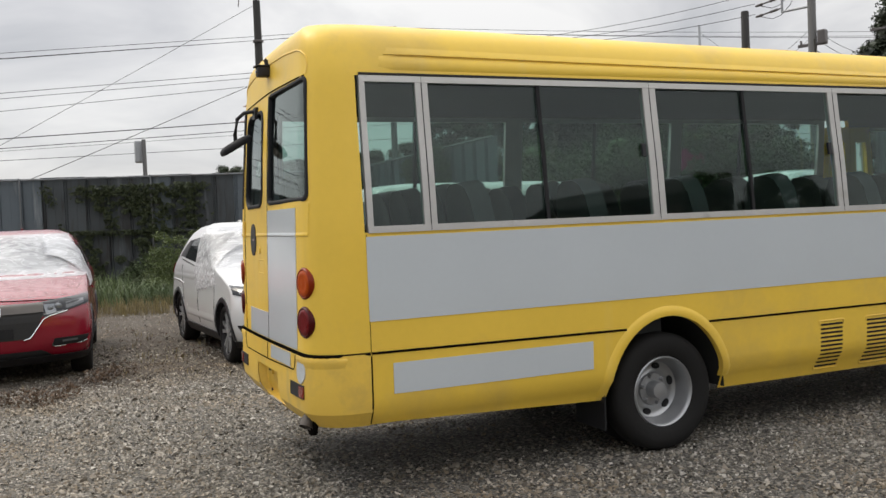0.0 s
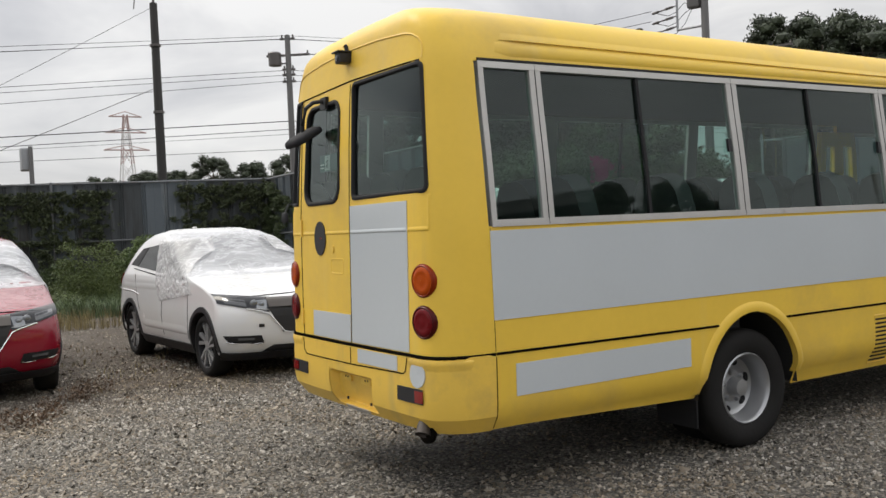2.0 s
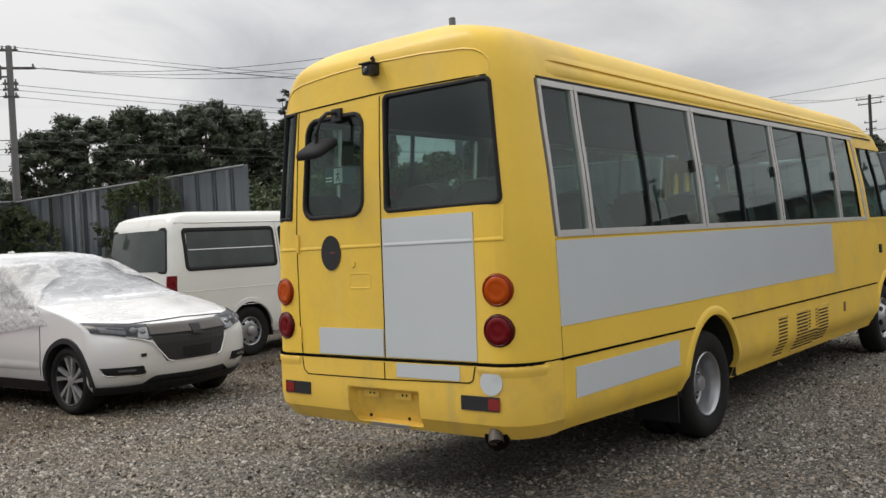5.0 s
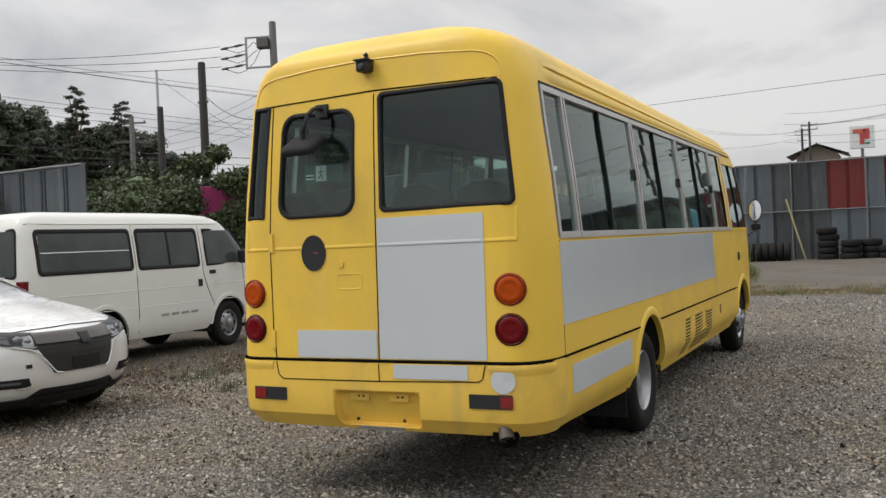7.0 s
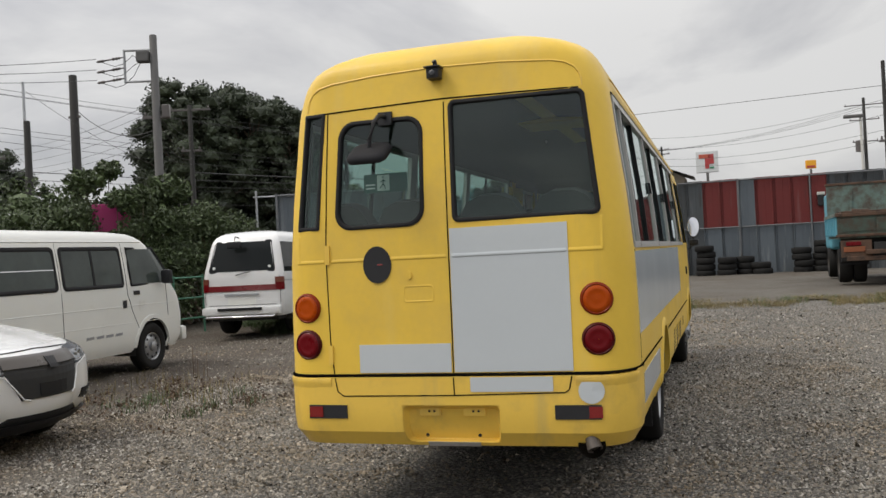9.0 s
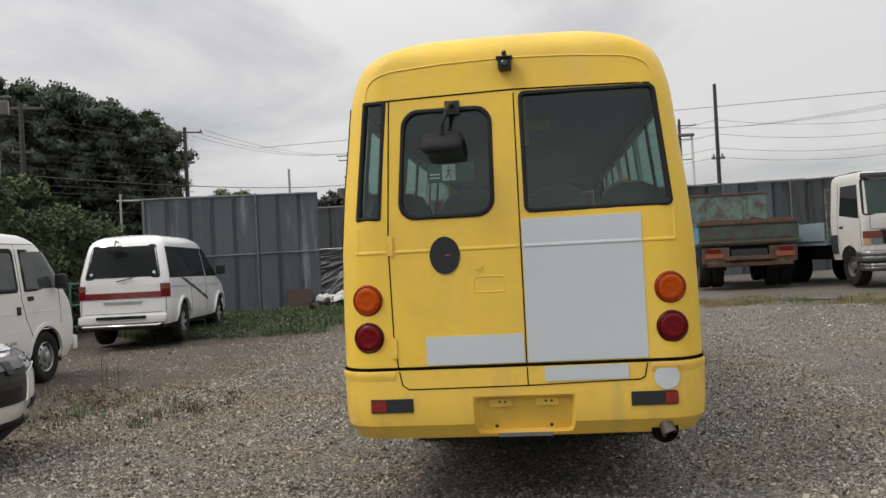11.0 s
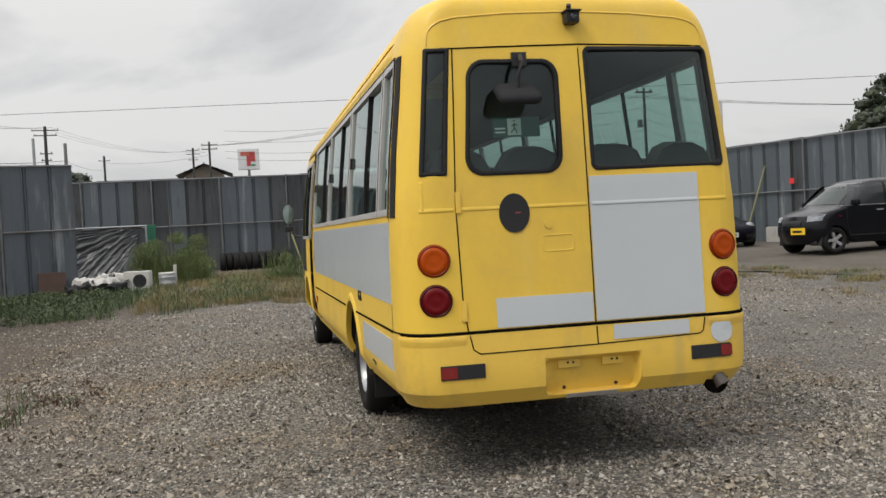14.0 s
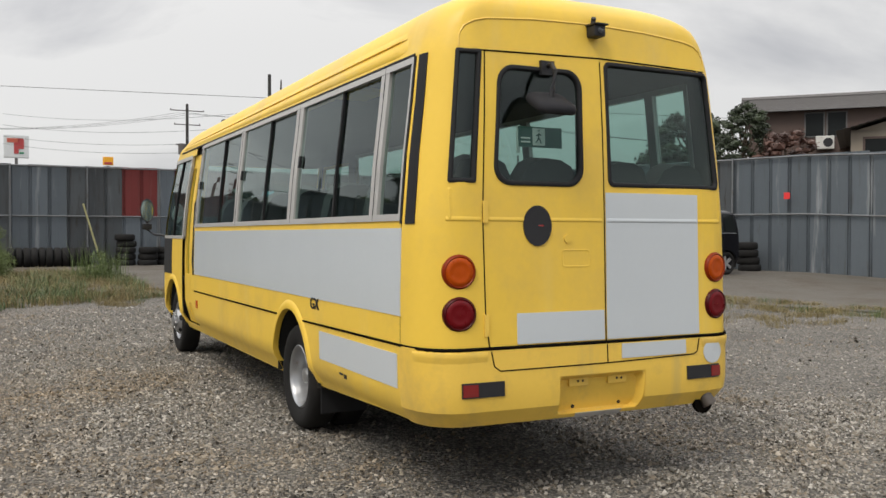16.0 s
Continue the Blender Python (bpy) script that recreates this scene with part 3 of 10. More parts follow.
def arch(x):
    for c in (3.735, 8.29):
        if abs(x - c) < 0.4399:
            return 0.36 + 0.50 * math.sqrt(1 - (abs(x - c) / 0.44) ** 2)
    return 0.0


def shell(off, keep, closed_top=True):
    cols = [("r", q) for q in QS] + [("L", x) for x in XS[1:]] + [("f", q) for q in (0.95, 0.85, 0.7, 0.5, 0.2, -0.2, -0.5, -0.7, -0.85, -0.95)] + [("R", x) for x in reversed(XS[1:])]
    fns = {"r": brear, "L": LS, "R": RS, "f": bfront}
    bm = bmesh.new()
    grid = []
    for k, u in cols:
        row = []
        for z in ZL:
            zz = max(z, arch(u), float(np.interp(u, [2.0, 3.2, 4.2], [0.42, 0.375, 0.345]))) if k in "LR" else (max(z, 0.42) if abs(u) > 0.995 else z)
            row.append(bm.verts.new(fns[k](u, zz, off)))
        grid.append(row)
    n = len(cols)
    for i in range(n):
        j = (i + 1) % n
        (k, u), (k2, u2) = cols[i], cols[j]
        if k == k2:
            kind, mid = k, (u + u2) / 2
        elif "r" in (k, k2):
            kind = k if k in "LR" else k2
            mid = 1.86
        else:
            kind, mid = "f", 1.0
        for a in range(len(ZL) - 1):
            zm = (ZL[a] + ZL[a + 1]) / 2
            if keep(kind, mid, zm):
                vs = (grid[i][a], grid[j][a], grid[j][a + 1], grid[i][a + 1])
                if len({tuple(round(c, 5) for c in v.co) for v in vs}) == 4:
                    bm.faces.new(vs)
                else:
                    u3 = []
                    for v in vs:
                        if not any((v.co - w.co).length < 1e-5 for w in u3):
                            u3.append(v)
                    if len(u3) == 3:
                        bm.faces.new(u3)
    if closed_top:
        bm.faces.new([grid[i][-1] for i in range(n)])
    bmesh.ops.remove_doubles(bm, verts=bm.verts, dist=1e-4)
    bmesh.ops.delete(bm, geom=[v for v in bm.verts if not v.link_faces], context="VERTS")
    return fix(bm)


def openings(kind, u, z):
    """True where the body is open: windows, windscreen, entrance."""
    if kind == "r":
        if 1.655 < z < 2.31 and (-0.868 < u < -0.08 or 0.755 < u < 0.872):
            return True
        return 1.655 < z < 2.24 and 0.113 < u < 0.62
    if kind in "LR":
        if 1.46 < z < 2.31 and 1.8 < u < 7.5:
            return True
        if kind == "L" and 7.15 < u < 7.76 and 0.42 < z < 2.24:
            return True
        return u > 7.76 and (1.46 if kind == "R" else 1.35) < z < 2.24
    return 1.35 < z < 2.24 and abs(u) < 0.94


def body_keep(kind, u, z):
    if openings(kind, u, z):
        return False
    if kind == "r" and z < 0.81:
        return False
    return True


def bumper_keep(kind, u, z):
    if kind != "r" or z > 0.81 or z < 0.42:
        return False
    return not (-0.29 < u < 0.262 and 0.44 < z < 0.65)


def solid(fn, u0, u1, v0, v1, o0, o1, nu=2, nv=2, bm=None):
    """A plate lying on a body surface between two offsets."""
    bm = bm or bmesh.new()
    g = {}
    for k, o in enumerate((o0, o1)):
        for i in range(nu + 1):
            for j in range(nv + 1):
                g[k, i, j] = bm.verts.new(fn(u0 + (u1 - u0) * i / nu, v0 + (v1 - v0) * j / nv, o))
    for i in range(nu):
        for j in range(nv):
            for k in (0, 1):
                bm.faces.new((g[k, i, j], g[k, i + 1, j], g[k, i + 1, j + 1], g[k, i, j + 1]))
    for i in range(nu):
        for j in (0, nv):
            bm.faces.new((g[0, i, j], g[0, i + 1, j], g[1, i + 1, j], g[1, i, j]))
    for j in range(nv):
        for i in (0, nu):
            bm.faces.new((g[0, i, j], g[0, i, j + 1], g[1, i, j + 1], g[1, i, j]))
    return fix(bm)


def pane(fn, u0, u1, v0, v1, off, nu=6, nv=5):
    bm = bmesh.new()
    g = [[bm.verts.new(fn(u0 + (u1 - u0) * i / nu, v0 + (v1 - v0) * j / nv, off)) for j in range(nv + 1)] for i in range(nu + 1)]
    for i in range(nu):
        for j in range(nv):
            bm.faces.new((g[i][j], g[i + 1][j], g[i + 1][j + 1], g[i][j + 1]))
    return fix(bm)


def rounded(u0, u1, v0, v1, r, n=7):
    out = []
    for cu, cv, a0 in ((u1 - r, v1 - r, 0), (u0 + r, v1 - r, 90), (u0 + r, v0 + r, 180), (u1 - r, v0 + r, 270)):
        out += [(cu + r * math.cos(radians(a0 + 90 * k / n)), cv + r * math.sin(radians(a0 + 90 * k / n))) for k in range(n + 1)]
    return out


def gasket(fn, u0, u1, v0, v1, r, wd, hi=0.014, lo=-0.02):
    """A rubber ring round a pane."""
    bm = bmesh.new()
    loops = []
    for d, o in ((0, lo), (0, hi * 0.5), (wd * 0.3, hi), (wd * 0.75, hi), (wd, hi * 0.2), (wd, lo)):
        loops.append([bm.verts.new(fn(u, v, o)) for u, v in rounded(u0 + d, u1 - d, v0 + d, v1 - d, max(0.004, r - d * 0.6))])
    n = len(loops[0])
    for a, b in zip(loops, loops[1:]):
        for k in range(n):
            bm.faces.new((a[k], a[(k + 1) % n], b[(k + 1) % n], b[k]))
    return fix(bm)


def seam(fn, pts, r=0.0045, off=0.0, sub=8):
    dense = []
    for (a, b), (c, d) in zip(pts, pts[1:]):
        dense += [(a + (c - a) * k / sub, b + (d - b) * k / sub) for k in range(sub)]
    dense.append(pts[-1])
    return fix(tube(bmesh.new(), [fn(u, v, off) for u, v in dense], r, 6))


def ridge(fn, u0, u1, prof, n=40):
    """A pressed line along a body surface: prof of (height, offset) from top to bottom."""
    bm = bmesh.new()
    g = [[bm.verts.new(fn(u0 + (u1 - u0) * i / n, v, o if 0 < i < n else -0.002)) for v, o in prof] for i in range(n + 1)]
    for p, q in zip(g, g[1:]):
        for j in range(len(prof) - 1):
            bm.faces.new((p[j], q[j], q[j + 1], p[j + 1]))
    return fix(bm)


def brear_y(y, z, off=0.0):
    return brear((y - BUS_Y) / bw(z), z, off)


def bus_wheel(parent, x, s, dual):
    """s: -1 right side, 1 left side. Dished disc behind for the dual rear wheel, domed in front."""
    m = pose(x, s * 0.955, 0.375, -90 * s, 0, 0)
    R = 0.372
    tyre = part("tyre", fix(lathe(bmesh.new(), [(0.222, -0.17), (0.30, -0.195), (0.345, -0.19), (R - 0.008, -0.165), (R, -0.14), (R, -0.04), (R - 0.008, -0.015), (0.345, 0.008), (0.30, 0.013), (0.245, 0.004), (0.222, -0.012)], 48, m)), TYRE, parent, smooth=50)
    if dual:
        prof = [(0.224, -0.17), (0.224, -0.012), (0.216, -0.004), (0.206, -0.012), (0.2, -0.03), (0.192, -0.055), (0.186, -0.075), (0.182, -0.125), (0.165, -0.138), (0.14, -0.142), (0.105, -0.135), (0.095, -0.125)]
        hub = [(0.105, -0.135), (0.1, -0.12), (0.06, -0.115), (0.055, -0.06), (0.05, -0.045), (0.02, -0.04), (0.001, -0.04)]
    else:
        prof = [(0.224, -0.17), (0.224, -0.012), (0.216, -0.002), (0.206, -0.012), (0.195, -0.05), (0.185, -0.055), (0.165, -0.02), (0.12, 0.03), (0.1, 0.032)]
        hub = [(0.1, 0.032), (0.075, 0.033), (0.07, 0.06), (0.05, 0.07), (0.001, 0.072)]
    part("rim", fix(lathe(bmesh.new(), prof, 40, m)), STEEL, tyre, "silver-painted steel rim", smooth=40)
    part("hub", fix(lathe(bmesh.new(), hub, 24, m)), STEEL, tyre, smooth=40)
    for k in range(6):
        a = radians(60 * k + 15)
        c = 0.15
        zz = -0.1385 if dual else 0.0
        hm = m @ Matrix.Translation((c * math.cos(a), c * math.sin(a), zz)) @ Matrix.Rotation(a, 4, "Z") @ (Matrix() if dual else Matrix.Rotation(radians(48), 4, "Y"))
        bm = bmesh.new()
        lathe(bm, [(0.001, 0.004), (0.024, 0.004), (0.027, -0.006)], 14, hm @ Matrix.Diagonal((0.85, 1.25, 1, 1)))
        part("vent_hole", fix(bm), RUBBER, tyre)
        a2 = a + radians(30)
        bm = bmesh.new()
        lathe(bm, [(0.014, -0.01), (0.014, 0.018), (0.009, 0.026), (0.001, 0.026)], 6, m @ Matrix.Translation((0.088 * math.cos(a2), 0.088 * math.sin(a2), -0.118 if dual else 0.032)))
        part("wheel_nut", fix(bm), STEEL, tyre)
    if dual:
        part("inner_tyre", fix(lathe(bmesh.new(), [(0.222, -0.40), (0.33, -0.42), (R, -0.38), (R, -0.27), (0.345, -0.225), (0.222, -0.23)], 40, m)), TYRE, parent, smooth=50)
    return tyre


def build_bus():
    bus = thing("minibus", pose(5.3, BUS_Y, 0), "yellow minibus with silver-grey patches, parked on the gravel", "bus")
    body = part("body", shell(0, body_keep), YELLOW, bus, smooth=32)
    part("liner", shell(-0.04, lambda k, u, z: z > 0.92 and not openings(k, u, z)), LINER, body, "pale grey inner lining", smooth=40)
    bump = part("rear_bumper", shell(0.010, bumper_keep, False), YELLOW_LOW, bus, "yellow rear bumper with a recess for the number plate", smooth=26)
    # lip where the bumper meets the body
    part("bumper_top", seam(brear, [(-1, 0.813), (1, 0.813)], 0.0105, 0.004, 80), GAP, bump)
    for q0, q1 in ((-0.995, -0.685), (0.668, 0.995)):
        part("bumper_ledge", ridge(brear, q0, q1, [(0.804, 0.002), (0.800, 0.014), (0.790, 0.017), (0.772, 0.015), (0.745, 0.009)], 30), YELLOW_LOW, bump, smooth=50)
    # number plate recess
    bm = bmesh.new()
    rings = []
    for d, o in ((-0.03, 0.006), (-0.004, 0.0065), (0.006, 0.003), (0.03, -0.045), (0.06, -0.052)):
        ring = rounded(-0.29 + d * 0.8, 0.262 - d * 0.8, 0.44 + d * 0.2, 0.65 - d, 0.025 if d > 0 else 0.0005, 4)
        ring = [(p[0] + (q[0] - p[0]) * k / 6, p[1] + (q[1] - p[1]) * k / 6) for p, q in zip(ring, ring[1:] + ring[:1]) for k in range(6)]
        rings.append([bm.verts.new(brear(u, v, o)) for u, v in ring])
    for a, b in zip(rings, rings[1:]):
        for k in range(len(a)):
            bm.faces.new((a[k], a[(k + 1) % len(a)], b[(k + 1) % len(b)], b[k]))
    bm.faces.new(rings[-1])
    part("plate_recess", fix(bm), YELLOW_LOW, bump, smooth=35)
    part("recess_lip", solid(brear, -0.17, 0.14, 0.415, 0.441, 0.0, 0.016, 8, 1), ALU, bump, "bare metal lip under the recess")
    for y in (-0.15, 0.10):
        part("plate_bracket", solid(brear, y - 0.045, y + 0.075, 0.585, 0.635, -0.05, -0.035, 2, 1), YELLOW_LOW, bump)
        for dy in (-0.01, 0.02):
            part("screw_hole", fix(lathe(bmesh.new(), [(0.001, 0.002), (0.006, 0.002), (0.007, 0)], 10, pose(brear(y + dy, 0.61, -0.034).x, brear(y + dy, 0.61, 0).y, 0.61, 0, -90, 0))), RUBBER, bump)
    for y in (-0.16, 0.145):
        p = brear(y, 0.47, -0.03)
        part("screw_hole", fix(lathe(bmesh.new(), [(0.001, 0.004), (0.009, 0.003), (0.01, -0.004)], 12, pose(p.x - 0.006, p.y, 0.475, 0, -90, 0))), RUBBER, bump)
    # reflectors in the bumper
    for s, red in ((1, (6.28, 6.37)), (-1, (4.70, 4.775))):
        y0, y1 = (6.13, 6.365) if s > 0 else (4.705, 4.945)
        fr = part("reflector", solid(brear_y, y0, y1, 0.575, 0.65, 0.002, 0.016, 6, 2), DARK, bump, "black and red bumper reflector")
        part("lens", solid(brear_y, red[0], red[1] - 0.01, 0.583, 0.642, 0.015, 0.020, 4, 2), REFLECT, fr, "red reflector lens")
    # round white sticker and grey films
    def disc(fn, cu, cv, r, o0, o1, n=28):
        bm = bmesh.new()
        a = [bm.verts.new(fn(cu + r * math.cos(2 * math.pi * k / n), cv + r * math.sin(2 * math.pi * k / n), o0)) for k in range(n)]
        b = [bm.verts.new(fn(cu + r * math.cos(2 * math.pi * k / n), cv + r * math.sin(2 * math.pi * k / n), o1)) for k in range(n)]
        for k in range(n):
            bm.faces.new((a[k], a[(k + 1) % n], b[(k + 1) % n], b[k]))
        c = bm.verts.new(fn(cu, cv, o1))
        for k in range(n):
            bm.faces.new((b[k], b[(k + 1) % n], c))
        return fix(bm)
    part("sticker", disc(brear_y, 4.752, 0.722, 0.066, 0.008, 0.0145), PATCH, bump, "round pale grey sticker")

    def film(fn, u0, u1, v0, v1, o=0.0035, nu=16, nv=8):
        part("film", solid(fn, u0, u1, v0, v1, -0.001, o, nu, nv), PATCH, body, "silver-grey film over old lettering")
    film(brear_y, 4.84, 5.487, 0.828, 1.452)
    film(brear_y, 4.84, 5.487, 1.452, 1.612)
    film(brear_y, 5.505, 6.045, 0.828, 0.985)
    film(lambda u, v, o: brear_y(u, v, o + 0.010), 4.95, 5.40, 0.722, 0.80)
    film(RS, 1.785, 6.50, 0.985, 1.438, 0.0035, 40, 6)
    film(RS, 1.91, 3.18, 0.585, 0.752, 0.0035, 12, 3)
    film(LS, 1.785, 7.12, 0.965, 1.418, 0.0035, 40, 6)
    film(LS, 1.83, 3.08, 0.585, 0.765, 0.0035, 12, 3)
    # seams and creases
    S = lambda pts, fn=brear_y, r=0.0036, off=0.0: part("seam", seam(fn, pts, r, off), GAP, body)
    S([(5.497, 2.315), (5.495, 0.815)])
    S([(5.495, 0.80), (5.493, 0.705)], off=0.010)
    S([(6.20, 2.315), (6.235, 1.5), (6.225, 1.0), (6.205, 0.815)])
    S([(6.33, 2.315), (5.5, 2.335), (4.75, 2.325)], r=0.0045)
    S([(6.20, 0.80), (6.185, 0.725), (6.15, 0.70), (5.5, 0.703), (4.89, 0.715), (4.865, 0.73), (4.85, 0.80)], off=0.010)
    # pressed rib across the doors: a sloping upper face and a sharp lower edge
    for y0, y1, m, lift in ((6.43, 6.245, YELLOW, 0.0), (6.21, 5.505, YELLOW, 0.0), (5.487, 4.84, PATCH, 0.0035), (4.84, 4.655, YELLOW, 0.0)):
        part("pressed_rib", ridge(brear_y, y0, y1, [(1.480, lift - 0.002), (1.468, lift + 0.0022), (1.460, lift + 0.0042), (1.455, lift + 0.0025), (1.450, lift - 0.002)], 60), m, body, smooth=60)
    part("pressed_rib", ridge(lambda u, v, o: brear_y(v, u, o), 1.458, 1.64, [(4.672, -0.002), (4.663, 0.004), (4.657, 0.005), (4.65, -0.002)], 24), YELLOW, body, smooth=60)
    part("pressed_rib", ridge(lambda u, v, o: brear_y(v, u, o), 1.458, 1.62, [(6.42, -0.002), (6.413, 0.004), (6.407, 0.005), (6.398, -0.002)], 24), YELLOW, body, smooth=60)
    part("roof_crease", seam(brear_y, [(6.335, 2.335), (6.332, 2.375), (6.322, 2.41), (6.30, 2.44), (6.255, 2.467), (6.18, 2.485), (5.9, 2.507), (5.535, 2.517), (5.17, 2.507), (4.89, 2.485), (4.815, 2.467), (4.77, 2.44), (4.748, 2.41), (4.738, 2.375), (4.735, 2.335)], 0.006, -0.001, 4), YELLOW_LOW, body)
    for fn in (RS, LS):
        part("seam", seam(fn, [(1.79, 0.815), (3.42, 0.80)], 0.0075, 0, 10), GAP, body)
        part("seam", seam(fn, [(4.05, 0.80), (7.85 if fn is RS else 7.13, 0.79)], 0.0075, 0, 16), GAP, body)
        part("seam", seam(fn, [(1.787, 0.80), (1.787, 0.43)], 0.0048, 0.001, 12), GAP, body)
        part("seam", seam(fn, [(1.787, 1.45), (1.787, 0.82)], 0.0016, 0.0005, 12), GAP, body)
        # pressed drip channel under the roof edge
        part("roof_lip", ridge(fn, 1.93, 8.55, [(2.480, -0.002), (2.455, 0.005), (2.440, 0.010), (2.433, 0.010), (2.430, -0.003)], 60), YELLOW, body, smooth=40)
        part("drip_rail", ridge(fn, 1.90, 8.6, [(2.424, -0.003), (2.408, 0.009), (2.362, 0.010), (2.340, -0.002)], 60), YELLOW, body, smooth=50)
        part("gutter", solid(fn, 1.80, 8.6, 2.312, 2.326, -0.01, 0.008, 40, 1), RUBBER, body)
        for c in (3.735, 8.29):
            # flared lip over the wheel
            bm = bmesh.new()
            loops = []
            for d, o in ((0.0, -0.03), (0.0, 0.012), (0.022, 0.016), (0.05, 0.008), (0.065, -0.002)):
                loop = []
                for a in range(-86, 87, 6):
                    ca, sa = math.sin(radians(a)), math.cos(radians(a))
                    e = 1.0
                    x = c + (0.44 + d) * math.copysign(abs(ca) ** e, ca)
                    z = 0.36 + (0.50 + d) * abs(sa) ** e
                    loop.append(bm.verts.new(fn(x, z, o)))
                loops.append(loop)
            for a, b in zip(loops, loops[1:]):
                for k in range(len(a) - 1):
                    bm.faces.new((a[k], a[k + 1], b[k + 1], b[k]))
            part("wheel_arch", fix(bm), YELLOW, body, smooth=50)
            bm = bmesh.new()
            s = -1 if fn is RS else 1
            prev = None
            for a in range(-90, 91, 10):
                x, z = (c if c < 5 else 8.40) + 0.46 * math.sin(radians(a)), 0.36 + 0.53 * math.cos(radians(a))
                cur = (bm.verts.new((x, s * 0.97, z)), bm.verts.new((x, s * 0.42, z)))
                if prev:
                    bm.faces.new((prev[0], cur[0], cur[1], prev[1]))
                prev = cur
            part("wheel_well", fix(bm), UNDER, body)
    # tail lamps
    for y in (BUS_Y - 0.832, BUS_Y + 0.832):
        for z, m, lab in ((1.2, AMBER, "round amber turn lamp"), (0.99, REDLENS, "round red tail lamp")):
            p, n = brear_y(y, z), (brear_y(y, z, 0.1) - brear_y(y, z)).normalized()
            mm = Matrix.Translation(p) @ n.to_track_quat("Z", "Y").to_matrix().to_4x4()
            base = part("tail_lamp", fix(lathe(bmesh.new(), [(0.0875, -0.04), (0.0875, -0.002), (0.086, 0.002), (0.083, 0.003)], 32, mm)), AMBERRIM if m is AMBER else REDRIM, body, smooth=40)
            ln = part("lens", fix(lathe(bmesh.new(), [(0.074, 0.004), (0.070, 0.0095), (0.048, 0.014), (0.044, 0.0125), (0.02, 0.0145), (0.001, 0.015)], 32, mm)), m, base, lab, smooth=50)
            part("lens_rim", fix(lathe(bmesh.new(), [(0.0845, 0.0), (0.083, 0.007), (0.077, 0.011), (0.072, 0.007)], 32, mm)), AMBERRIM if m is AMBER else REDRIM, ln, smooth=50)
    # round badge
    bd = part("badge", disc(lambda u, v, o: brear_y(5.918 + (u - 5.918) * 0.94, 1.432 + (v - 1.432) * 1.16, o), 5.918, 1.432, 0.09, -0.002, 0.006), DARK, body, "round black badge plate")
    part("badge_mark", solid(brear_y, 5.885, 5.915, 1.428, 1.437, 0.006, 0.0075, 2, 1), REFLECT, bd)
    part("door_knob", disc(brear_y, 5.735, 1.365, 0.022, 0, 0.006), YELLOW, body)
    # flush pull handle: a shallow pressed rectangle
    part("pull_recess", gasket(brear_y, 5.59, 5.77, 1.215, 1.31, 0.02, 0.010, 0.002, -0.004), YELLOW, body, smooth=50)
    for z in (1.5, 0.93):
        part("hinge", solid(brear_y, 6.21, 6.236, z - 0.055, z + 0.055, -0.004, 0.010, 2, 2), YELLOW_LOW, body)
    # rear panes with their rubber
    for nm, u0, u1, v0, v1, r, lab in (("rear_window", -0.868, -0.08, 1.655, 2.31, 0.04, "large dark rear window"), ("door_window", 0.105, 0.628, 1.648, 2.245, 0.10, "rounded window of the rear door"), ("corner_window", 0.752, 0.874, 1.655, 2.31, 0.012, "narrow rear corner window")):
        g = part("pane", pane(brear, u0 + 0.01, u1 - 0.01, v0 + 0.01, v1 - 0.01, -0.012, 10, 8), BUSGLASS, body, lab, smooth=180)
        g.visible_shadow = False
        part("gasket", gasket(brear, u0 - 0.012, u1 + 0.012, v0 - 0.012, v1 + 0.012, r, 0.025 if nm != "corner_window" else 0.024, 0.009), RUBBER, body, smooth=50)
    # pressed surround that closes the corners of the door window
    bm = bmesh.new()
    outer = [bm.verts.new(brear(u, v, -0.0015)) for u, v in rounded(0.103, 0.630, 1.645, 2.250, 0.0005)]
    inner = [bm.verts.new(brear(u, v, -0.0015)) for u, v in rounded(0.112, 0.621, 1.655, 2.238, 0.09)]
    for k in range(len(outer)):
        quad_vs = []
        for v in (outer[k], outer[(k + 1) % len(outer)], inner[(k + 1) % len(inner)], inner[k]):
            if not any((v.co - w.co).length < 1e-5 for w in quad_vs):
                quad_vs.append(v)
        if len(quad_vs) > 2:
            bm.faces.new(quad_vs)
    part("window_surround", fix(bm), YELLOW, body)
    # side windows
    for fn, wins, ends in ((RS, [(1.833, 2.13, None), (2.205, 3.66, 2.92), (3.755, 5.20, 4.46), (5.29, 6.80, 6.05), (6.88, 7.62, None)], (1.80, 7.68)),
                           (LS, [(1.825, 2.12, None), (2.235, 3.665, 2.88), (3.82, 5.31, 4.52), (5.43, 7.06, 6.10)], (1.80, 7.14))):
        for v0, v1 in ((1.456, 1.492), (2.276, 2.310)):
            part("window_rail", solid(fn, ends[0], ends[1], v0, v1, -0.03, 0.008, 40, 2), ALU, body, "aluminium window rail")
        edges = [ends[0]] + [e for w in wins for e in w[:2]] + [ends[1]]
        for k in range(0, len(edges), 2):
            a, b = edges[k], edges[k + 1]
            part("window_post", solid(fn, a, b, 1.492, 2.276, -0.03, 0.006, 2, 6), ALU, body, "aluminium window post")
            if b - a > 0.06:
                part("seam", seam(fn, [((a + b) / 2, 1.46), ((a + b) / 2, 2.31)], 0.003, 0.006), RUBBER, body)
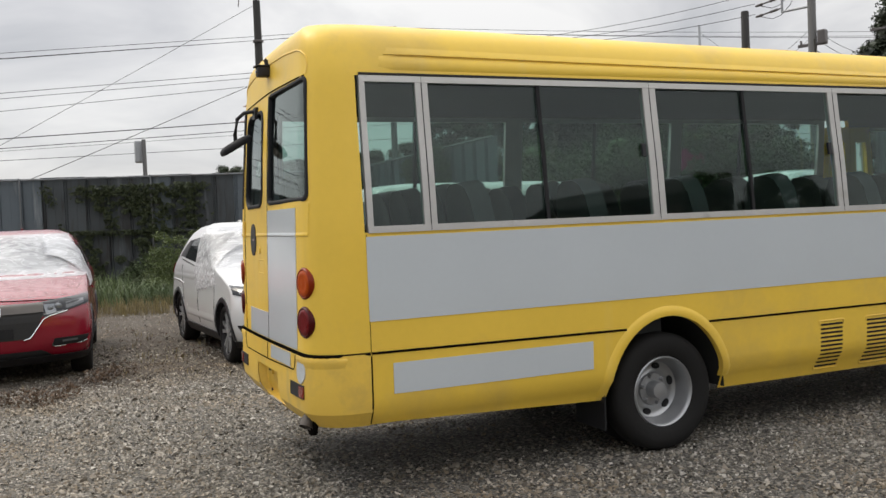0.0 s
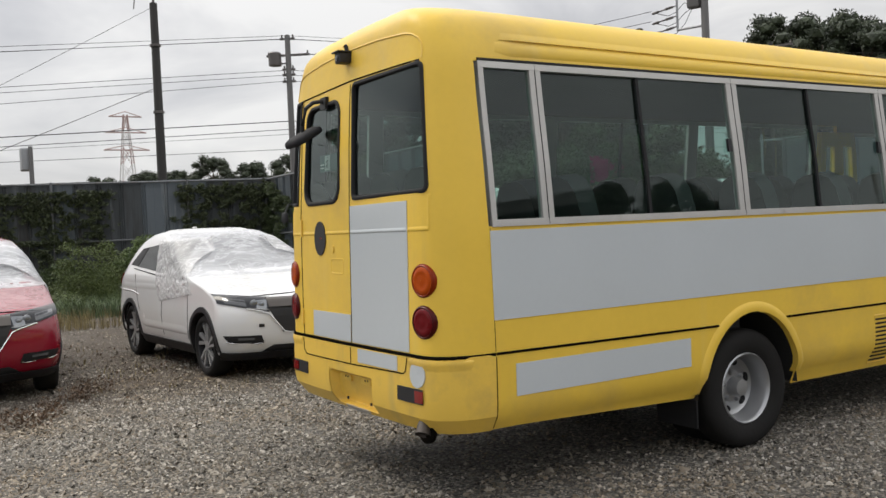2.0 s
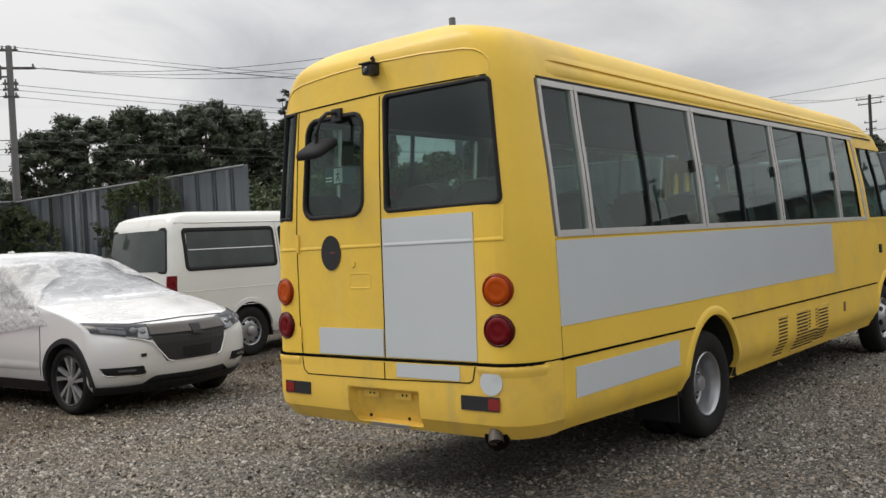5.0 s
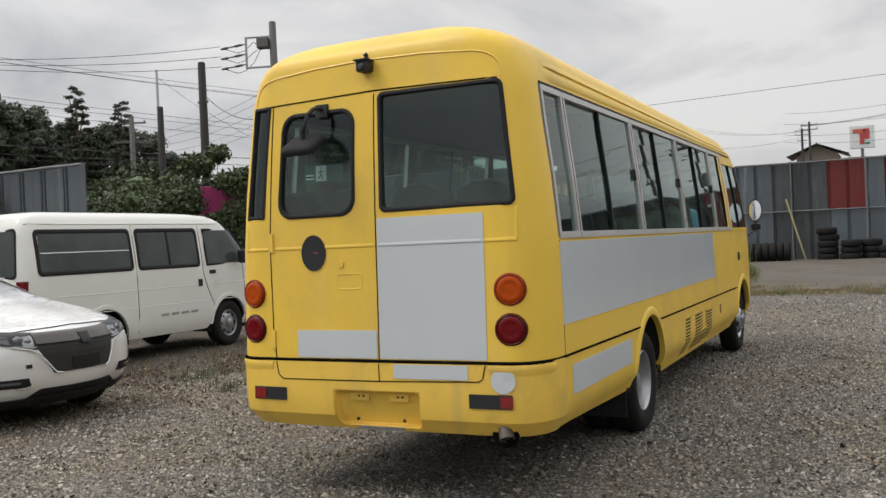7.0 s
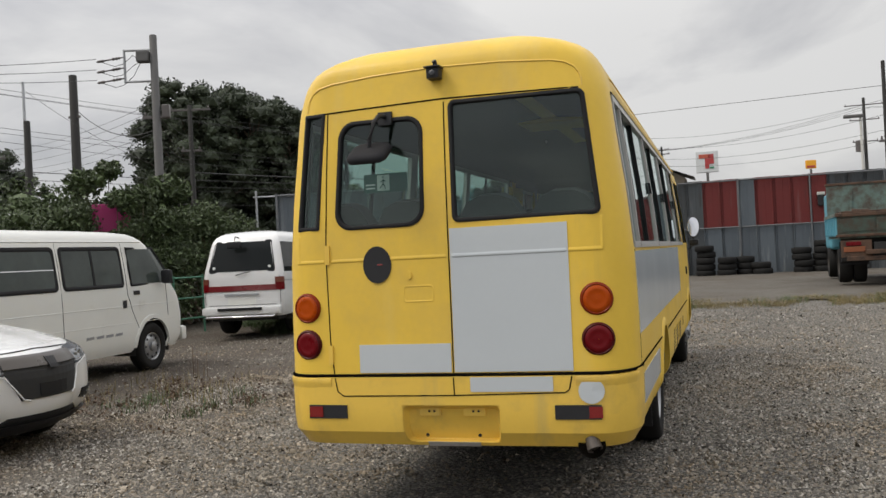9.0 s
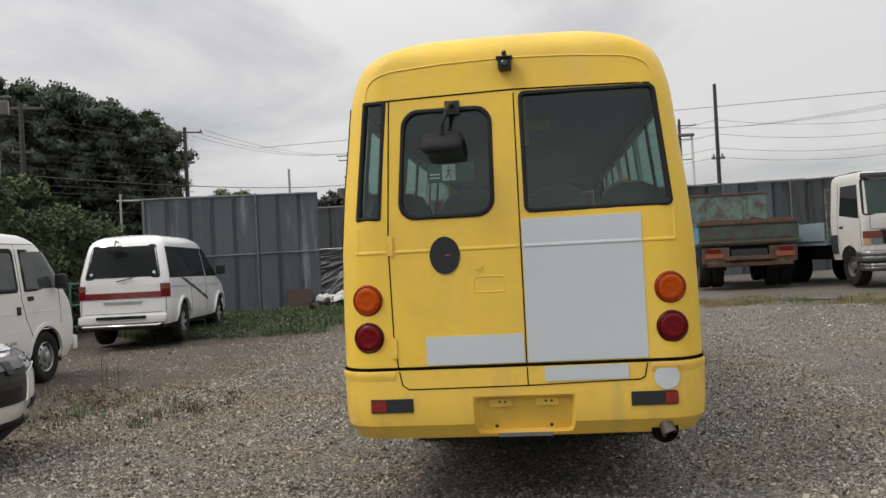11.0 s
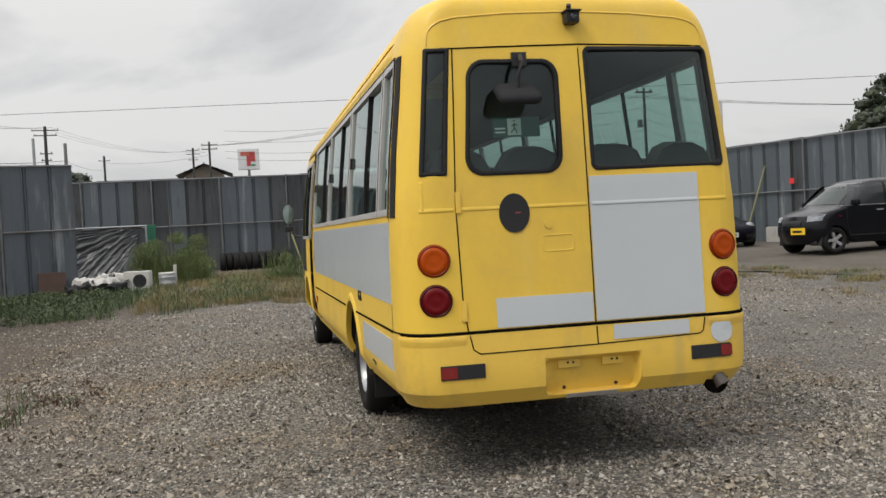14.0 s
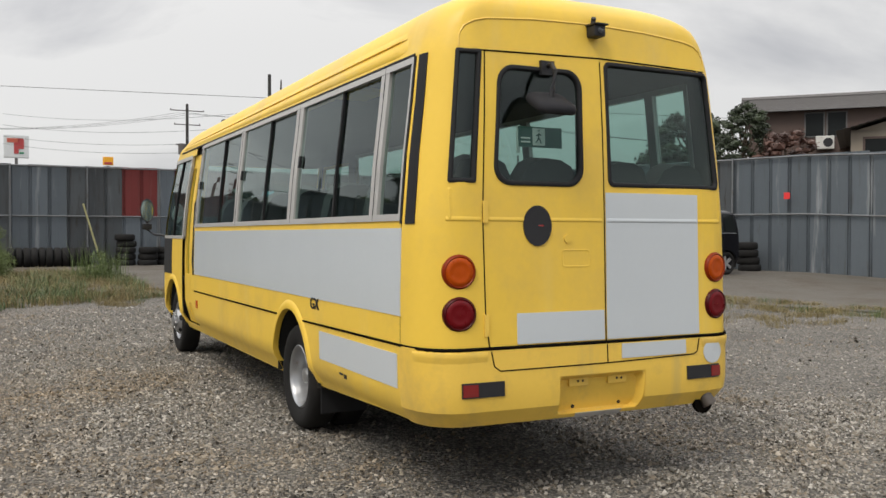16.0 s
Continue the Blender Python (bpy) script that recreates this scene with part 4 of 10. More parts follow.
        for a, b, mid in wins:
            for p0, p1, off in ([(a, b, -0.012)] if mid is None else [(a, mid + 0.02, -0.02), (mid - 0.02, b, -0.008)]):
                g = part("pane", pane(fn, p0, p1, 1.492, 2.276, off, 4, 6), BUSGLASS, body, "dark bus side window")
                g.visible_shadow = False
            if mid:
                part("window_bar", solid(fn, mid - 0.012, mid + 0.010, 1.492, 2.276, -0.024, -0.003, 2, 6), RUBBER, body)
                part("window_catch", solid(fn, b - 0.05, b - 0.02, 1.85, 1.93, -0.006, 0.012, 1, 1), DARK, body)
    # black corner trim on the left, cab windows, entrance
    part("corner_trim", solid(brear, 0.986, 0.999, 1.44, 2.31, -0.004, 0.006, 6, 8), RUBBER, body)
    part("corner_trim", solid(LS, 1.781, 1.80, 1.44, 2.31, -0.02, 0.007, 1, 8), RUBBER, body)
    for fn in (RS, LS):
        lo, trim = (1.46, YELLOW) if fn is RS else (1.35, ALU)
        g = part("pane", pane(fn, 7.76 if fn is LS else 7.74, 8.82, lo, 2.24, -0.01, 6, 6), BUSGLASS, body, "cab side window", smooth=180)
        g.visible_shadow = False
        part("window_bar", solid(fn, 8.30, 8.34, lo, 2.24, -0.02, 0.004, 2, 6), RUBBER, body)
        part("cab_rail", solid(fn, 7.74, 8.82, lo - 0.015, lo + 0.02, -0.02, 0.006, 8, 1), trim, body)
        part("cab_rail", solid(fn, 7.74, 8.82, 2.21, 2.25, -0.02, 0.006, 8, 1), trim, body)
        part("cab_rail", solid(fn, 7.70, 7.77, lo, 2.24, -0.02, 0.005, 2, 6), trim, body)
    part("black_panel", solid(LS, 8.35, 8.82, 0.92, 1.34, -0.002, 0.004, 4, 4), DARK, body, "black panel under the cab window")
    part("pane", pane(bfront, -0.94, 0.94, 1.35, 2.24, -0.01, 12, 6), BUSGLASS, body, "windscreen", smooth=180).visible_shadow = False
    dr = part("entrance_door", solid(LS, 7.15, 7.23, 0.42, 2.24, -0.08, -0.02, 1, 8), YELLOW, bus, "closed yellow folding entrance door with narrow windows")
    for a, b in ((7.38, 7.455), (7.458, 7.53), (7.69, 7.76)):
        part("door_stile", solid(LS, a, b, 0.42, 2.24, -0.08, -0.03, 1, 8), YELLOW, dr)
    for a, b in ((7.23, 7.38), (7.53, 7.69)):
        part("door_leaf", solid(LS, a, b, 0.42, 0.95, -0.08, -0.03, 4, 3), YELLOW, dr)
        part("door_leaf", solid(LS, a, b, 2.10, 2.24, -0.08, -0.03, 4, 2), YELLOW, dr)
        part("pane", pane(LS, a, b, 0.95, 2.10, -0.05, 4, 4), BUSGLASS, dr).visible_shadow = False
    part("grab_rail", fix(tube(bmesh.new(), [LS(7.30, 0.95, -0.03), LS(7.30, 1.1, -0.02), LS(7.31, 1.7, -0.02), LS(7.33, 1.85, -0.06)], 0.012, 8)), DARK, dr, smooth=60)
    # louvres on the right skirt
    for x0, x1, z0, z1 in ((4.99, 5.20, 0.385, 0.715), (5.42, 5.70, 0.385, 0.715), (5.70, 5.98, 0.385, 0.53), (5.98, 6.27, 0.40, 0.715)):
        fr = part("louvre", gasket(RS, x0 - 0.012, x1 + 0.012, z0 - 0.01, z1 + 0.012, 0.02, 0.012, 0.005, -0.002), YELLOW_LOW, body, smooth=50)
        n = int((z1 - z0) / 0.029)
        for k in range(n):
            z = z0 + 0.012 + k * 0.029
            part("slot", solid(RS, x0 + 0.006, x1 - 0.006, z, z + 0.013, -0.002, 0.0025, 1, 1), RUBBER, fr)
    for x in (5.745, 5.935):
        fr = part("louvre", gasket(RS, x - 0.03, x + 0.03, 0.545, 0.715, 0.01, 0.006, 0.003, -0.002), YELLOW_LOW, body)
        for k in range(6):
            z = 0.552 + k * 0.027
            part("slot", solid(RS, x - 0.024, x + 0.024, z, z + 0.012, -0.002, 0.0025, 1, 1), RUBBER, fr)
    part("filler_flap", solid(RS, 6.74, 6.80, 0.60, 0.69, -0.002, 0.004, 1, 1), RUST, body)
    part("side_marker", solid(LS, 6.98, 7.03, 0.62, 0.70, -0.002, 0.012, 2, 2), AMBER, body)
    part("door_pull", solid(RS, 8.0, 8.06, 1.10, 1.19, -0.002, 0.016, 2, 2), DARK, body, "black cab door handle")
    part("model_mark", solid(LS, 2.66, 2.72, 0.535, 0.548, -0.002, 0.004, 1, 1), DARK, body)
    part("model_mark", solid(LS, 2.60, 2.64, 0.52, 0.545, -0.002, 0.004, 1, 1), DARK, body)
    # badge letters on the left flank
    cu = bpy.data.curves.new("badge_letters", "FONT")
    cu.body, cu.size, cu.extrude, cu.align_x, cu.align_y = "GX", 0.125, 0.004, "CENTER", "CENTER"
    tmp = new("badge_letters", cu)
    me = bpy.data.meshes.new_from_object(tmp.evaluated_get(bpy.context.evaluated_depsgraph_get()))
    bpy.data.objects.remove(tmp)
    me.transform(Matrix.Translation((3.17, bw(0.93) + 0.003, 0.93)) @ Euler((radians(90), 0, radians(180))).to_matrix().to_4x4() @ Matrix.Diagonal((0.95, 0.85, 1, 1)))
    me.materials.append(DARK)
    ob = new("badge_letters", me)
    ob.parent = body
    # exhaust
    TAIL = mat("heat_browned_steel", (0.075, 0.064, 0.056), 0.6, 0.4, var=0.3, scale=9, fine=0.2)
    p = brear_y(BUS_Y - 0.765, 0.45)
    # Dark disc on the uncut bumper puts in the shade of a cut-out.
    part("exhaust_notch", fix(lathe(bmesh.new(), [(0.072, -0.02), (0.072, 0.004), (0.066, 0.005), (0.001, 0.0045)], 24, Matrix.Translation((p.x, -0.765, 0.432)) @ (brear_y(BUS_Y - 0.765, 0.45, 0.1) - p).normalized().to_track_quat("Z", "Y").to_matrix().to_4x4())), GAP, bump, "dark disc drawn for the shaded cut-out round the exhaust")
    ex = part("exhaust_pipe", fix(tube(bmesh.new(), [(2.2, -0.70, 0.455), (1.80, -0.735, 0.46), (p.x + 0.05, -0.752, 0.462), (p.x + 0.005, -0.765, 0.455), (p.x - 0.025, -0.78, 0.432)], 0.034, 14)), SOOT, bus, "sooty exhaust tail pipe", smooth=60)
    em = Matrix.Translation((p.x - 0.012, -0.772, 0.452)) @ Vector((-0.45, -0.32, -0.83)).to_track_quat("Z", "Y").to_matrix().to_4x4()
    part("exhaust_tip", fix(lathe(bmesh.new(), [(0.035, -0.02), (0.038, 0.0), (0.040, 0.03), (0.042, 0.046), (0.038, 0.046), (0.034, 0.015), (0.001, 0.012)], 18, em)), TAIL, ex, "turned-down brown exhaust tip", smooth=50)
    # rear-view camera on the roof edge
    p = brear_y(5.535, 2.47)
    cm = part("reversing_camera", boxm(p.x - 0.075, p.x + 0.005, -0.037, 0.037, 2.440, 2.505, 0.012), DARK, body, "small black reversing camera", smooth=40)
    part("camera_bracket", fix(tube(bmesh.new(), [(p.x + 0.02, 0, 2.49), (p.x - 0.01, 0, 2.515), (p.x - 0.012, 0.0, 2.538), (p.x - 0.02, 0.004, 2.548)], 0.013, 8)), DARK, cm)
    part("camera_hood", boxm(p.x - 0.088, p.x + 0.0, -0.045, 0.045, 2.500, 2.510, 0.004), DARK, cm)
    part("camera_eye", fix(lathe(bmesh.new(), [(0.018, -0.004), (0.018, 0.003), (0.012, 0.006), (0.001, 0.007)], 14, pose(p.x - 0.075, 0, 2.47, 0, -90, 0))), DGLASS_EYE, cm)
    # hanging mirror over the rear door
    q = brear_y(5.84, 2.26)
    y = 5.85 - BUS_Y
    mr = part("mirror_arm", fix(tube(bmesh.new(), [(q.x + 0.01, y - 0.01, 2.245), (q.x - 0.03, y - 0.01, 2.265), (q.x - 0.08, y + 0.005, 2.258), (q.x - 0.125, y + 0.015, 2.22), (q.x - 0.14, y + 0.04, 2.12), (q.x - 0.135, y + 0.05, 2.06)], 0.013, 8)), DARK, body, "black bent mirror arm", smooth=60)
    part("arm_foot", solid(brear_y, 5.80, 5.88, 2.215, 2.29, -0.002, 0.022, 2, 2), DARK, mr)
    tilt = Matrix.Translation((q.x - 0.128, y + 0.045, 2.045)) @ Euler((0, radians(-30), 0)).to_matrix().to_4x4()
    bm, loops = bmesh.new(), []
    for z, k in ((-0.010, 0.97), (0.0, 1.0), (0.012, 1.0), (0.026, 0.93), (0.036, 0.75), (0.040, 0.4)):
        loops.append([bm.verts.new(tilt @ Vector((px * k, py * k, z))) for px, py in rounded(-0.110, 0.100, -0.115, 0.115, 0.055, 6)])
    for la, lb in zip(loops, loops[1:]):
        for i in range(len(la)):
            bm.faces.new((la[i], la[(i + 1) % len(la)], lb[(i + 1) % len(la)], lb[i]))
    bm.faces.new(loops[-1])
    bm.faces.new(loops[0][::-1])
    sh = part("mirror_shell", fix(bm), MIRRORBACK, mr, "dark grey domed under-view mirror", smooth=60)
    bm = bmesh.new()
    ring = [bm.verts.new(tilt @ Vector((px, py, -0.012))) for px, py in rounded(-0.100, 0.090, -0.103, 0.103, 0.045, 6)]
    bm.faces.new(ring[::-1])
    part("mirror_glass", bm, CHROME, sh)
    # door mirrors at the cab
    # Left glass tinted dark green: a dim reflection put into its colour.
    DIM = mat("dark_reflection_mirror", (0.22, 0.27, 0.25), 0.1, 0.9)
    for s, x, y in ((1, 9.38, 1.17), (-1, 9.16, 1.10)):
        arm = part("mirror_arm", fix(tube(bmesh.new(), [(x - 0.20, s * 0.93, 1.36), (x - 0.02, s * (y - 0.09), 1.38), (x, s * (y - 0.01), 1.44), (x, s * y, 1.80)], 0.013, 8)), DARK, body, smooth=60)
        mm = pose(x - 0.02, s * y, 1.68, 0, -90, 0) @ pose(0, 0, 0, 0, 12 if s < 0 else 4, 0) @ Matrix.Diagonal((1.45, 0.82, 1, 1))
        hd = part("door_mirror", fix(lathe(bmesh.new(), [(0.001, -0.055), (0.05, -0.05), (0.085, -0.025), (0.10, 0.01), (0.103, 0.035), (0.098, 0.042), (0.09, 0.034)], 28, mm)), DARK, arm, "rounded door mirror on a thin arm", smooth=50)
        part("mirror_glass", fix(lathe(bmesh.new(), [(0.092, 0.030), (0.09, 0.0355), (0.045, 0.0375), (0.001, 0.038)], 28, mm)), DIM if s > 0 else CHROME, hd, smooth=60)
        part("lower_mirror", boxm(x - 0.05, x + 0.01, s * y - 0.06, s * y + 0.06, 1.44, 1.52, 0.02), DARK, arm, smooth=50)
    # roof vent and small aerial stubs
    part("roof_vent", boxm(5.0, 5.6, -0.3, 0.3, 2.655, 2.70, 0.02), YELLOW, body)
    part("roof_stub", boxm(2.12, 2.155, -0.215, -0.185, 2.65, 2.735, 0.008), DARK, body)
    part("aerial", fix(tube(bmesh.new(), [(6.4, 0.30, 2.63), (6.4, 0.30, 2.86), (6.39, 0.30, 2.94)], 0.012, 6, 0.006)), DARK, body, "short black roof aerial")
    # underside
    for a, b, half in ((1.60, 3.25, 0.88), (3.20, 4.27, 0.40), (4.22, 7.92, 0.88), (7.88, 8.92, 0.40), (8.88, 9.1, 0.88)):
        part("underbody", boxm(a, b, -half, half, 0.44, 0.74, 0.03), UNDER, bus)
    part("rear_axle", fix(tube(bmesh.new(), [(3.735, -0.8, 0.375), (3.735, 0.8, 0.375)], 0.07, 12)), UNDER, bus)
    part("fuel_tank", boxm(4.6, 5.7, 0.25, 0.85, 0.30, 0.5, 0.05), UNDER, bus)
    for s in (1, -1):
        part("mud_flap", boxm(3.30, 3.315, min(s * 0.60, s * 0.93), max(s * 0.60, s * 0.93), 0.18, 0.50, 0.004), RUBBER, bus, "black rubber mud flap")
        bus_wheel(bus, 3.735, s, True)
        bus_wheel(bus, 8.40, s, False)
    # inside: floor, ceiling panel, seats, dashboard, sign
    for a, b, half in ((1.62, 3.23, 0.93), (3.23, 4.25, 0.41), (4.25, 7.90, 0.93), (7.90, 8.90, 0.41)):
        part("cabin_floor", boxm(a, b, -half, half, 0.745, 0.78), BUSFLOOR, bus)

    def seat_mesh(wd):
        bm = bmesh.new()
        box(bm, 0.02, 0.46, -wd / 2, wd / 2, 1.10, 1.24, 0.04)
        box(bm, 0.10, 0.40, -wd / 2 + 0.04, wd / 2 - 0.04, 0.78, 1.10, 0.01)
        n = 2 if wd > 0.6 else 1
        for k in range(n):
            c = -wd / 2 + wd / n * (k + 0.5)
            h = wd / n / 2 - 0.012
            mm = Matrix.Translation((0, c, 1.2)) @ Euler((0, radians(-9), 0)).to_matrix().to_4x4()
            loops = []
            for x in (-0.05, -0.065, 0.065, 0.05):
                inset = 0.02 if abs(x) < 0.06 else 0.0
                loops.append([bm.verts.new(mm @ Vector((x, yy * (h - inset), zz * (0.62 - inset)))) for yy, zz in ((-1, 0), (-1, 0.62), (-0.9, 0.82), (-0.66, 0.945), (-0.3, 0.995), (0.3, 0.995), (0.66, 0.945), (0.9, 0.82), (1, 0.62), (1, 0))])
            for a, b in zip(loops, loops[1:]):
                for i in range(len(a)):
                    bm.faces.new((a[i], a[(i + 1) % len(a)], b[(i + 1) % len(a)], b[i]))
            bm.faces.new(loops[0])
            bm.faces.new(loops[-1])
        return fix(bm)
    first = part("seat", seat_mesh(0.82), SEAT, bus, "dark fabric double seat, its grey back tinted lighter as if lit", smooth=45)
    # Lighter tint on the back faces: rear-window light put into the colour.
    first.data.materials.append(mat("seat_back_lit_tint", (0.085, 0.088, 0.084), 0.6, var=0.12, scale=4, fine=0.06))
    for f in first.data.polygons:
        f.material_index = int(f.normal.x < -0.6)
    spots = [(1.74, y) for y in (-0.46, 0.44)] + [(2.62 + 0.78 * k, -0.49) for k in range(7)] + [(2.62 + 0.78 * k, 0.50) for k in range(6)]
    first.matrix_local = Matrix.Translation((spots[0][0] - 5.3, spots[0][1], -0.015))
    for x, y in spots[1:]:
        ob = new("seat", first.data)
        ob.parent = bus
        ob.matrix_local = Matrix.Translation((x - 5.3, y, -0.015)) @ Matrix.Diagonal((1, 1, 0.965 if x > 2 else 1, 1))
    ds = new("driver_seat", first.data)
    ds.parent = bus
    ds.matrix_local = Matrix.Translation((8.0 - 5.3, -0.45, 0)) @ Matrix.Diagonal((1, 0.62, 1, 1))
    part("dashboard", boxm(8.75, 9.12, -0.85, 0.85, 0.8, 1.34, 0.08), DARK, bus, smooth=40)
    part("steering_wheel", fix(tube(bmesh.new(), [Matrix.Translation((8.6, -0.45, 1.38)) @ Euler((0, radians(-50), 0)).to_matrix().to_4x4() @ Vector((0.2 * math.cos(a), 0.2 * math.sin(a), 0)) for a in np.linspace(0, 2 * math.pi, 24, endpoint=False)], 0.014, 8, closed=True)), DARK, bus, smooth=60)
    sy, sz = 5.885, 1.895
    GR = mat("exit_sign_green", (0.008, 0.070, 0.055), 0.45, var=0.1)
    sg = part("exit_sign", solid(brear_y, sy - 0.150, sy + 0.112, sz - 0.055, sz + 0.052, -0.040, -0.034, 2, 1), GR, bus, "dark green emergency exit sign behind the glass")
    SW = mat("sign_white", (0.62, 0.65, 0.63), 0.5)
    part("pictogram_panel", solid(brear_y, sy - 0.045, sy + 0.030, sz - 0.045, sz + 0.045, -0.034, -0.0325, 1, 1), SW, sg)
    for a in ([(-0.012, 0.033), (-0.002, 0.033)], [(-0.008, 0.02), (-0.006, -0.005)], [(-0.008, 0.015), (0.008, 0.005)], [(-0.008, 0.015), (-0.022, 0.008)], [(-0.007, -0.007), (0.005, -0.022), (0.013, -0.03)], [(-0.007, -0.007), (-0.017, -0.02), (-0.02, -0.035)]):
        part("pictogram_bar", seam(brear_y, [(sy + dy, sz + dz) for dy, dz in a], 0.0032, -0.032, 2), GR, sg)
    for k in range(2):
        part("text_bar", solid(brear_y, sy + 0.044, sy + 0.100, sz - 0.012 - 0.02 * k, sz - 0.004 - 0.02 * k, -0.034, -0.0325, 1, 1), SW, sg)
    seen = set()
    for o in bus.children_recursive:
        if o.data and o.data.name not in seen and o.data is not first.data:
            seen.add(o.data.name)
            o.data.transform(Matrix.Translation((-5.3, 0, 0)))
    return bus


bus = build_bus()


# ---- parked vehicles ----
class Stack:
    """A vehicle body as a stack of level outlines; x runs to the front."""

    def __init__(self, levels, w, f, r, fc=(0.55, 0.5), rc=(0.35, 0.7), arches=(), ra=0.36, za=0.32):
        self.z, self.wt, self.ft, self.rt, self.fc, self.rc, self.arches, self.ra, self.za = levels, w, f, r, fc, rc, arches, ra, za
        self.x0, self.x1 = self.ends(0.6)

    def w(self, z):
        return float(np.interp(z, *zip(*self.wt)))

    def f(self, z):
        return float(np.interp(z, *zip(*self.ft)))

    def r(self, z):
        return float(np.interp(z, *zip(*self.rt)))

    def ends(self, z):
        a, b = self.r(z) + self.rc[0], self.f(z) - self.fc[0]
        if b < a + 0.1:
            a = b = (a + b) / 2
        return a, b

    def side(self, s):
        def fn(x, z, off=0.0):
            a, b = self.ends(z)
            return Vector((a + (x - self.x0) / (self.x1 - self.x0) * (b - a), s * (self.w(z) + off), z))
        return fn

    def sidex(self, s):
        """The side by true x, corners included."""
        def fn(x, z, off=0.0):
            a, b = self.ends(z)
            w = self.w(z)
            if x > b:
                t = min(1.0, (x - b) / max(0.05, self.f(z) - b))
                y = w * (self.fc[1] + (1 - self.fc[1]) * math.sqrt(max(0.0, 1 - t * t)))
            elif x < a:
                t = min(1.0, (a - x) / max(0.05, a - self.r(z)))
                y = w * (self.rc[1] + (1 - self.rc[1]) * math.sqrt(max(0.0, 1 - t * t)))
            else:
                y = w
            return Vector((x, s * (y + off), z))
        return fn

    def end(self, q, z, off, front):
        w = self.w(z)
        c0 = (self.fc if front else self.rc)[1]
        a, b = self.ends(z)
        tip, base = (self.f(z), b) if front else (self.r(z), a)
        t = min(1.0, max(0.0, (abs(q) - c0) / (1 - c0)))
        c = math.sqrt(max(0.0, 1 - t * t))
        d = 1 if front else -1
        bow = 0.12 if front else 0.04
        reach = abs(tip - base)
        bow = min(bow, reach * 0.3)
        x = base + d * (reach - bow) * c + d * bow * (1 - min(1, (q / max(c0, 0.01)) ** 2)) if abs(q) < c0 else base + d * (reach - bow) * c
        n = Vector((d * c / max(0.05, reach), (1 if q > 0 else -1) * t / ((1 - c0) * w), 0)).normalized()
        return Vector((x, q * w, z)) + n * off

    def front(self, q, z, off=0.0):
        return self.end(q, z, off, True)

    def rear(self, q, z, off=0.0):
        return self.end(q, z, off, False)

    def arch(self, x):
        for c in self.arches:
            if abs(x - c) < self.ra:
                return self.za + math.sqrt(self.ra ** 2 - (x - c) ** 2)
        return 0.0

    def mesh(self):
        qs = sorted({round(self.fc[1] * k / 4, 4) for k in range(-4, 5)} | {round(s * (self.fc[1] + (1 - self.fc[1]) * math.sin(radians(a))), 4) for s in (1, -1) for a in (15, 30, 45, 60, 75, 90)})
        qr = sorted({round(self.rc[1] * k / 3, 4) for k in range(-3, 4)} | {round(s * (self.rc[1] + (1 - self.rc[1]) * math.sin(radians(a))), 4) for s in (1, -1) for a in (20, 40, 60, 75, 90)})
        xs = {self.x0, self.x1} | {self.x0 + (self.x1 - self.x0) * k / 12 for k in range(13)}
        for c in self.arches:
            xs = {x for x in xs if abs(x - c) > self.ra + 0.02}
            xs |= {round(c + self.ra * math.sin(radians(a)) * 0.9999, 4) for a in range(-90, 91, 15)}
        xs = sorted(x for x in xs if self.x0 - 1e-6 <= x <= self.x1 + 1e-6)
        cols = [("r", q) for q in qr] + [("L", x) for x in xs[1:-1]] + [("f", q) for q in reversed(qs)] + [("R", x) for x in reversed(xs[1:-1])]
        fns = {"r": self.rear, "f": self.front, "L": self.side(1), "R": self.side(-1)}
        bm = bmesh.new()
        g = []
        for k, u in cols:
            g.append([bm.verts.new(fns[k](u, max(z, self.arch(u)) if k in "LR" else z)) for z in self.z])
        n = len(cols)
        for i in range(n):
            j = (i + 1) % n
            for a in range(len(self.z) - 1):
                vs = []
                for v in (g[i][a], g[j][a], g[j][a + 1], g[i][a + 1]):
                    if not any((v.co - u.co).length < 1e-5 for u in vs):
                        vs.append(v)
                if len(vs) > 2:
                    bm.faces.new(vs)
        bm.faces.new([c[-1] for c in g])
        bmesh.ops.remove_doubles(bm, verts=bm.verts, dist=2e-4)
        return fix(bm)


def quad(fn, c00, c10, c11, c01, off=0.004, nu=8, nv=6, thick=0.006):
    """A plate on a surface between four (u, v) corners: lower left, lower right, upper right, upper left."""
    bm = bmesh.new()
    g = {}
    for k, o in enumerate((off - thick, off)):
        for i in range(nu + 1):
            for j in range(nv + 1):
                a, b = i / nu, j / nv
                u = (1 - a) * (1 - b) * c00[0] + a * (1 - b) * c10[0] + a * b * c11[0] + (1 - a) * b * c01[0]
                v = (1 - a) * (1 - b) * c00[1] + a * (1 - b) * c10[1] + a * b * c11[1] + (1 - a) * b * c01[1]
                g[k, i, j] = bm.verts.new(fn(u, v, o))
    for i in range(nu):
        for j in range(nv):
            for k in (0, 1):
                bm.faces.new((g[k, i, j], g[k, i + 1, j], g[k, i + 1, j + 1], g[k, i, j + 1]))
    for i in range(nu):
        for j in (0, nv):
            bm.faces.new((g[0, i, j], g[0, i + 1, j], g[1, i + 1, j], g[1, i, j]))
    for j in range(nv):
        for i in (0, nu):
            bm.faces.new((g[0, i, j], g[0, i, j + 1], g[1, i, j + 1], g[1, i, j]))
    return fix(bm)


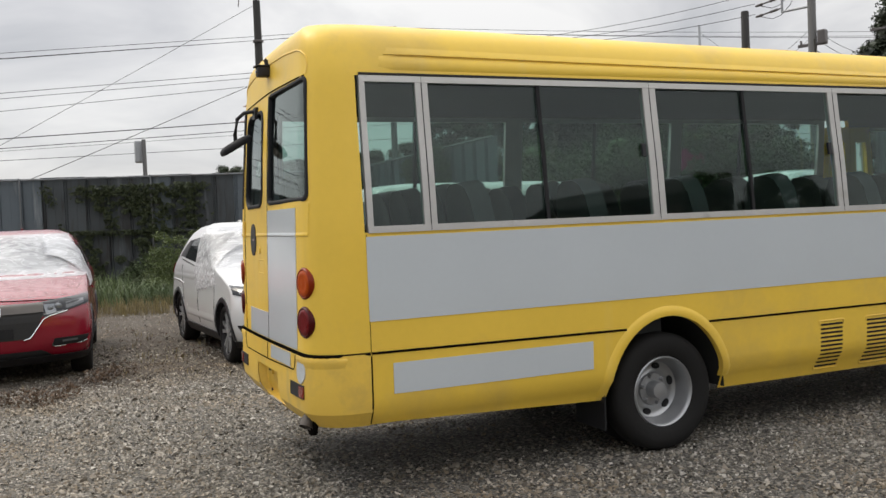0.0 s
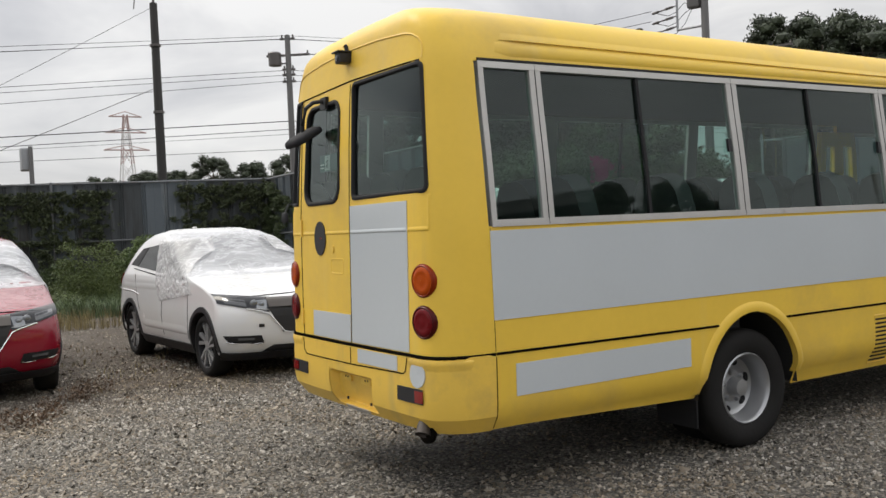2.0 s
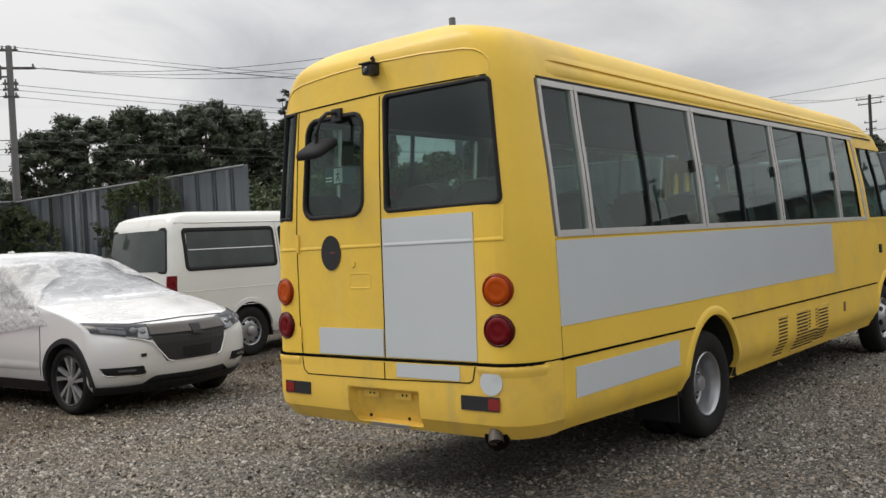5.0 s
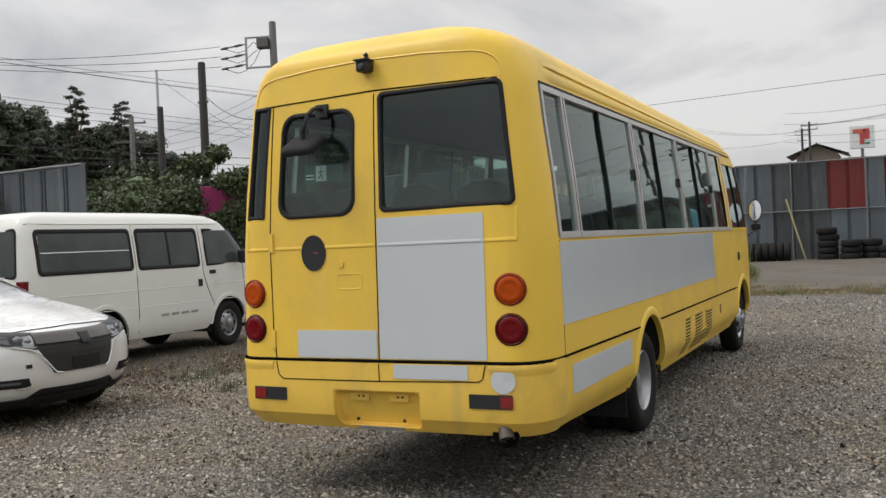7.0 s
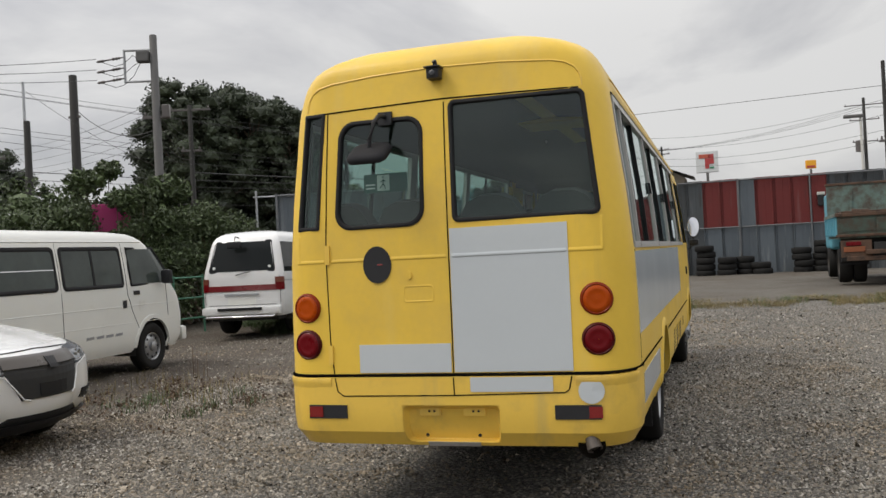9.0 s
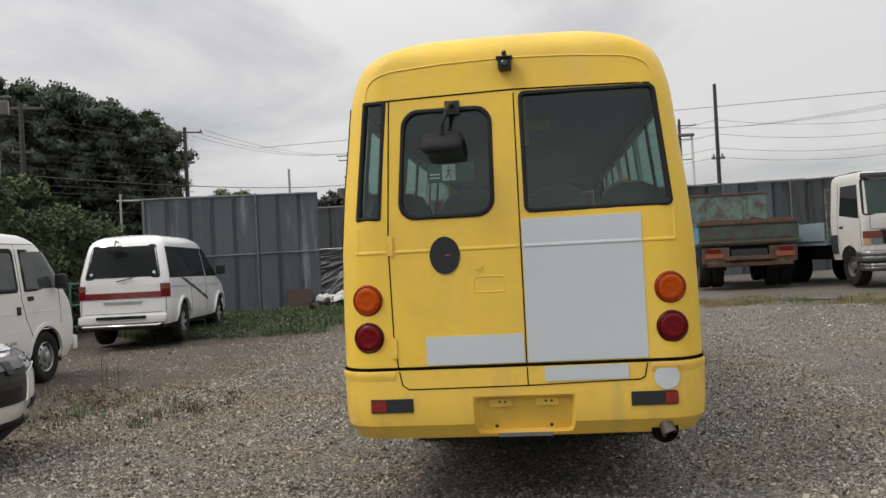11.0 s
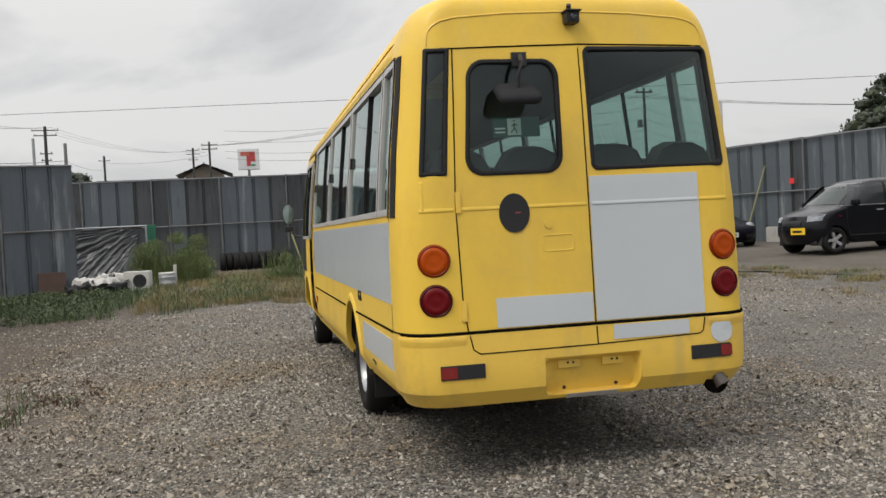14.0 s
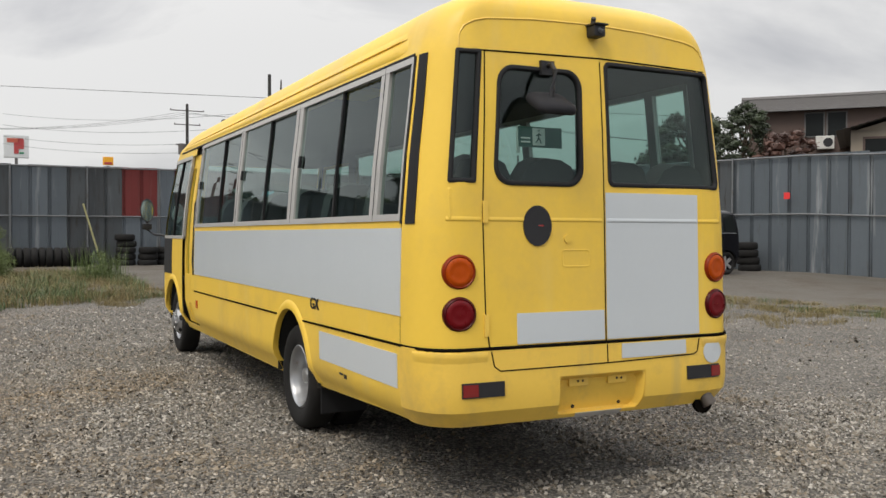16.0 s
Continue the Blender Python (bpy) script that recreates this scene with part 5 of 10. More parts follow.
DGLASS = mat("dark_tinted_glass", (0.012, 0.014, 0.014), 0.06, var=0.1, scale=1.5, rvar=0.02, spec=0.14)
GGLASS = mat("grey_green_glass", (0.046, 0.056, 0.051), 0.06, var=0.6, scale=2.2, rvar=0.02, spec=0.35)
LAMPDARK = mat("dark_lamp_housing", (0.020, 0.021, 0.024), 0.2, var=0.3, scale=12, fine=0.2, spec=0.25, coat=0.0)
HEADLAMP = mat("headlamp_reflector", (0.13, 0.14, 0.15), 0.12, 0.4, var=0.3, scale=14, fine=0.2, coat=1.0)
SMOKED = mat("smoked_lens", (0.06, 0.063, 0.068), 0.15, var=0.3, scale=14, coat=0.5)
GUNMETAL = mat("gunmetal_trim", (0.075, 0.066, 0.058), 0.3, 0.3, var=0.1, scale=6)
ALLOY = mat("machined_alloy", (0.33, 0.33, 0.33), 0.32, 0.35, var=0.1, scale=6)
PLATE = mat("blank_plate", (0.72, 0.73, 0.70), 0.4, var=0.05)
BARMARK = mat("plate_bar", (0.05, 0.12, 0.08), 0.5)


def film_material(name, col, low, high):
    """Wrinkled protective film: part see-through, part milky."""
    m = bpy.data.materials.new(name)
    m.use_nodes = True
    nt = m.node_tree
    N, L = nt.nodes.new, nt.links.new
    b = nt.nodes["Principled BSDF"]
    b.inputs["Base Color"].default_value, b.inputs["Roughness"].default_value = (*col, 1), 0.38
    co, n1, rp, tr, mix = N("ShaderNodeTexCoord"), N("ShaderNodeTexNoise"), N("ShaderNodeMapRange"), N("ShaderNodeBsdfTransparent"), N("ShaderNodeMixShader")
    mp = N("ShaderNodeMapping")
    mp.inputs["Scale"].default_value = (1.8, 1.0, 2.6)
    mp.inputs["Rotation"].default_value = (0.3, 0.2, 0.5)
    n1.inputs["Scale"].default_value, n1.inputs["Detail"].default_value, n1.inputs["Distortion"].default_value = 1.5, 3, 0.9
    L(co.outputs["Object"], mp.inputs[0])
    L(mp.outputs[0], n1.inputs["Vector"])
    rp.inputs[1].default_value, rp.inputs[2].default_value, rp.inputs[3].default_value, rp.inputs[4].default_value = 0.38, 0.66, low, high
    n2, dv, ab, cr, su = N("ShaderNodeTexNoise"), N("ShaderNodeMath"), N("ShaderNodeMath"), N("ShaderNodeMapRange"), N("ShaderNodeMath")
    n2.inputs["Scale"].default_value, n2.inputs["Detail"].default_value, n2.inputs["Distortion"].default_value = 2.6, 2, 1.8
    L(mp.outputs[0], n2.inputs["Vector"])
    dv.operation, ab.operation, su.operation, su.use_clamp = "SUBTRACT", "ABSOLUTE", "ADD", True
    dv.inputs[1].default_value = 0.5
    L(n2.outputs[0], dv.inputs[0])
    L(dv.outputs[0], ab.inputs[0])
    cr.inputs[1].default_value, cr.inputs[2].default_value, cr.inputs[3].default_value, cr.inputs[4].default_value = 0.0, 0.05, 0.20, -0.05
    L(ab.outputs[0], cr.inputs[0])
    L(n1.outputs[0], rp.inputs[0])
    L(rp.outputs[0], su.inputs[0])
    L(cr.outputs[0], su.inputs[1])
    bp = N("ShaderNodeBump")
    bp.inputs["Distance"].default_value = 0.014
    L(su.outputs[0], bp.inputs["Height"])
    L(bp.outputs[0], b.inputs["Normal"])
    out = nt.nodes["Material Output"]
    L(su.outputs[0], mix.inputs[0])
    L(tr.outputs[0], mix.inputs[1])
    L(b.outputs[0], mix.inputs[2])
    L(mix.outputs[0], out.inputs[0])
    return m


DOORFILM = film_material("thin_door_film", (0.74, 0.74, 0.74), 0.42, 0.66)
FILM = film_material("milky_plastic_film", (0.58, 0.59, 0.61), 0.50, 0.82)
REDFILM = film_material("film_on_red_bonnet", (0.26, 0.02, 0.03), 0.0, 0.12)


def drape(fn, c, off, name, material, parent, label, seed, amp=0.012, nu=40, nv=30):
    """Loose film lying in folds over a surface."""
    bm = bmesh.new()
    g = []
    for i in range(nu + 1):
        row = []
        for j in range(nv + 1):
            a, b = i / nu, j / nv
            u = (1 - a) * (1 - b) * c[0][0] + a * (1 - b) * c[1][0] + a * b * c[2][0] + (1 - a) * b * c[3][0]
            v = (1 - a) * (1 - b) * c[0][1] + a * (1 - b) * c[1][1] + a * b * c[2][1] + (1 - a) * b * c[3][1]
            edge = min(a, 1 - a, b, 1 - b) < 0.02
            fold = 0 if edge else amp * (0.7 * abs(noise.noise((a * 3 + seed, b * 5 + a * 4, seed))) + 0.7 * (1 - abs(noise.noise((a * 8 + b * 5, b * 6 - a * 7, seed + 4)))) ** 3 + 0.15 * (1 - abs(noise.noise((a * 19 - b * 8, b * 15 + a * 6, seed + 8)))) ** 4)
            u += 0.02 * noise.noise((b * 6, seed, 1)) if edge else 0
            row.append(bm.verts.new(fn(u, v, off + fold)))
        g.append(row)
    for i in range(nu):
        for j in range(nv):
            bm.faces.new((g[i][j], g[i + 1][j], g[i + 1][j + 1], g[i][j + 1]))
    return part(name, fix(bm), material, parent, label, smooth=180)


def car_wheel(parent, x, y, s, R=0.33, wd=0.21, rim=0.225, spokes=5, style="twin", rimmat=None):
    m = pose(x, y, R, -90 * s, 0, 0)
    tyre = part("tyre", fix(lathe(bmesh.new(), [(rim, -wd), (R - 0.03, -wd - 0.01), (R, -wd + 0.03), (R, -0.035), (R - 0.025, 0.002), (R - 0.06, 0.008), (rim + 0.008, -0.005), (rim, -0.012)], 36, m)), TYRE, parent, smooth=50)
    rimmat = rimmat or ALLOY
    part("rim", fix(lathe(bmesh.new(), [(rim + 0.004, -0.012), (rim - 0.004, -0.004), (rim - 0.014, -0.012), (rim - 0.022, -0.06), (rim - 0.03, -0.14), (0.05, -0.145)], 32, m)), DARK if style != "steel" else rimmat, tyre, smooth=40)
    if style == "steel":
        part("disc", fix(lathe(bmesh.new(), [(rim - 0.02, -0.06), (rim - 0.05, -0.03), (0.10, -0.015), (0.07, -0.02), (0.065, 0.02), (0.05, 0.03), (0.001, 0.032)], 28, m)), rimmat, tyre, smooth=40)
        for k in range(8):
            a = 2 * math.pi * k / 8
            part("slot", fix(lathe(bmesh.new(), [(0.001, 0.004), (0.018, 0.004), (0.02, -0.004)], 8, m @ Matrix.Translation((0.145 * math.cos(a), 0.145 * math.sin(a), -0.024)))), RUBBER, tyre)
    else:
        part("hub_cap", fix(lathe(bmesh.new(), [(0.055, -0.06), (0.05, -0.02), (0.03, -0.014), (0.001, -0.013)], 16, m)), rimmat, tyre, smooth=40)
        for k in range(spokes):
            for d in ((-0.18, 0.18) if style == "twin" else (0.0,)):
                a = 2 * math.pi * k / spokes
                wdt = 0.0095 if style == "twin" else 0.034
                sweep = 0.34 if style == "twin" else 0.0
                bm = bmesh.new()
                p0, p1 = Vector((0.04 * math.cos(a + d), 0.04 * math.sin(a + d), 0)), Vector(((rim - 0.012) * math.cos(a + d * 1.3 + sweep), (rim - 0.012) * math.sin(a + d * 1.3 + sweep), 0))
                t = (p1 - p0).normalized().cross(Vector((0, 0, 1)))
                vs = []
                for p, ww, z in ((p0, wdt * 0.9, -0.02), (p1, wdt * 2.2 if style == "twin" else wdt * 0.9, -0.012)):
                    for q in (-1, 1):
                        for zz in (z, z - 0.035):
                            vs.append(bm.verts.new(m @ (p + t * ww * q + Vector((0, 0, zz)))))
                for f in ((0, 2, 6, 4), (1, 3, 7, 5), (0, 1, 5, 4), (2, 3, 7, 6), (0, 1, 3, 2), (4, 5, 7, 6)):
                    bm.faces.new([vs[i] for i in f])
                part("spoke", fix(bm), rimmat, tyre)
    return tyre


def wells(body, xs, half, r, zc):
    for c in xs:
        for s in (1, -1):
            bm = bmesh.new()
            prev = None
            for a in range(-90, 91, 15):
                x, z = c + (r + 0.01) * math.sin(radians(a)), zc + (r + 0.01) * math.cos(radians(a)) if abs(a) < 90 else zc - 0.1
                cur = (bm.verts.new((x, s * (half - 0.03), z)), bm.verts.new((x, s * (half - 0.4), z)))
                if prev:
                    bm.faces.new((prev[0], cur[0], cur[1], prev[1]))
                prev = cur
            part("wheel_well", fix(bm), UNDER, body)


def arch_trim(fn, c, r0, r1, zc, material, parent, a0=-88, a1=88, off=0.012):
    bm = bmesh.new()
    loops = []
    for d, o in ((r0, -0.03), (r0, off), (r1, off), (r1 + 0.006, -0.003)):
        loops.append([bm.verts.new(fn(c + d * math.sin(radians(a)), zc + d * math.cos(radians(a)), o)) for a in range(a0, a1 + 1, 8)])
    for a, b in zip(loops, loops[1:]):
        for k in range(len(a) - 1):
            bm.faces.new((a[k], a[k + 1], b[k + 1], b[k]))
    return part("arch_trim", fix(bm), material, parent, smooth=50)


CROSS_Z = [0.20, 0.26, 0.34, 0.42, 0.50, 0.58, 0.66, 0.72, 0.78, 0.82, 0.85, 0.88, 0.90, 0.92, 0.94, 0.96, 0.98, 1.0, 1.02, 1.04, 1.07, 1.12, 1.2, 1.3, 1.38, 1.45, 1.5, 1.54, 1.57, 1.59, 1.6]


def crossover(name, m, paint, label, red):
    """A small crossover, its windows wrapped in plastic film."""
    car = thing(name, m, label, "car", "wrapped crossovers")
    st = Stack(CROSS_Z,
               [(0.20, 0.80), (0.30, 0.855), (0.45, 0.88), (0.6, 0.885), (0.75, 0.87), (0.85, 0.862), (0.98, 0.85), (1.05, 0.83), (1.12, 0.80), (1.3, 0.735), (1.45, 0.67), (1.54, 0.605), (1.59, 0.47), (1.6, 0.34)],
               [(0.20, 1.98), (0.30, 2.10), (0.45, 2.15), (0.68, 2.15), (0.75, 2.12), (0.82, 2.07), (0.865, 1.98), (0.915, 1.82), (0.96, 1.64), (1.01, 1.40), (1.05, 1.20), (1.085, 1.02), (1.14, 0.87), (1.3, 0.47), (1.45, 0.12), (1.54, -0.16), (1.59, -0.5), (1.6, -0.7)],
               [(0.20, -1.98), (0.32, -2.10), (0.6, -2.15), (0.95, -2.12), (1.05, -2.08), (1.2, -1.98), (1.4, -1.74), (1.52, -1.45), (1.58, -1.15), (1.6, -0.95)],
               fc=(0.47, 0.50), rc=(0.42, 0.55), arches=(1.29, -1.32), ra=0.365, za=0.33)
    body = part("body", st.mesh(), paint, car, smooth=38)
    F, Rr, SL, SR = st.front, st.rear, st.sidex(1), st.sidex(-1)
    wells(body, (1.29, -1.32), 0.87, 0.365, 0.33)
    for s, fn in ((1, SL), (-1, SR)):
        for c in (1.29, -1.32):
            arch_trim(fn, c, 0.362, 0.412, 0.33, DARK, body, -96, 96)
            car_wheel(car, c, s * 0.855, s, 0.33, 0.20, 0.242, 5, "twin")
        part("sill", quad(fn, (-0.93, 0.205), (0.9, 0.205), (0.9, 0.315), (-0.93, 0.315), 0.012, 10, 2, 0.03), DARK, body, "black plastic sill")
        # side glass in its dark surround
        part("window_surround", quad(fn, (-1.52, 1.165), (-0.02, 1.07), (-0.02, 1.455), (-1.20, 1.37), 0.0015, 14, 6), RUBBER, body)
        part("side_window", quad(fn, (-0.02, 1.03), (0.72, 1.03), (0.08, 1.46), (-0.02, 1.47), 0.003), DGLASS, body, "front door window")
        part("side_window", quad(fn, (-1.16, 1.14), (-0.07, 1.085), (-0.07, 1.435), (-0.93, 1.385), 0.003), DGLASS, body, "rear door window")
        part("quarter_window", quad(fn, (-1.48, 1.175), (-1.21, 1.15), (-1.03, 1.365), (-1.2, 1.345), 0.003), DARK, body)
        for pts in ([(0.82, 1.0), (0.86, 0.6), (0.82, 0.36)], [(-0.05, 1.02), (-0.05, 0.6), (-0.03, 0.36)], [(-1.18, 1.05), (-1.02, 0.74), (-0.92, 0.6)]):
            part("seam", seam(fn, pts, 0.0045, 0.0, 5), RUBBER, body)
        part("door_crease", ridge(fn, -1.75, 0.86, [(0.96, -0.003), (0.93, 0.003), (0.91, 0.005), (0.885, 0.002), (0.86, -0.003)], 24), paint, body, smooth=60)
        part("lower_crease", ridge(fn, -0.86, 0.84, [(0.53, -0.003), (0.48, 0.004), (0.445, 0.008), (0.425, 0.004), (0.40, -0.003)], 16), paint, body, smooth=60)
        part("haunch_crease", fix(tube(bmesh.new(), [fn(x, z, -0.006) for x, z in ((-1.86, 0.86), (-1.68, 0.845), (-1.45, 0.84), (-1.22, 0.835), (-0.98, 0.80))], 0.014, 8)), paint, body, smooth=60)
        part("window_line", fix(tube(bmesh.new(), [fn(x, z, 0.004) for x, z in ((0.70, 1.025), (0.2, 1.03), (-0.3, 1.05), (-0.9, 1.09), (-1.3, 1.12))], 0.007, 6)), RUBBER, body, smooth=60)
        part("door_handle", quad(fn, (0.02, 0.875), (0.20, 0.87), (0.20, 0.895), (0.02, 0.90), 0.02, 3, 1, 0.015), paint, body)
        # tail lamp wrapping the corner
        part("tail_lamp", quad(Rr, (s * 0.62, 0.90), (s * 0.99, 0.93), (s * 0.99, 1.06), (s * 0.62, 1.02), 0.012, 6, 3, 0.02), REDLENS, body)
        # head lamp: dark glossy housing, a projector, a small reflector and a pale running light
        hl = part("headlamp", quad(F, (s * 0.50, 0.690), (s * 0.985, 0.795), (s * 0.985, 0.890), (s * 0.45, 0.838), 0.010, 12, 4, 0.03), LAMPDARK, body, "swept-back headlamp with dark surround", smooth=40)
        for q, z, r in ((0.66, 0.782, 0.036), (0.575, 0.768, 0.027)):
            pm = Matrix.Translation(F(s * q, z, 0.008)) @ (F(s * q, z, 0.1) - F(s * q, z)).normalized().to_track_quat("Z", "Y").to_matrix().to_4x4()
            part("projector", fix(lathe(bmesh.new(), [(r * 1.15, -0.004), (r * 1.1, 0.006), (r, 0.005), (r * 0.8, 0.010), (r * 0.4, 0.014), (0.001, 0.015)], 16, pm)), HEADLAMP, hl, smooth=50)
        part("reflector", quad(F, (s * 0.53, 0.705), (s * 0.64, 0.728), (s * 0.62, 0.815), (s * 0.50, 0.815), 0.012, 4, 3, 0.004), HEADLAMP, hl, "clear inner reflector")
        part("reflector", quad(F, (s * 0.74, 0.76), (s * 0.93, 0.80), (s * 0.93, 0.85), (s * 0.74, 0.825), 0.012, 5, 2, 0.004), SMOKED, hl, "smoked outer lens")
        part("running_light", fix(tube(bmesh.new(), [F(s * q, z, 0.012) for q, z in ((0.50, 0.716), (0.60, 0.722), (0.72, 0.742))], 0.004, 6)), ALLOY, hl, smooth=60)
        # slim fog lamp slot with a bright lower rim
        fg = part("fog_slot", quad(F, (s * 0.57, 0.380), (s * 0.93, 0.395), (s * 0.965, 0.468), (s * 0.60, 0.462), 0.006, 8, 3, 0.02), RUBBER, body, "black fog lamp slot")
        part("fog_lamp", quad(F, (s * 0.68, 0.418), (s * 0.84, 0.423), (s * 0.84, 0.445), (s * 0.68, 0.44), 0.010, 5, 1, 0.01), HEADLAMP, fg)
        part("fog_rim", fix(tube(bmesh.new(), [F(s * q, z, 0.010) for q, z in ((0.575, 0.41), (0.585, 0.385), (0.64, 0.376), (0.90, 0.390), (0.945, 0.405))], 0.005, 6)), CHROME, fg, smooth=60)
    # grille, chrome wing, emblem, lower intake
    gr = part("grille", quad(F, (-0.36, 0.480), (0.36, 0.480), (0.52, 0.760), (-0.52, 0.760), 0.006, 12, 5, 0.03), UNDER, body, "black front grille")
    part("grille_bar", quad(F, (-0.50, 0.742), (0.50, 0.742), (0.50, 0.836), (-0.50, 0.836), 0.022, 14, 4, 0.03), GUNMETAL, gr, "gunmetal grille bar", smooth=40)
    part("emblem", quad(F, (-0.055, 0.715), (0.055, 0.715), (0.065, 0.807), (-0.065, 0.807), 0.030, 3, 3, 0.01), DARK, gr, "plain emblem shape")
    if red:
        part("emblem_frame", gasket(F, -0.062, 0.062, 0.717, 0.812, 0.02, 0.012, 0.040, 0.02), CHROME, gr, smooth=60)
    for s in (1, -1):
        part("chrome_edge", fix(tube(bmesh.new(), [F(s * q, z, 0.014) for q, z in ((0.28, 0.474), (0.35, 0.488), (0.43, 0.590), (0.50, 0.672), (0.58, 0.700), (0.75, 0.738))], 0.007, 6)), CHROME if red else WHITE, gr, smooth=60)
    part("lower_intake", quad(F, (-0.66, 0.25), (0.66, 0.25), (0.46, 0.352), (-0.46, 0.352), 0.006, 12, 3, 0.03), RUBBER, body)
    part("lip", quad(F, (-0.985, 0.20), (0.985, 0.20), (0.985, 0.285), (-0.985, 0.285), 0.026, 24, 2, 0.04), DARK, body, "black front lip", smooth=40)
    part("plate_holder", quad(F, (-0.18, 0.50), (0.18, 0.50), (0.18, 0.60), (-0.18, 0.60), 0.014, 4, 2, 0.01), RUBBER, gr)
    part("tow_cap", quad(F, (-0.62, 0.545), (-0.56, 0.545), (-0.56, 0.575), (-0.62, 0.575), 0.006, 1, 1, 0.006), DARK, body)
    part("bonnet_seam", fix(tube(bmesh.new(), [F(q, 0.872 - 0.03 * abs(q), 0.003) for q in np.linspace(-0.8, 0.8, 25)], 0.005, 6)), RUBBER, body)
    part("windscreen", quad(F, (-0.80, 1.09), (0.80, 1.09), (0.82, 1.50), (-0.82, 1.50), 0.004, 16, 10), DGLASS, body, smooth=60)
    part("rear_window", quad(Rr, (-0.7, 1.12), (0.7, 1.12), (0.68, 1.46), (-0.68, 1.46), 0.004, 10, 6), DGLASS, body, smooth=60)
    part("roof_fin", boxm(-1.32, -1.20, -0.015, 0.015, 1.57, 1.63, 0.012), paint, body)
    part("underbody", boxm(-1.6, 1.5, -0.72, 0.72, 0.20, 0.5, 0.04), UNDER, body)
    part("rear_plate", quad(Rr, (-0.2, 0.72), (0.2, 0.72), (0.2, 0.86), (-0.2, 0.86), 0.01, 3, 1, 0.008), DARK, body)
    # film
    drape(F, [(-0.985, 1.05), (0.985, 1.05), (0.97, 1.545 if red else 1.555), (-0.97, 1.545 if red else 1.555)], 0.007, "windscreen_film", FILM, body, "milky plastic film over the windscreen", 1.0, 0.016, 70, 46)
    if not red:
        drape(SR, [(-0.16, 0.74), (1.0, 0.86), (0.24, 1.485), (-0.62, 1.47)], 0.008, "door_film", DOORFILM, body, "milky plastic film over the front door", 3.0, 0.012, 60, 46)
        drape(SL, [(-0.16, 0.74), (1.0, 0.86), (0.24, 1.485), (-0.62, 1.47)], 0.008, "door_film", DOORFILM, body, "milky plastic film over the front door", 5.0, 0.012, 60, 46)
        drape(F, [(-0.85, 0.885), (0.85, 0.885), (0.95, 1.05), (-0.95, 1.05)], 0.006, "bonnet_film", film_material("thin_white_film", (0.68, 0.68, 0.67), 0.2, 0.45), body, "white film on the bonnet", 7.0, 0.010)
    else:
        drape(F, [(-0.85, 0.885), (0.85, 0.885), (0.95, 1.04), (-0.95, 1.04)], 0.006, "bonnet_film", REDFILM, body, "pale film on the red bonnet", 8.0, 0.016)
        drape(SL, [(-0.12, 0.92), (0.95, 0.92), (0.30, 1.44), (-0.12, 1.49)], 0.008, "door_film", FILM, body, "milky plastic film over the front door", 9.0, 0.018, 60, 46)
        drape(SR, [(-0.12, 0.92), (0.95, 0.92), (0.30, 1.44), (-0.12, 1.49)], 0.008, "door_film", FILM, body, "milky plastic film over the front door", 11.0, 0.018, 60, 46)
    return car


def at_wheels(fx, fy, rx, ry, half, front_x, s):
    """Pose of a car from the ground points of one side's front and rear wheels; s: 1 left side, -1 right side."""
    d = Vector((fx - rx, fy - ry, 0)).normalized()
    left = Vector((-d.y, d.x, 0))
    c = Vector((fx, fy, 0)) - d * front_x - left * s * half
    return pose(c.x, c.y, gz(c.x, c.y), 0, 0, math.degrees(math.atan2(d.y, d.x)))


crossover("crossover_car", at_wheels(2.01, 10.22, 1.86, 12.9, 0.86, 1.29, -1), WHITE, "white crossover with windscreen and door wrapped in milky film", False)
crossover("crossover_car", at_wheels(0.62, 10.75, 0.78, 13.4, 0.86, 1.29, 1), REDPAINT, "red crossover with windscreen wrapped in milky film", True)


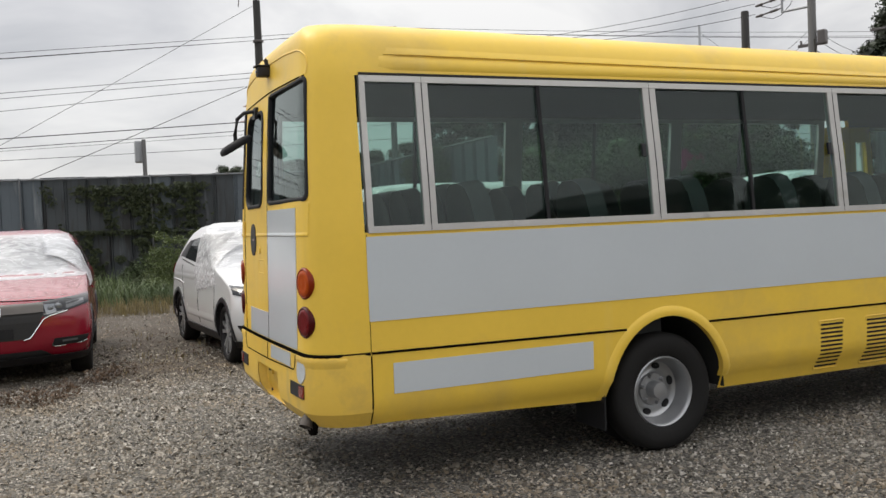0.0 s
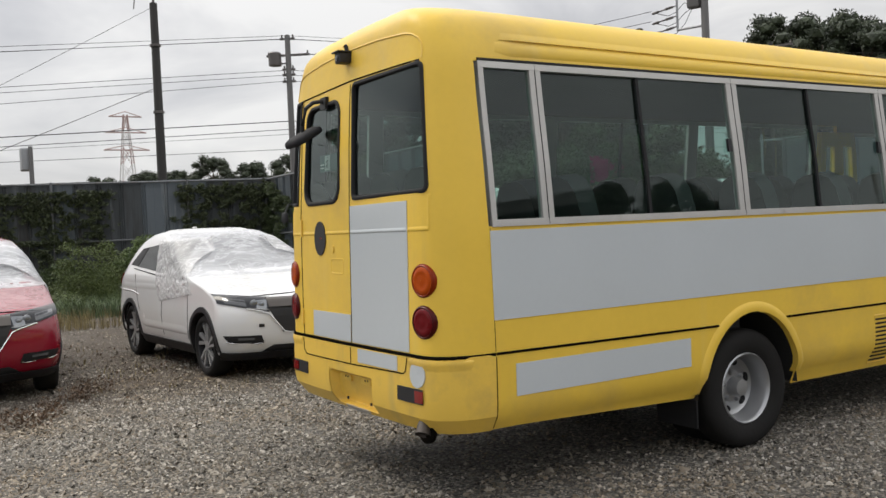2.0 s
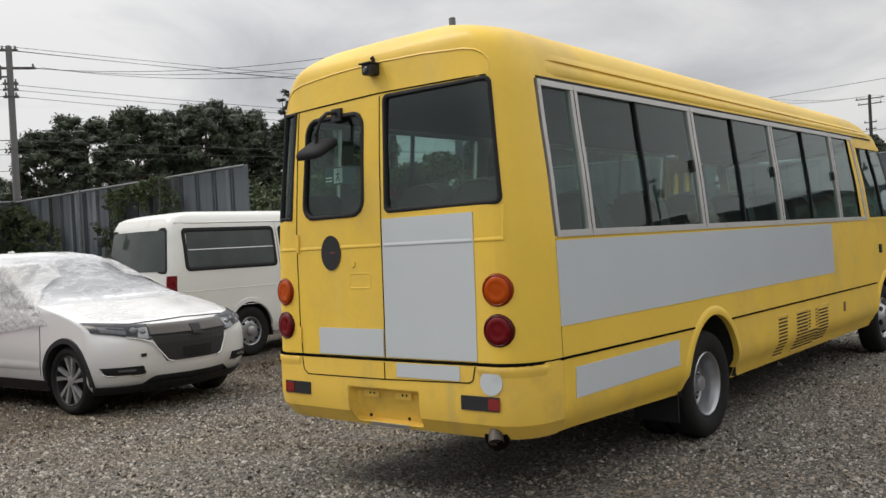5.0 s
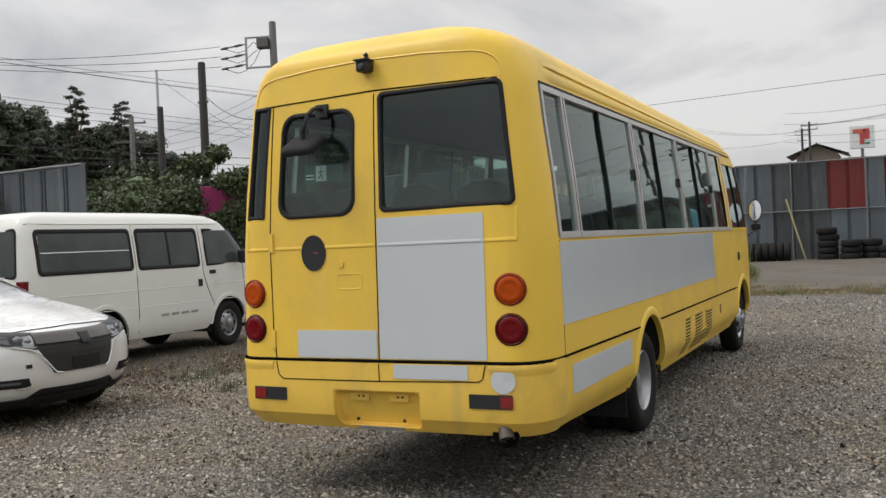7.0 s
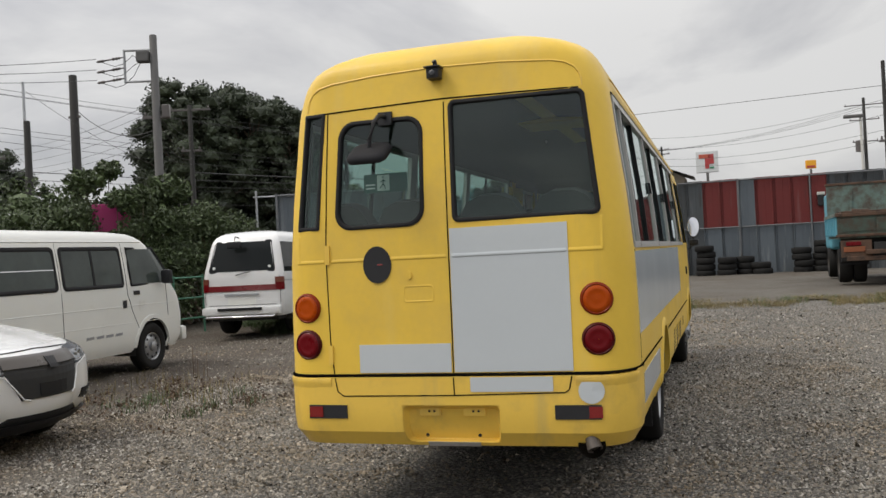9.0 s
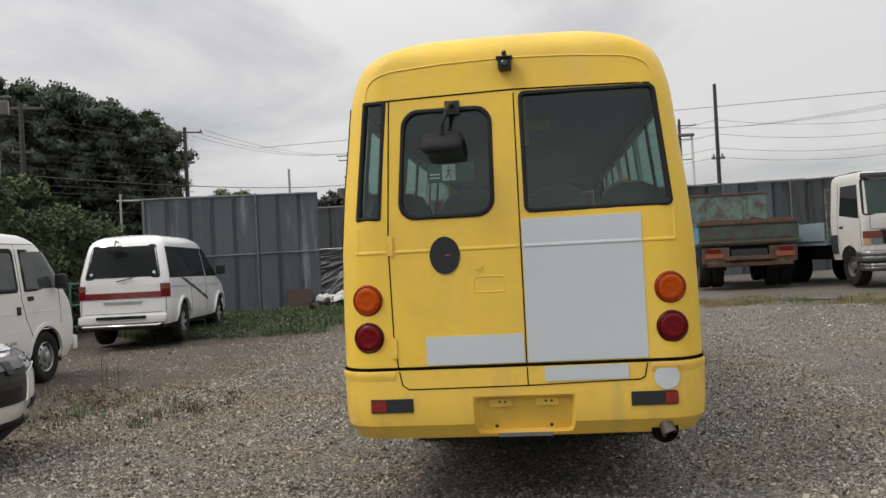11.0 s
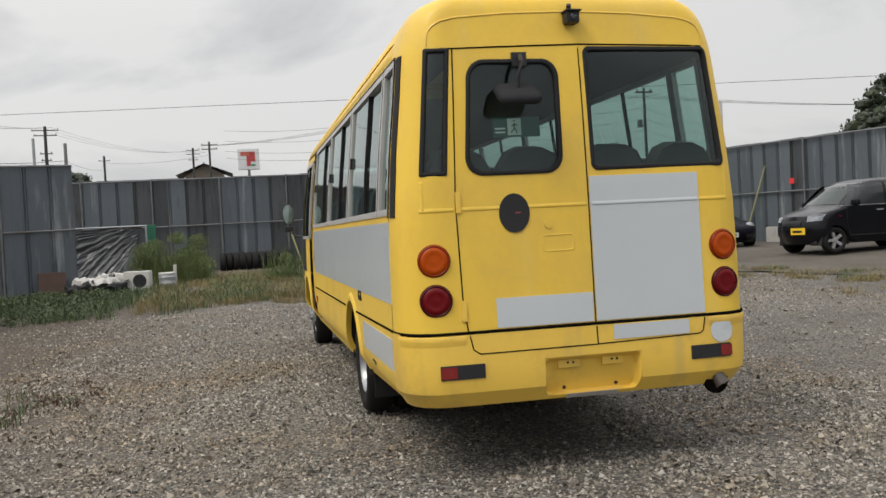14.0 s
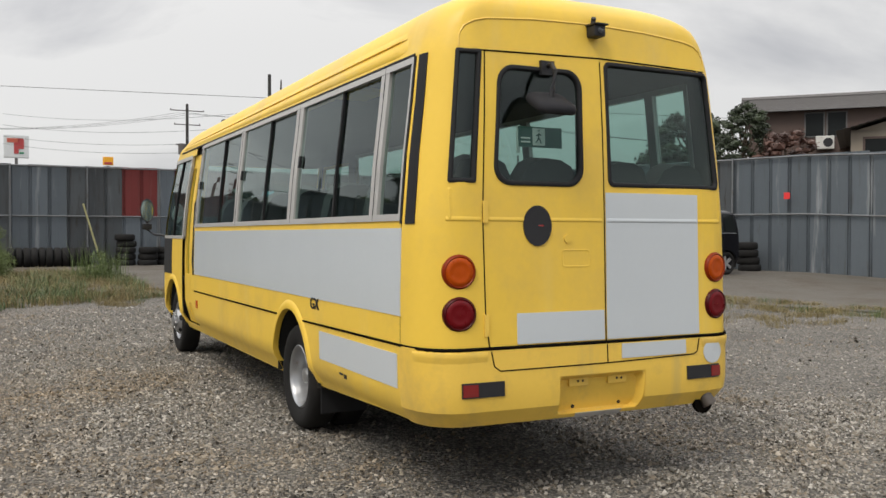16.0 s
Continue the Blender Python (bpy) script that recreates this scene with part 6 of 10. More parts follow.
# white van
def build_van():
    van = thing("van", at_wheels(8.22, 12.22, 5.72, 12.22, 0.82, 1.42, -1) @ Matrix.Diagonal((1.0, 1.0, 1.06, 1)), "old white passenger van with dusty paint, parked on the gravel", "van")
    zs = [0.30, 0.36, 0.45, 0.55, 0.65, 0.75, 0.85, 0.95, 1.05, 1.12, 1.18, 1.25, 1.35, 1.5, 1.65, 1.75, 1.82, 1.87, 1.91, 1.94, 1.96, 1.97]
    st = Stack(zs, [(0.3, 0.79), (0.4, 0.83), (0.6, 0.845), (1.0, 0.84), (1.2, 0.83), (1.5, 0.79), (1.75, 0.745), (1.85, 0.71), (1.91, 0.65), (1.95, 0.5), (1.97, 0.2)],
               [(0.3, 2.34), (0.45, 2.44), (0.75, 2.45), (0.95, 2.41), (1.05, 2.36), (1.15, 2.28), (1.25, 2.18), (1.5, 1.98), (1.75, 1.76), (1.85, 1.63), (1.91, 1.42), (1.95, 1.05), (1.97, 0.6)],
               [(0.3, -2.28), (0.5, -2.36), (1.0, -2.36), (1.2, -2.34), (1.75, -2.26), (1.87, -2.2), (1.93, -2.05), (1.97, -1.6)],
               fc=(0.40, 0.6), rc=(0.16, 0.82), arches=(1.42, -1.05), ra=0.39, za=0.34)
    body = part("body", st.mesh(), VANWHITE, van, smooth=38)
    F, B = st.front, st.rear
    for s in (1, -1):
        fn = st.sidex(s)
        for a, b, c, d, lab in ((0.95, 2.06, 1.66, 0.95, "front door window"), (-0.40, 0.78, 0.78, -0.40, "sliding side window"), (-2.04, -0.54, -0.54, -2.0, "long side window")):
            part("side_window", quad(fn, (a, 1.22), (b, 1.22), (c, 1.70), (d, 1.70), 0.004), GGLASS, body, lab)
            part("gasket", gasket(fn, min(a, d) - 0.03, max(b, c) + 0.03, 1.185, 1.735, 0.07, 0.055, 0.013, -0.01) if abs(b - c) < 0.1 else fix(tube(bmesh.new(), [fn(u, v, 0.006) for u, v in ((a, 1.21), (b, 1.21), ((b + c) / 2, 1.46), (c, 1.71), (d, 1.71), (d, 1.45))], 0.020, 6, closed=True)), RUBBER, body, smooth=50)
        part("window_bar", quad(fn, (0.16, 1.22), (0.20, 1.22), (0.20, 1.70), (0.16, 1.70), 0.010, 1, 4), RUBBER, body)
        part("guard_bar", quad(fn, (-2.0, 1.45), (-0.56, 1.45), (-0.56, 1.462), (-2.0, 1.462), 0.006, 6, 1), CHROME, body)
        for pts in ([(0.86, 1.78), (0.86, 1.1), (0.95, 0.85), (1.08, 0.62)], [(-0.47, 1.78), (-0.47, 0.36)], [(1.78, 1.2), (1.8, 0.75)]):
            part("seam", seam(fn, pts, 0.005, 0, 6), RUBBER, body)
        for z, r in ((0.93, 0.007), (0.70, 0.006)):
            part("crease", seam(fn, [(-2.2, z), (1.95, z)], r, -0.003, 24), VANWHITE, body)
        part("roof_gutter", seam(fn, [(-2.15, 1.80), (1.35, 1.80)], 0.012, 0.0, 16), VANWHITE, body, smooth=60)
        for x, z in ((1.0, 1.10), (0.76, 0.98)):
            part("door_handle", quad(fn, (x - 0.02 if x < 1 else x, z - (0.07 if x < 1 else 0.025)), (x + (0.06 if x < 1 else 0.13), z - (0.07 if x < 1 else 0.025)), (x + (0.06 if x < 1 else 0.13), z + 0.03), (x - 0.02 if x < 1 else x, z + 0.03), 0.012, 2, 2, 0.012), DARK, body)
        for k in range(4):
            part("lettering_bar", quad(fn, (-0.05 + 0.2 * k, 0.55), (0.10 + 0.2 * k, 0.555), (0.10 + 0.2 * k, 0.59), (-0.05 + 0.2 * k, 0.585), 0.003, 2, 1, 0.003), PIPE, body)
        part("wing_mirror", boxm(1.62, 1.71, min(s * 0.86, s * 1.03), max(s * 0.86, s * 1.03), 1.20, 1.40, 0.04), DARK, body, smooth=50)
        for c in (1.42, -1.05):
            arch_trim(fn, c, 0.388, 0.44, 0.34, VANWHITE, body, off=0.014)
            car_wheel(van, c, s * 0.82, s, 0.335, 0.2, 0.19, 6, "steel", STEEL)
        part("tail_lamp", quad(B, (s * 0.88, 0.78), (s * 0.995, 0.78), (s * 0.995, 1.14), (s * 0.88, 1.14), 0.012, 4, 3, 0.02), REDLENS, body)
        part("headlamp", quad(F, (s * 0.55, 0.72), (s * 0.93, 0.72), (s * 0.93, 0.88), (s * 0.55, 0.88), 0.012, 6, 3, 0.02), HEADLAMP, body)
    wells(body, (1.42, -1.05), 0.84, 0.39, 0.34)
    part("rear_window", quad(B, (-0.84, 1.20), (0.84, 1.20), (0.84, 1.72), (-0.84, 1.72), 0.006, 10, 5), GGLASS, body, smooth=60)
    part("gasket", gasket(B, -0.88, 0.88, 1.17, 1.75, 0.06, 0.04, 0.012, -0.01), RUBBER, body, smooth=50)
    part("windscreen", quad(F, (-0.9, 1.24), (0.9, 1.24), (0.9, 1.76), (-0.9, 1.76), 0.005, 12, 6), GGLASS, body, smooth=60)
    part("rear_bumper", boxm(-2.45, -2.28, -0.83, 0.83, 0.33, 0.52, 0.04), VANWHITE, van, smooth=40)
    part("front_bumper", boxm(2.33, 2.47, -0.72, 0.72, 0.34, 0.55, 0.05), VANWHITE, van, smooth=40)
    mir = part("rear_mirror_arm", fix(tube(bmesh.new(), [(-2.26, 0.60, 1.80), (-2.38, 0.60, 1.82), (-2.44, 0.60, 1.70)], 0.012, 6)), DARK, body)
    part("mirror_head", boxm(-2.48, -2.42, 0.52, 0.68, 1.55, 1.70, 0.03), DARK, mir, smooth=50)
    part("underbody", boxm(-2.2, 2.1, -0.68, 0.68, 0.28, 0.6, 0.04), UNDER, body)
    return van


build_van()


# white and silver-striped wagon, seen from behind
DARKRUSTLENS = mat("faded_brown_lens", (0.16, 0.05, 0.03), 0.35, var=0.15, scale=12)


def build_wagon():
    d = Vector((0.99, 0.11, 0)).normalized()
    rr = Vector((13.55, 12.45, 0))
    front = rr + d * 2.8
    wag = thing("wagon", at_wheels(front.x, front.y, rr.x, rr.y, 0.82, 1.5, -1) @ Matrix.Diagonal((1, 1, 1.055, 1)), "white tall four-wheel-drive wagon with a red lamp band", "wagon")
    zs = [0.38, 0.45, 0.55, 0.7, 0.85, 1.0, 1.1, 1.16, 1.25, 1.4, 1.55, 1.7, 1.8, 1.87, 1.92, 1.96, 1.985, 2.0]
    st = Stack(zs, [(0.38, 0.79), (0.5, 0.84), (0.8, 0.85), (1.1, 0.84), (1.25, 0.82), (1.6, 0.745), (1.8, 0.70), (1.9, 0.645), (1.96, 0.54), (2.0, 0.25)],
               [(0.38, 2.2), (0.6, 2.3), (0.85, 2.28), (1.0, 2.12), (1.1, 1.9), (1.16, 1.75), (1.4, 1.45), (1.7, 1.05), (1.87, 0.75), (1.96, 0.3), (2.0, -0.2)],
               [(0.38, -2.26), (0.55, -2.32), (1.1, -2.31), (1.25, -2.29), (1.7, -2.17), (1.85, -2.09), (1.95, -1.9), (2.0, -1.5)],
               fc=(0.45, 0.55), rc=(0.14, 0.84), arches=(1.5, -1.3), ra=0.42, za=0.38)
    body = part("body", st.mesh(), WHITE, wag, smooth=38)
    F, B = st.front, st.rear
    for s in (1, -1):
        fn = st.sidex(s)
        part("side_window", quad(fn, (-2.12, 1.19), (0.35, 1.18), (0.35, 1.74), (-1.96, 1.76), 0.004, 14, 6), DGLASS, body, "dark side glass band")
        part("side_window", quad(fn, (0.42, 1.18), (1.46, 1.16), (0.92, 1.72), (0.42, 1.74), 0.004), DGLASS, body, "front door window")
        part("body_stripe", quad(fn, (-2.2, 1.02), (2.0, 0.98), (2.0, 1.0), (-2.2, 1.04), 0.004, 20, 1, 0.004), PIPE, body)
        for k in range(4):
            part("decal", quad(fn, (-1.1 + 0.42 * k, 1.10 - 0.11 * k), (-0.72 + 0.42 * k, 1.02 - 0.11 * k), (-0.98 + 0.42 * k, 1.15 - 0.11 * k), (-1.5 + 0.42 * k, 1.20 - 0.10 * k), 0.004, 4, 2, 0.004), GUNMETAL, body, "grey splash decal")
        for pts in ([(0.38, 1.78), (0.38, 0.5)], [(-0.75, 1.75), (-0.75, 0.5)]):
            part("seam", seam(fn, pts, 0.005, 0, 6), RUBBER, body)
        for c in (1.5, -1.3):
            arch_trim(fn, c, 0.418, 0.47, 0.38, WHITE, body, off=0.03)
            car_wheel(wag, c, s * 0.83, s, 0.36, 0.23, 0.2, 6, "single")
        part("wing_mirror", boxm(1.22, 1.32, min(s * 0.86, s * 1.05), max(s * 0.86, s * 1.05), 1.2, 1.4, 0.03), DARK, body)
        part("tail_lamp", quad(B, (s * 0.83, 0.86), (s * 0.998, 0.86), (s * 0.998, 1.10), (s * 0.83, 1.10), 0.014, 4, 3, 0.03), REDLENS, body)
        part("turn_lens", quad(B, (s * 0.84, 1.0), (s * 0.998, 1.0), (s * 0.998, 1.09), (s * 0.84, 1.09), 0.018, 4, 2, 0.01), DARKRUSTLENS, body, "faded brown lens")
        part("rear_sticker", fix(lathe(bmesh.new(), [(0.001, 0.002), (0.03, 0.002), (0.031, 0)], 12, Matrix.Translation(B(s * 0.72, 1.30, 0.008)) @ pose(0, 0, 0, 0, -90, 0))), PLATE, body)
    wells(body, (1.5, -1.3), 0.84, 0.42, 0.38)
    part("lamp_band", quad(B, (-0.83, 0.86), (0.83, 0.86), (0.83, 0.965), (-0.83, 0.965), 0.012, 8, 2, 0.02), mat("dark_red_band", (0.16, 0.012, 0.014), 0.3, coat=0.6), body, "dark red lamp band")
    part("rear_window", quad(B, (-0.82, 1.23), (0.82, 1.23), (0.80, 1.78), (-0.80, 1.78), 0.006, 10, 6), DGLASS, body, smooth=60)
    part("gasket", gasket(B, -0.85, 0.85, 1.205, 1.805, 0.06, 0.03, 0.010, -0.01), RUBBER, body, smooth=50)
    part("wiper", fix(tube(bmesh.new(), [B(0.12, 1.16, 0.03), B(-0.25, 1.22, 0.03)], 0.01, 6)), DARK, body)
    part("plate_light", quad(B, (-0.42, 0.77), (0.42, 0.77), (0.42, 0.81), (-0.42, 0.81), 0.02, 4, 1, 0.02), PIPE, body)
    part("plate_recess", quad(B, (-0.34, 0.60), (0.34, 0.60), (0.34, 0.75), (-0.34, 0.75), 0.004, 4, 1, 0.01), VANWHITE, body)
    for pts in ([(-0.93, 1.12), (-0.93, 0.60), (0.93, 0.60), (0.93, 1.12)],):
        part("tailgate_seam", seam(B, pts, 0.005, 0.001, 10), RUBBER, body)
    part("rear_bumper", boxm(-2.42, -2.25, -0.81, 0.81, 0.42, 0.57, 0.04), WHITE, wag, smooth=40)
    part("bumper_step", boxm(-2.455, -2.435, -0.46, 0.46, 0.50, 0.555, 0.005), RUBBER, wag)
    part("guard_pipe", fix(tube(bmesh.new(), [(-2.36, -0.72, 0.42), (-2.47, -0.7, 0.385), (-2.47, 0.7, 0.385), (-2.36, 0.72, 0.42)], 0.022, 8)), CHROME, wag, smooth=60)
    mir = part("rear_mirror_arm", fix(tube(bmesh.new(), [(-2.1, 0.1, 1.86), (-2.26, 0.1, 1.88), (-2.32, 0.1, 1.80)], 0.012, 6)), DARK, body)
    part("mirror_head", boxm(-2.38, -2.30, -0.04, 0.24, 1.66, 1.79, 0.03), DARK, mir, smooth=50)
    part("underbody", boxm(-2.2, 2.1, -0.7, 0.7, 0.30, 0.62, 0.04), UNDER, body)
    part("windscreen", quad(F, (-0.9, 1.2), (0.9, 1.2), (0.88, 1.8), (-0.88, 1.8), 0.005, 10, 6), DGLASS, body, smooth=60)
    part("bonnet_line", seam(F, [(-0.8, 1.0), (0.8, 1.0)], 0.006, 0), RUBBER, body)


build_wagon()


# small black car by the south fence
SIDEGLASS = mat("glossy_side_glass", (0.026, 0.030, 0.031), 0.05, var=0.4, scale=2, rvar=0.02, spec=0.55)


def build_hatch():
    car = thing("hatchback", at_wheels(14.87, -5.82, 14.99, -8.46, 0.81, 1.277, 1) @ Matrix.Diagonal((1.13, 1.10, 1.10, 1)), "small boxy black hatchback parked by the fence", "car")
    zs = [0.22, 0.3, 0.42, 0.55, 0.7, 0.8, 0.86, 0.9, 0.94, 0.98, 1.02, 1.1, 1.25, 1.38, 1.46, 1.51, 1.54, 1.55]
    st = Stack(zs, [(0.22, 0.68), (0.35, 0.73), (0.6, 0.737), (0.9, 0.73), (1.0, 0.722), (1.25, 0.69), (1.42, 0.655), (1.5, 0.60), (1.55, 0.42)],
               [(0.22, 1.6), (0.4, 1.7), (0.65, 1.69), (0.8, 1.62), (0.88, 1.45), (0.94, 1.2), (1.0, 1.04), (1.1, 0.93), (1.38, 0.60), (1.5, 0.38), (1.55, 0.05)],
               [(0.22, -1.62), (0.4, -1.70), (0.95, -1.69), (1.1, -1.68), (1.4, -1.63), (1.5, -1.55), (1.55, -1.35)],
               fc=(0.35, 0.6), rc=(0.15, 0.8), arches=(1.13, -1.21), ra=0.31, za=0.28)
    body = part("body", st.mesh(), BLACKPAINT, car, smooth=38)
    F, B = st.front, st.rear
    for s in (1, -1):
        fn = st.sidex(s)
        part("side_window", quad(fn, (-0.08, 1.0), (0.88, 1.0), (0.56, 1.43), (-0.08, 1.45), 0.004), SIDEGLASS, body, "front door window")
        part("side_window", quad(fn, (-1.10, 1.0), (-0.14, 1.0), (-0.14, 1.45), (-1.08, 1.44), 0.004), SIDEGLASS, body, "rear door window")
        part("quarter_window", quad(fn, (-1.50, 1.02), (-1.15, 1.0), (-1.13, 1.44), (-1.44, 1.42), 0.004), DGLASS, body)
        # Pale strip along the belt puts a highlight on the black paint.
        part("belt_line", fix(tube(bmesh.new(), [fn(x, 0.985, 0.004) for x in np.linspace(-1.5, 0.95, 14)], 0.007, 6)), PIPE, body, "pale strip drawn for the highlight along the belt line", smooth=60)
        part("sill_line", fix(tube(bmesh.new(), [fn(x, 0.36, -0.002) for x in np.linspace(-0.85, 0.8, 8)], 0.016, 6)), BLACKPAINT, body, smooth=60)
        for pts in ([(0.86, 0.96), (0.84, 0.6), (0.78, 0.34)], [(-0.11, 1.45), (-0.11, 0.6), (-0.11, 0.34)], [(-1.12, 0.97), (-1.08, 0.7), (-0.88, 0.5)]):
            part("seam", seam(fn, pts, 0.005, 0, 5), RUBBER, body)
        part("side_marker", quad(fn, (0.98, 0.76), (1.05, 0.765), (1.05, 0.79), (0.98, 0.785), 0.008, 2, 1, 0.008), REDLENS, body)
        for c in (1.13, -1.21):
            car_wheel(car, c, s * 0.72, s, 0.28, 0.16, 0.19, 5, "single")
        part("headlamp", quad(F, (s * 0.58, 0.68), (s * 0.96, 0.70), (s * 0.96, 0.83), (s * 0.56, 0.80), 0.010, 5, 3, 0.02), HEADLAMP, body)
        part("wing_mirror", boxm(0.62, 0.74, min(s * 0.7, s * 0.87), max(s * 0.7, s * 0.87), 0.98, 1.1, 0.03), BLACKPAINT, body, smooth=50)
        part("door_handle", quad(fn, (-0.02, 0.86), (0.14, 0.86), (0.14, 0.885), (-0.02, 0.885), 0.018, 2, 1, 0.012), PIPE, body, "pale door handle")
    wells(body, (1.13, -1.21), 0.73, 0.31, 0.28)
    part("windscreen", quad(F, (-0.85, 1.03), (0.85, 1.03), (0.85, 1.46), (-0.85, 1.46), 0.004, 10, 6), GGLASS, body, smooth=60)
    pl = part("number_plate", quad(F, (0.1, 0.42), (0.56, 0.42), (0.56, 0.56), (0.1, 0.56), 0.02, 3, 1, 0.01), mat("yellow_plate", (0.75, 0.5, 0.02), 0.4), body, "yellow number plate")
    part("plate_bar", quad(F, (0.18, 0.46), (0.48, 0.46), (0.48, 0.51), (0.18, 0.51), 0.024, 2, 1, 0.004), DARK, pl)
    part("grille", quad(F, (-0.4, 0.6), (0.4, 0.6), (0.42, 0.72), (-0.42, 0.72), 0.006, 6, 2), DARK, body)
    part("underbody", boxm(-1.5, 1.5, -0.58, 0.58, 0.2, 0.5, 0.03), UNDER, body)


build_hatch()


SPOTLAMP = mat("clear_round_headlamp", (0.26, 0.27, 0.27), 0.15, 0.2, var=0.3, scale=30, coat=0.6)


NAVY = mat("dull_navy_paint", (0.008, 0.008, 0.013), 0.42, var=0.15, scale=2, spec=0.08, rvar=0.08)


def build_sports():
    car = thing("sports_car", pose(22.3, -6.79, gz(22.3, -6.79), 0, 0, 168), "low dark sports car with round headlamps", "car")
    zs = [0.15, 0.22, 0.32, 0.42, 0.52, 0.6, 0.66, 0.70, 0.73, 0.76, 0.79, 0.82, 0.86, 0.92, 1.0, 1.1, 1.18, 1.24, 1.28, 1.3]
    st = Stack(zs, [(0.15, 0.8), (0.3, 0.88), (0.55, 0.9), (0.72, 0.88), (0.82, 0.82), (0.92, 0.74), (1.1, 0.6), (1.22, 0.5), (1.3, 0.25)],
               [(0.15, 2.02), (0.3, 2.18), (0.5, 2.2), (0.62, 2.08), (0.7, 1.8), (0.76, 1.4), (0.82, 1.0), (0.86, 0.82), (1.0, 0.5), (1.18, 0.1), (1.28, -0.2), (1.3, -0.4)],
               [(0.15, -2.1), (0.4, -2.22), (0.7, -2.2), (0.82, -2.1), (0.9, -1.9), (1.0, -1.6), (1.15, -1.2), (1.25, -0.85), (1.3, -0.6)],
               fc=(0.7, 0.4), rc=(0.5, 0.5), arches=(1.3, -1.1), ra=0.35, za=0.32)
    body = part("body", st.mesh(), NAVY, car, smooth=40)
    F = st.front
    for s in (1, -1):
        fn = st.sidex(s)
        part("side_window", quad(fn, (-0.75, 0.88), (0.6, 0.86), (0.2, 1.18), (-0.6, 1.18), 0.004), DGLASS, body)
        for c in (1.3, -1.1):
            car_wheel(car, c, s * 0.87, s, 0.33, 0.22, 0.24, 5, "twin")
        p = F(s * 0.74, 0.64, 0.0)
        part("headlamp", fix(lathe(bmesh.new(), [(0.105, -0.06), (0.105, -0.01), (0.07, 0.02), (0.001, 0.03)], 18, Matrix.Translation(p) @ Vector((0.75, s * 0.15, 0.55)).to_track_quat("Z", "Y").to_matrix().to_4x4() @ Matrix.Diagonal((1.25, 1, 1, 1)))), SPOTLAMP, body, smooth=50)
        part("intake", quad(F, (s * 0.5, 0.25), (s * 0.85, 0.25), (s * 0.85, 0.38), (s * 0.5, 0.38), 0.006, 4, 2), DARK, body)
    wells(body, (1.3, -1.1), 0.88, 0.35, 0.32)
    part("windscreen", quad(F, (-0.85, 0.88), (0.85, 0.88), (0.85, 1.22), (-0.85, 1.22), 0.004, 10, 6), GGLASS, body, smooth=60)
    pl = part("number_plate", quad(F, (-0.2, 0.30), (0.2, 0.30), (0.2, 0.44), (-0.2, 0.44), 0.02, 3, 1, 0.01), PLATE, body)
    part("plate_bar", quad(F, (-0.12, 0.34), (0.12, 0.34), (0.12, 0.39), (-0.12, 0.39), 0.024, 2, 1, 0.004), BARMARK, pl)
    part("underbody", boxm(-1.9, 1.9, -0.7, 0.7, 0.14, 0.4, 0.03), UNDER, body)


build_sports()


# ---- trucks ----
TEAL = mat("faded_teal_paint", (0.115, 0.165, 0.145), 0.75, var=0.3, scale=3, fine=0.15, dirt=(0.070, 0.042, 0.028), dirt_scale=4.0, dirt_cut=0.41)
TEAL_DARK = mat("rusty_dark_green_paint", (0.048, 0.070, 0.055), 0.8, var=0.35, scale=3, fine=0.15, dirt=(0.060, 0.036, 0.024), dirt_scale=4.0, dirt_cut=0.42)
DARKRUST = mat("dark_flaking_rust", (0.085, 0.048, 0.030), 0.85, var=0.4, scale=5, fine=0.25, bump=0.003, bscale=40, dirt=(0.028, 0.022, 0.018), dirt_scale=5, dirt_cut=0.45)
GRIMEWHEEL = mat("grimy_wheel_steel", (0.085, 0.075, 0.065), 0.7, 0.2, var=0.3, scale=9, fine=0.15)
SKYBLUE = mat("light_blue_truck_paint", (0.10, 0.30, 0.38), 0.5, var=0.12, scale=3, fine=0.06, dirt=(0.16, 0.15, 0.13), dirt_scale=4, dirt_cut=0.6)
BLUEGREY = mat("blue_grey_bed", (0.20, 0.24, 0.27), 0.6, var=0.15, scale=3, dirt=(0.15, 0.11, 0.08), dirt_scale=3, dirt_cut=0.56)


def big_wheel(parent, x, y, s, R=0.42, wd=0.26):
    m = pose(x, y, R, -90 * s, 0, 0)
    t = part("tyre", fix(lathe(bmesh.new(), [(0.24, -wd), (R - 0.03, -wd - 0.01), (R, -wd + 0.03), (R, -0.04), (R - 0.03, 0.0), (0.26, 0.0), (0.24, -0.015)], 32, m)), TYRE, parent, smooth=50)
    part("rim", fix(lathe(bmesh.new(), [(0.24, -0.02), (0.225, -0.01), (0.2, -0.06), (0.12, -0.08), (0.1, -0.02), (0.001, -0.01)], 24, m)), GRIMEWHEEL, t, smooth=40)


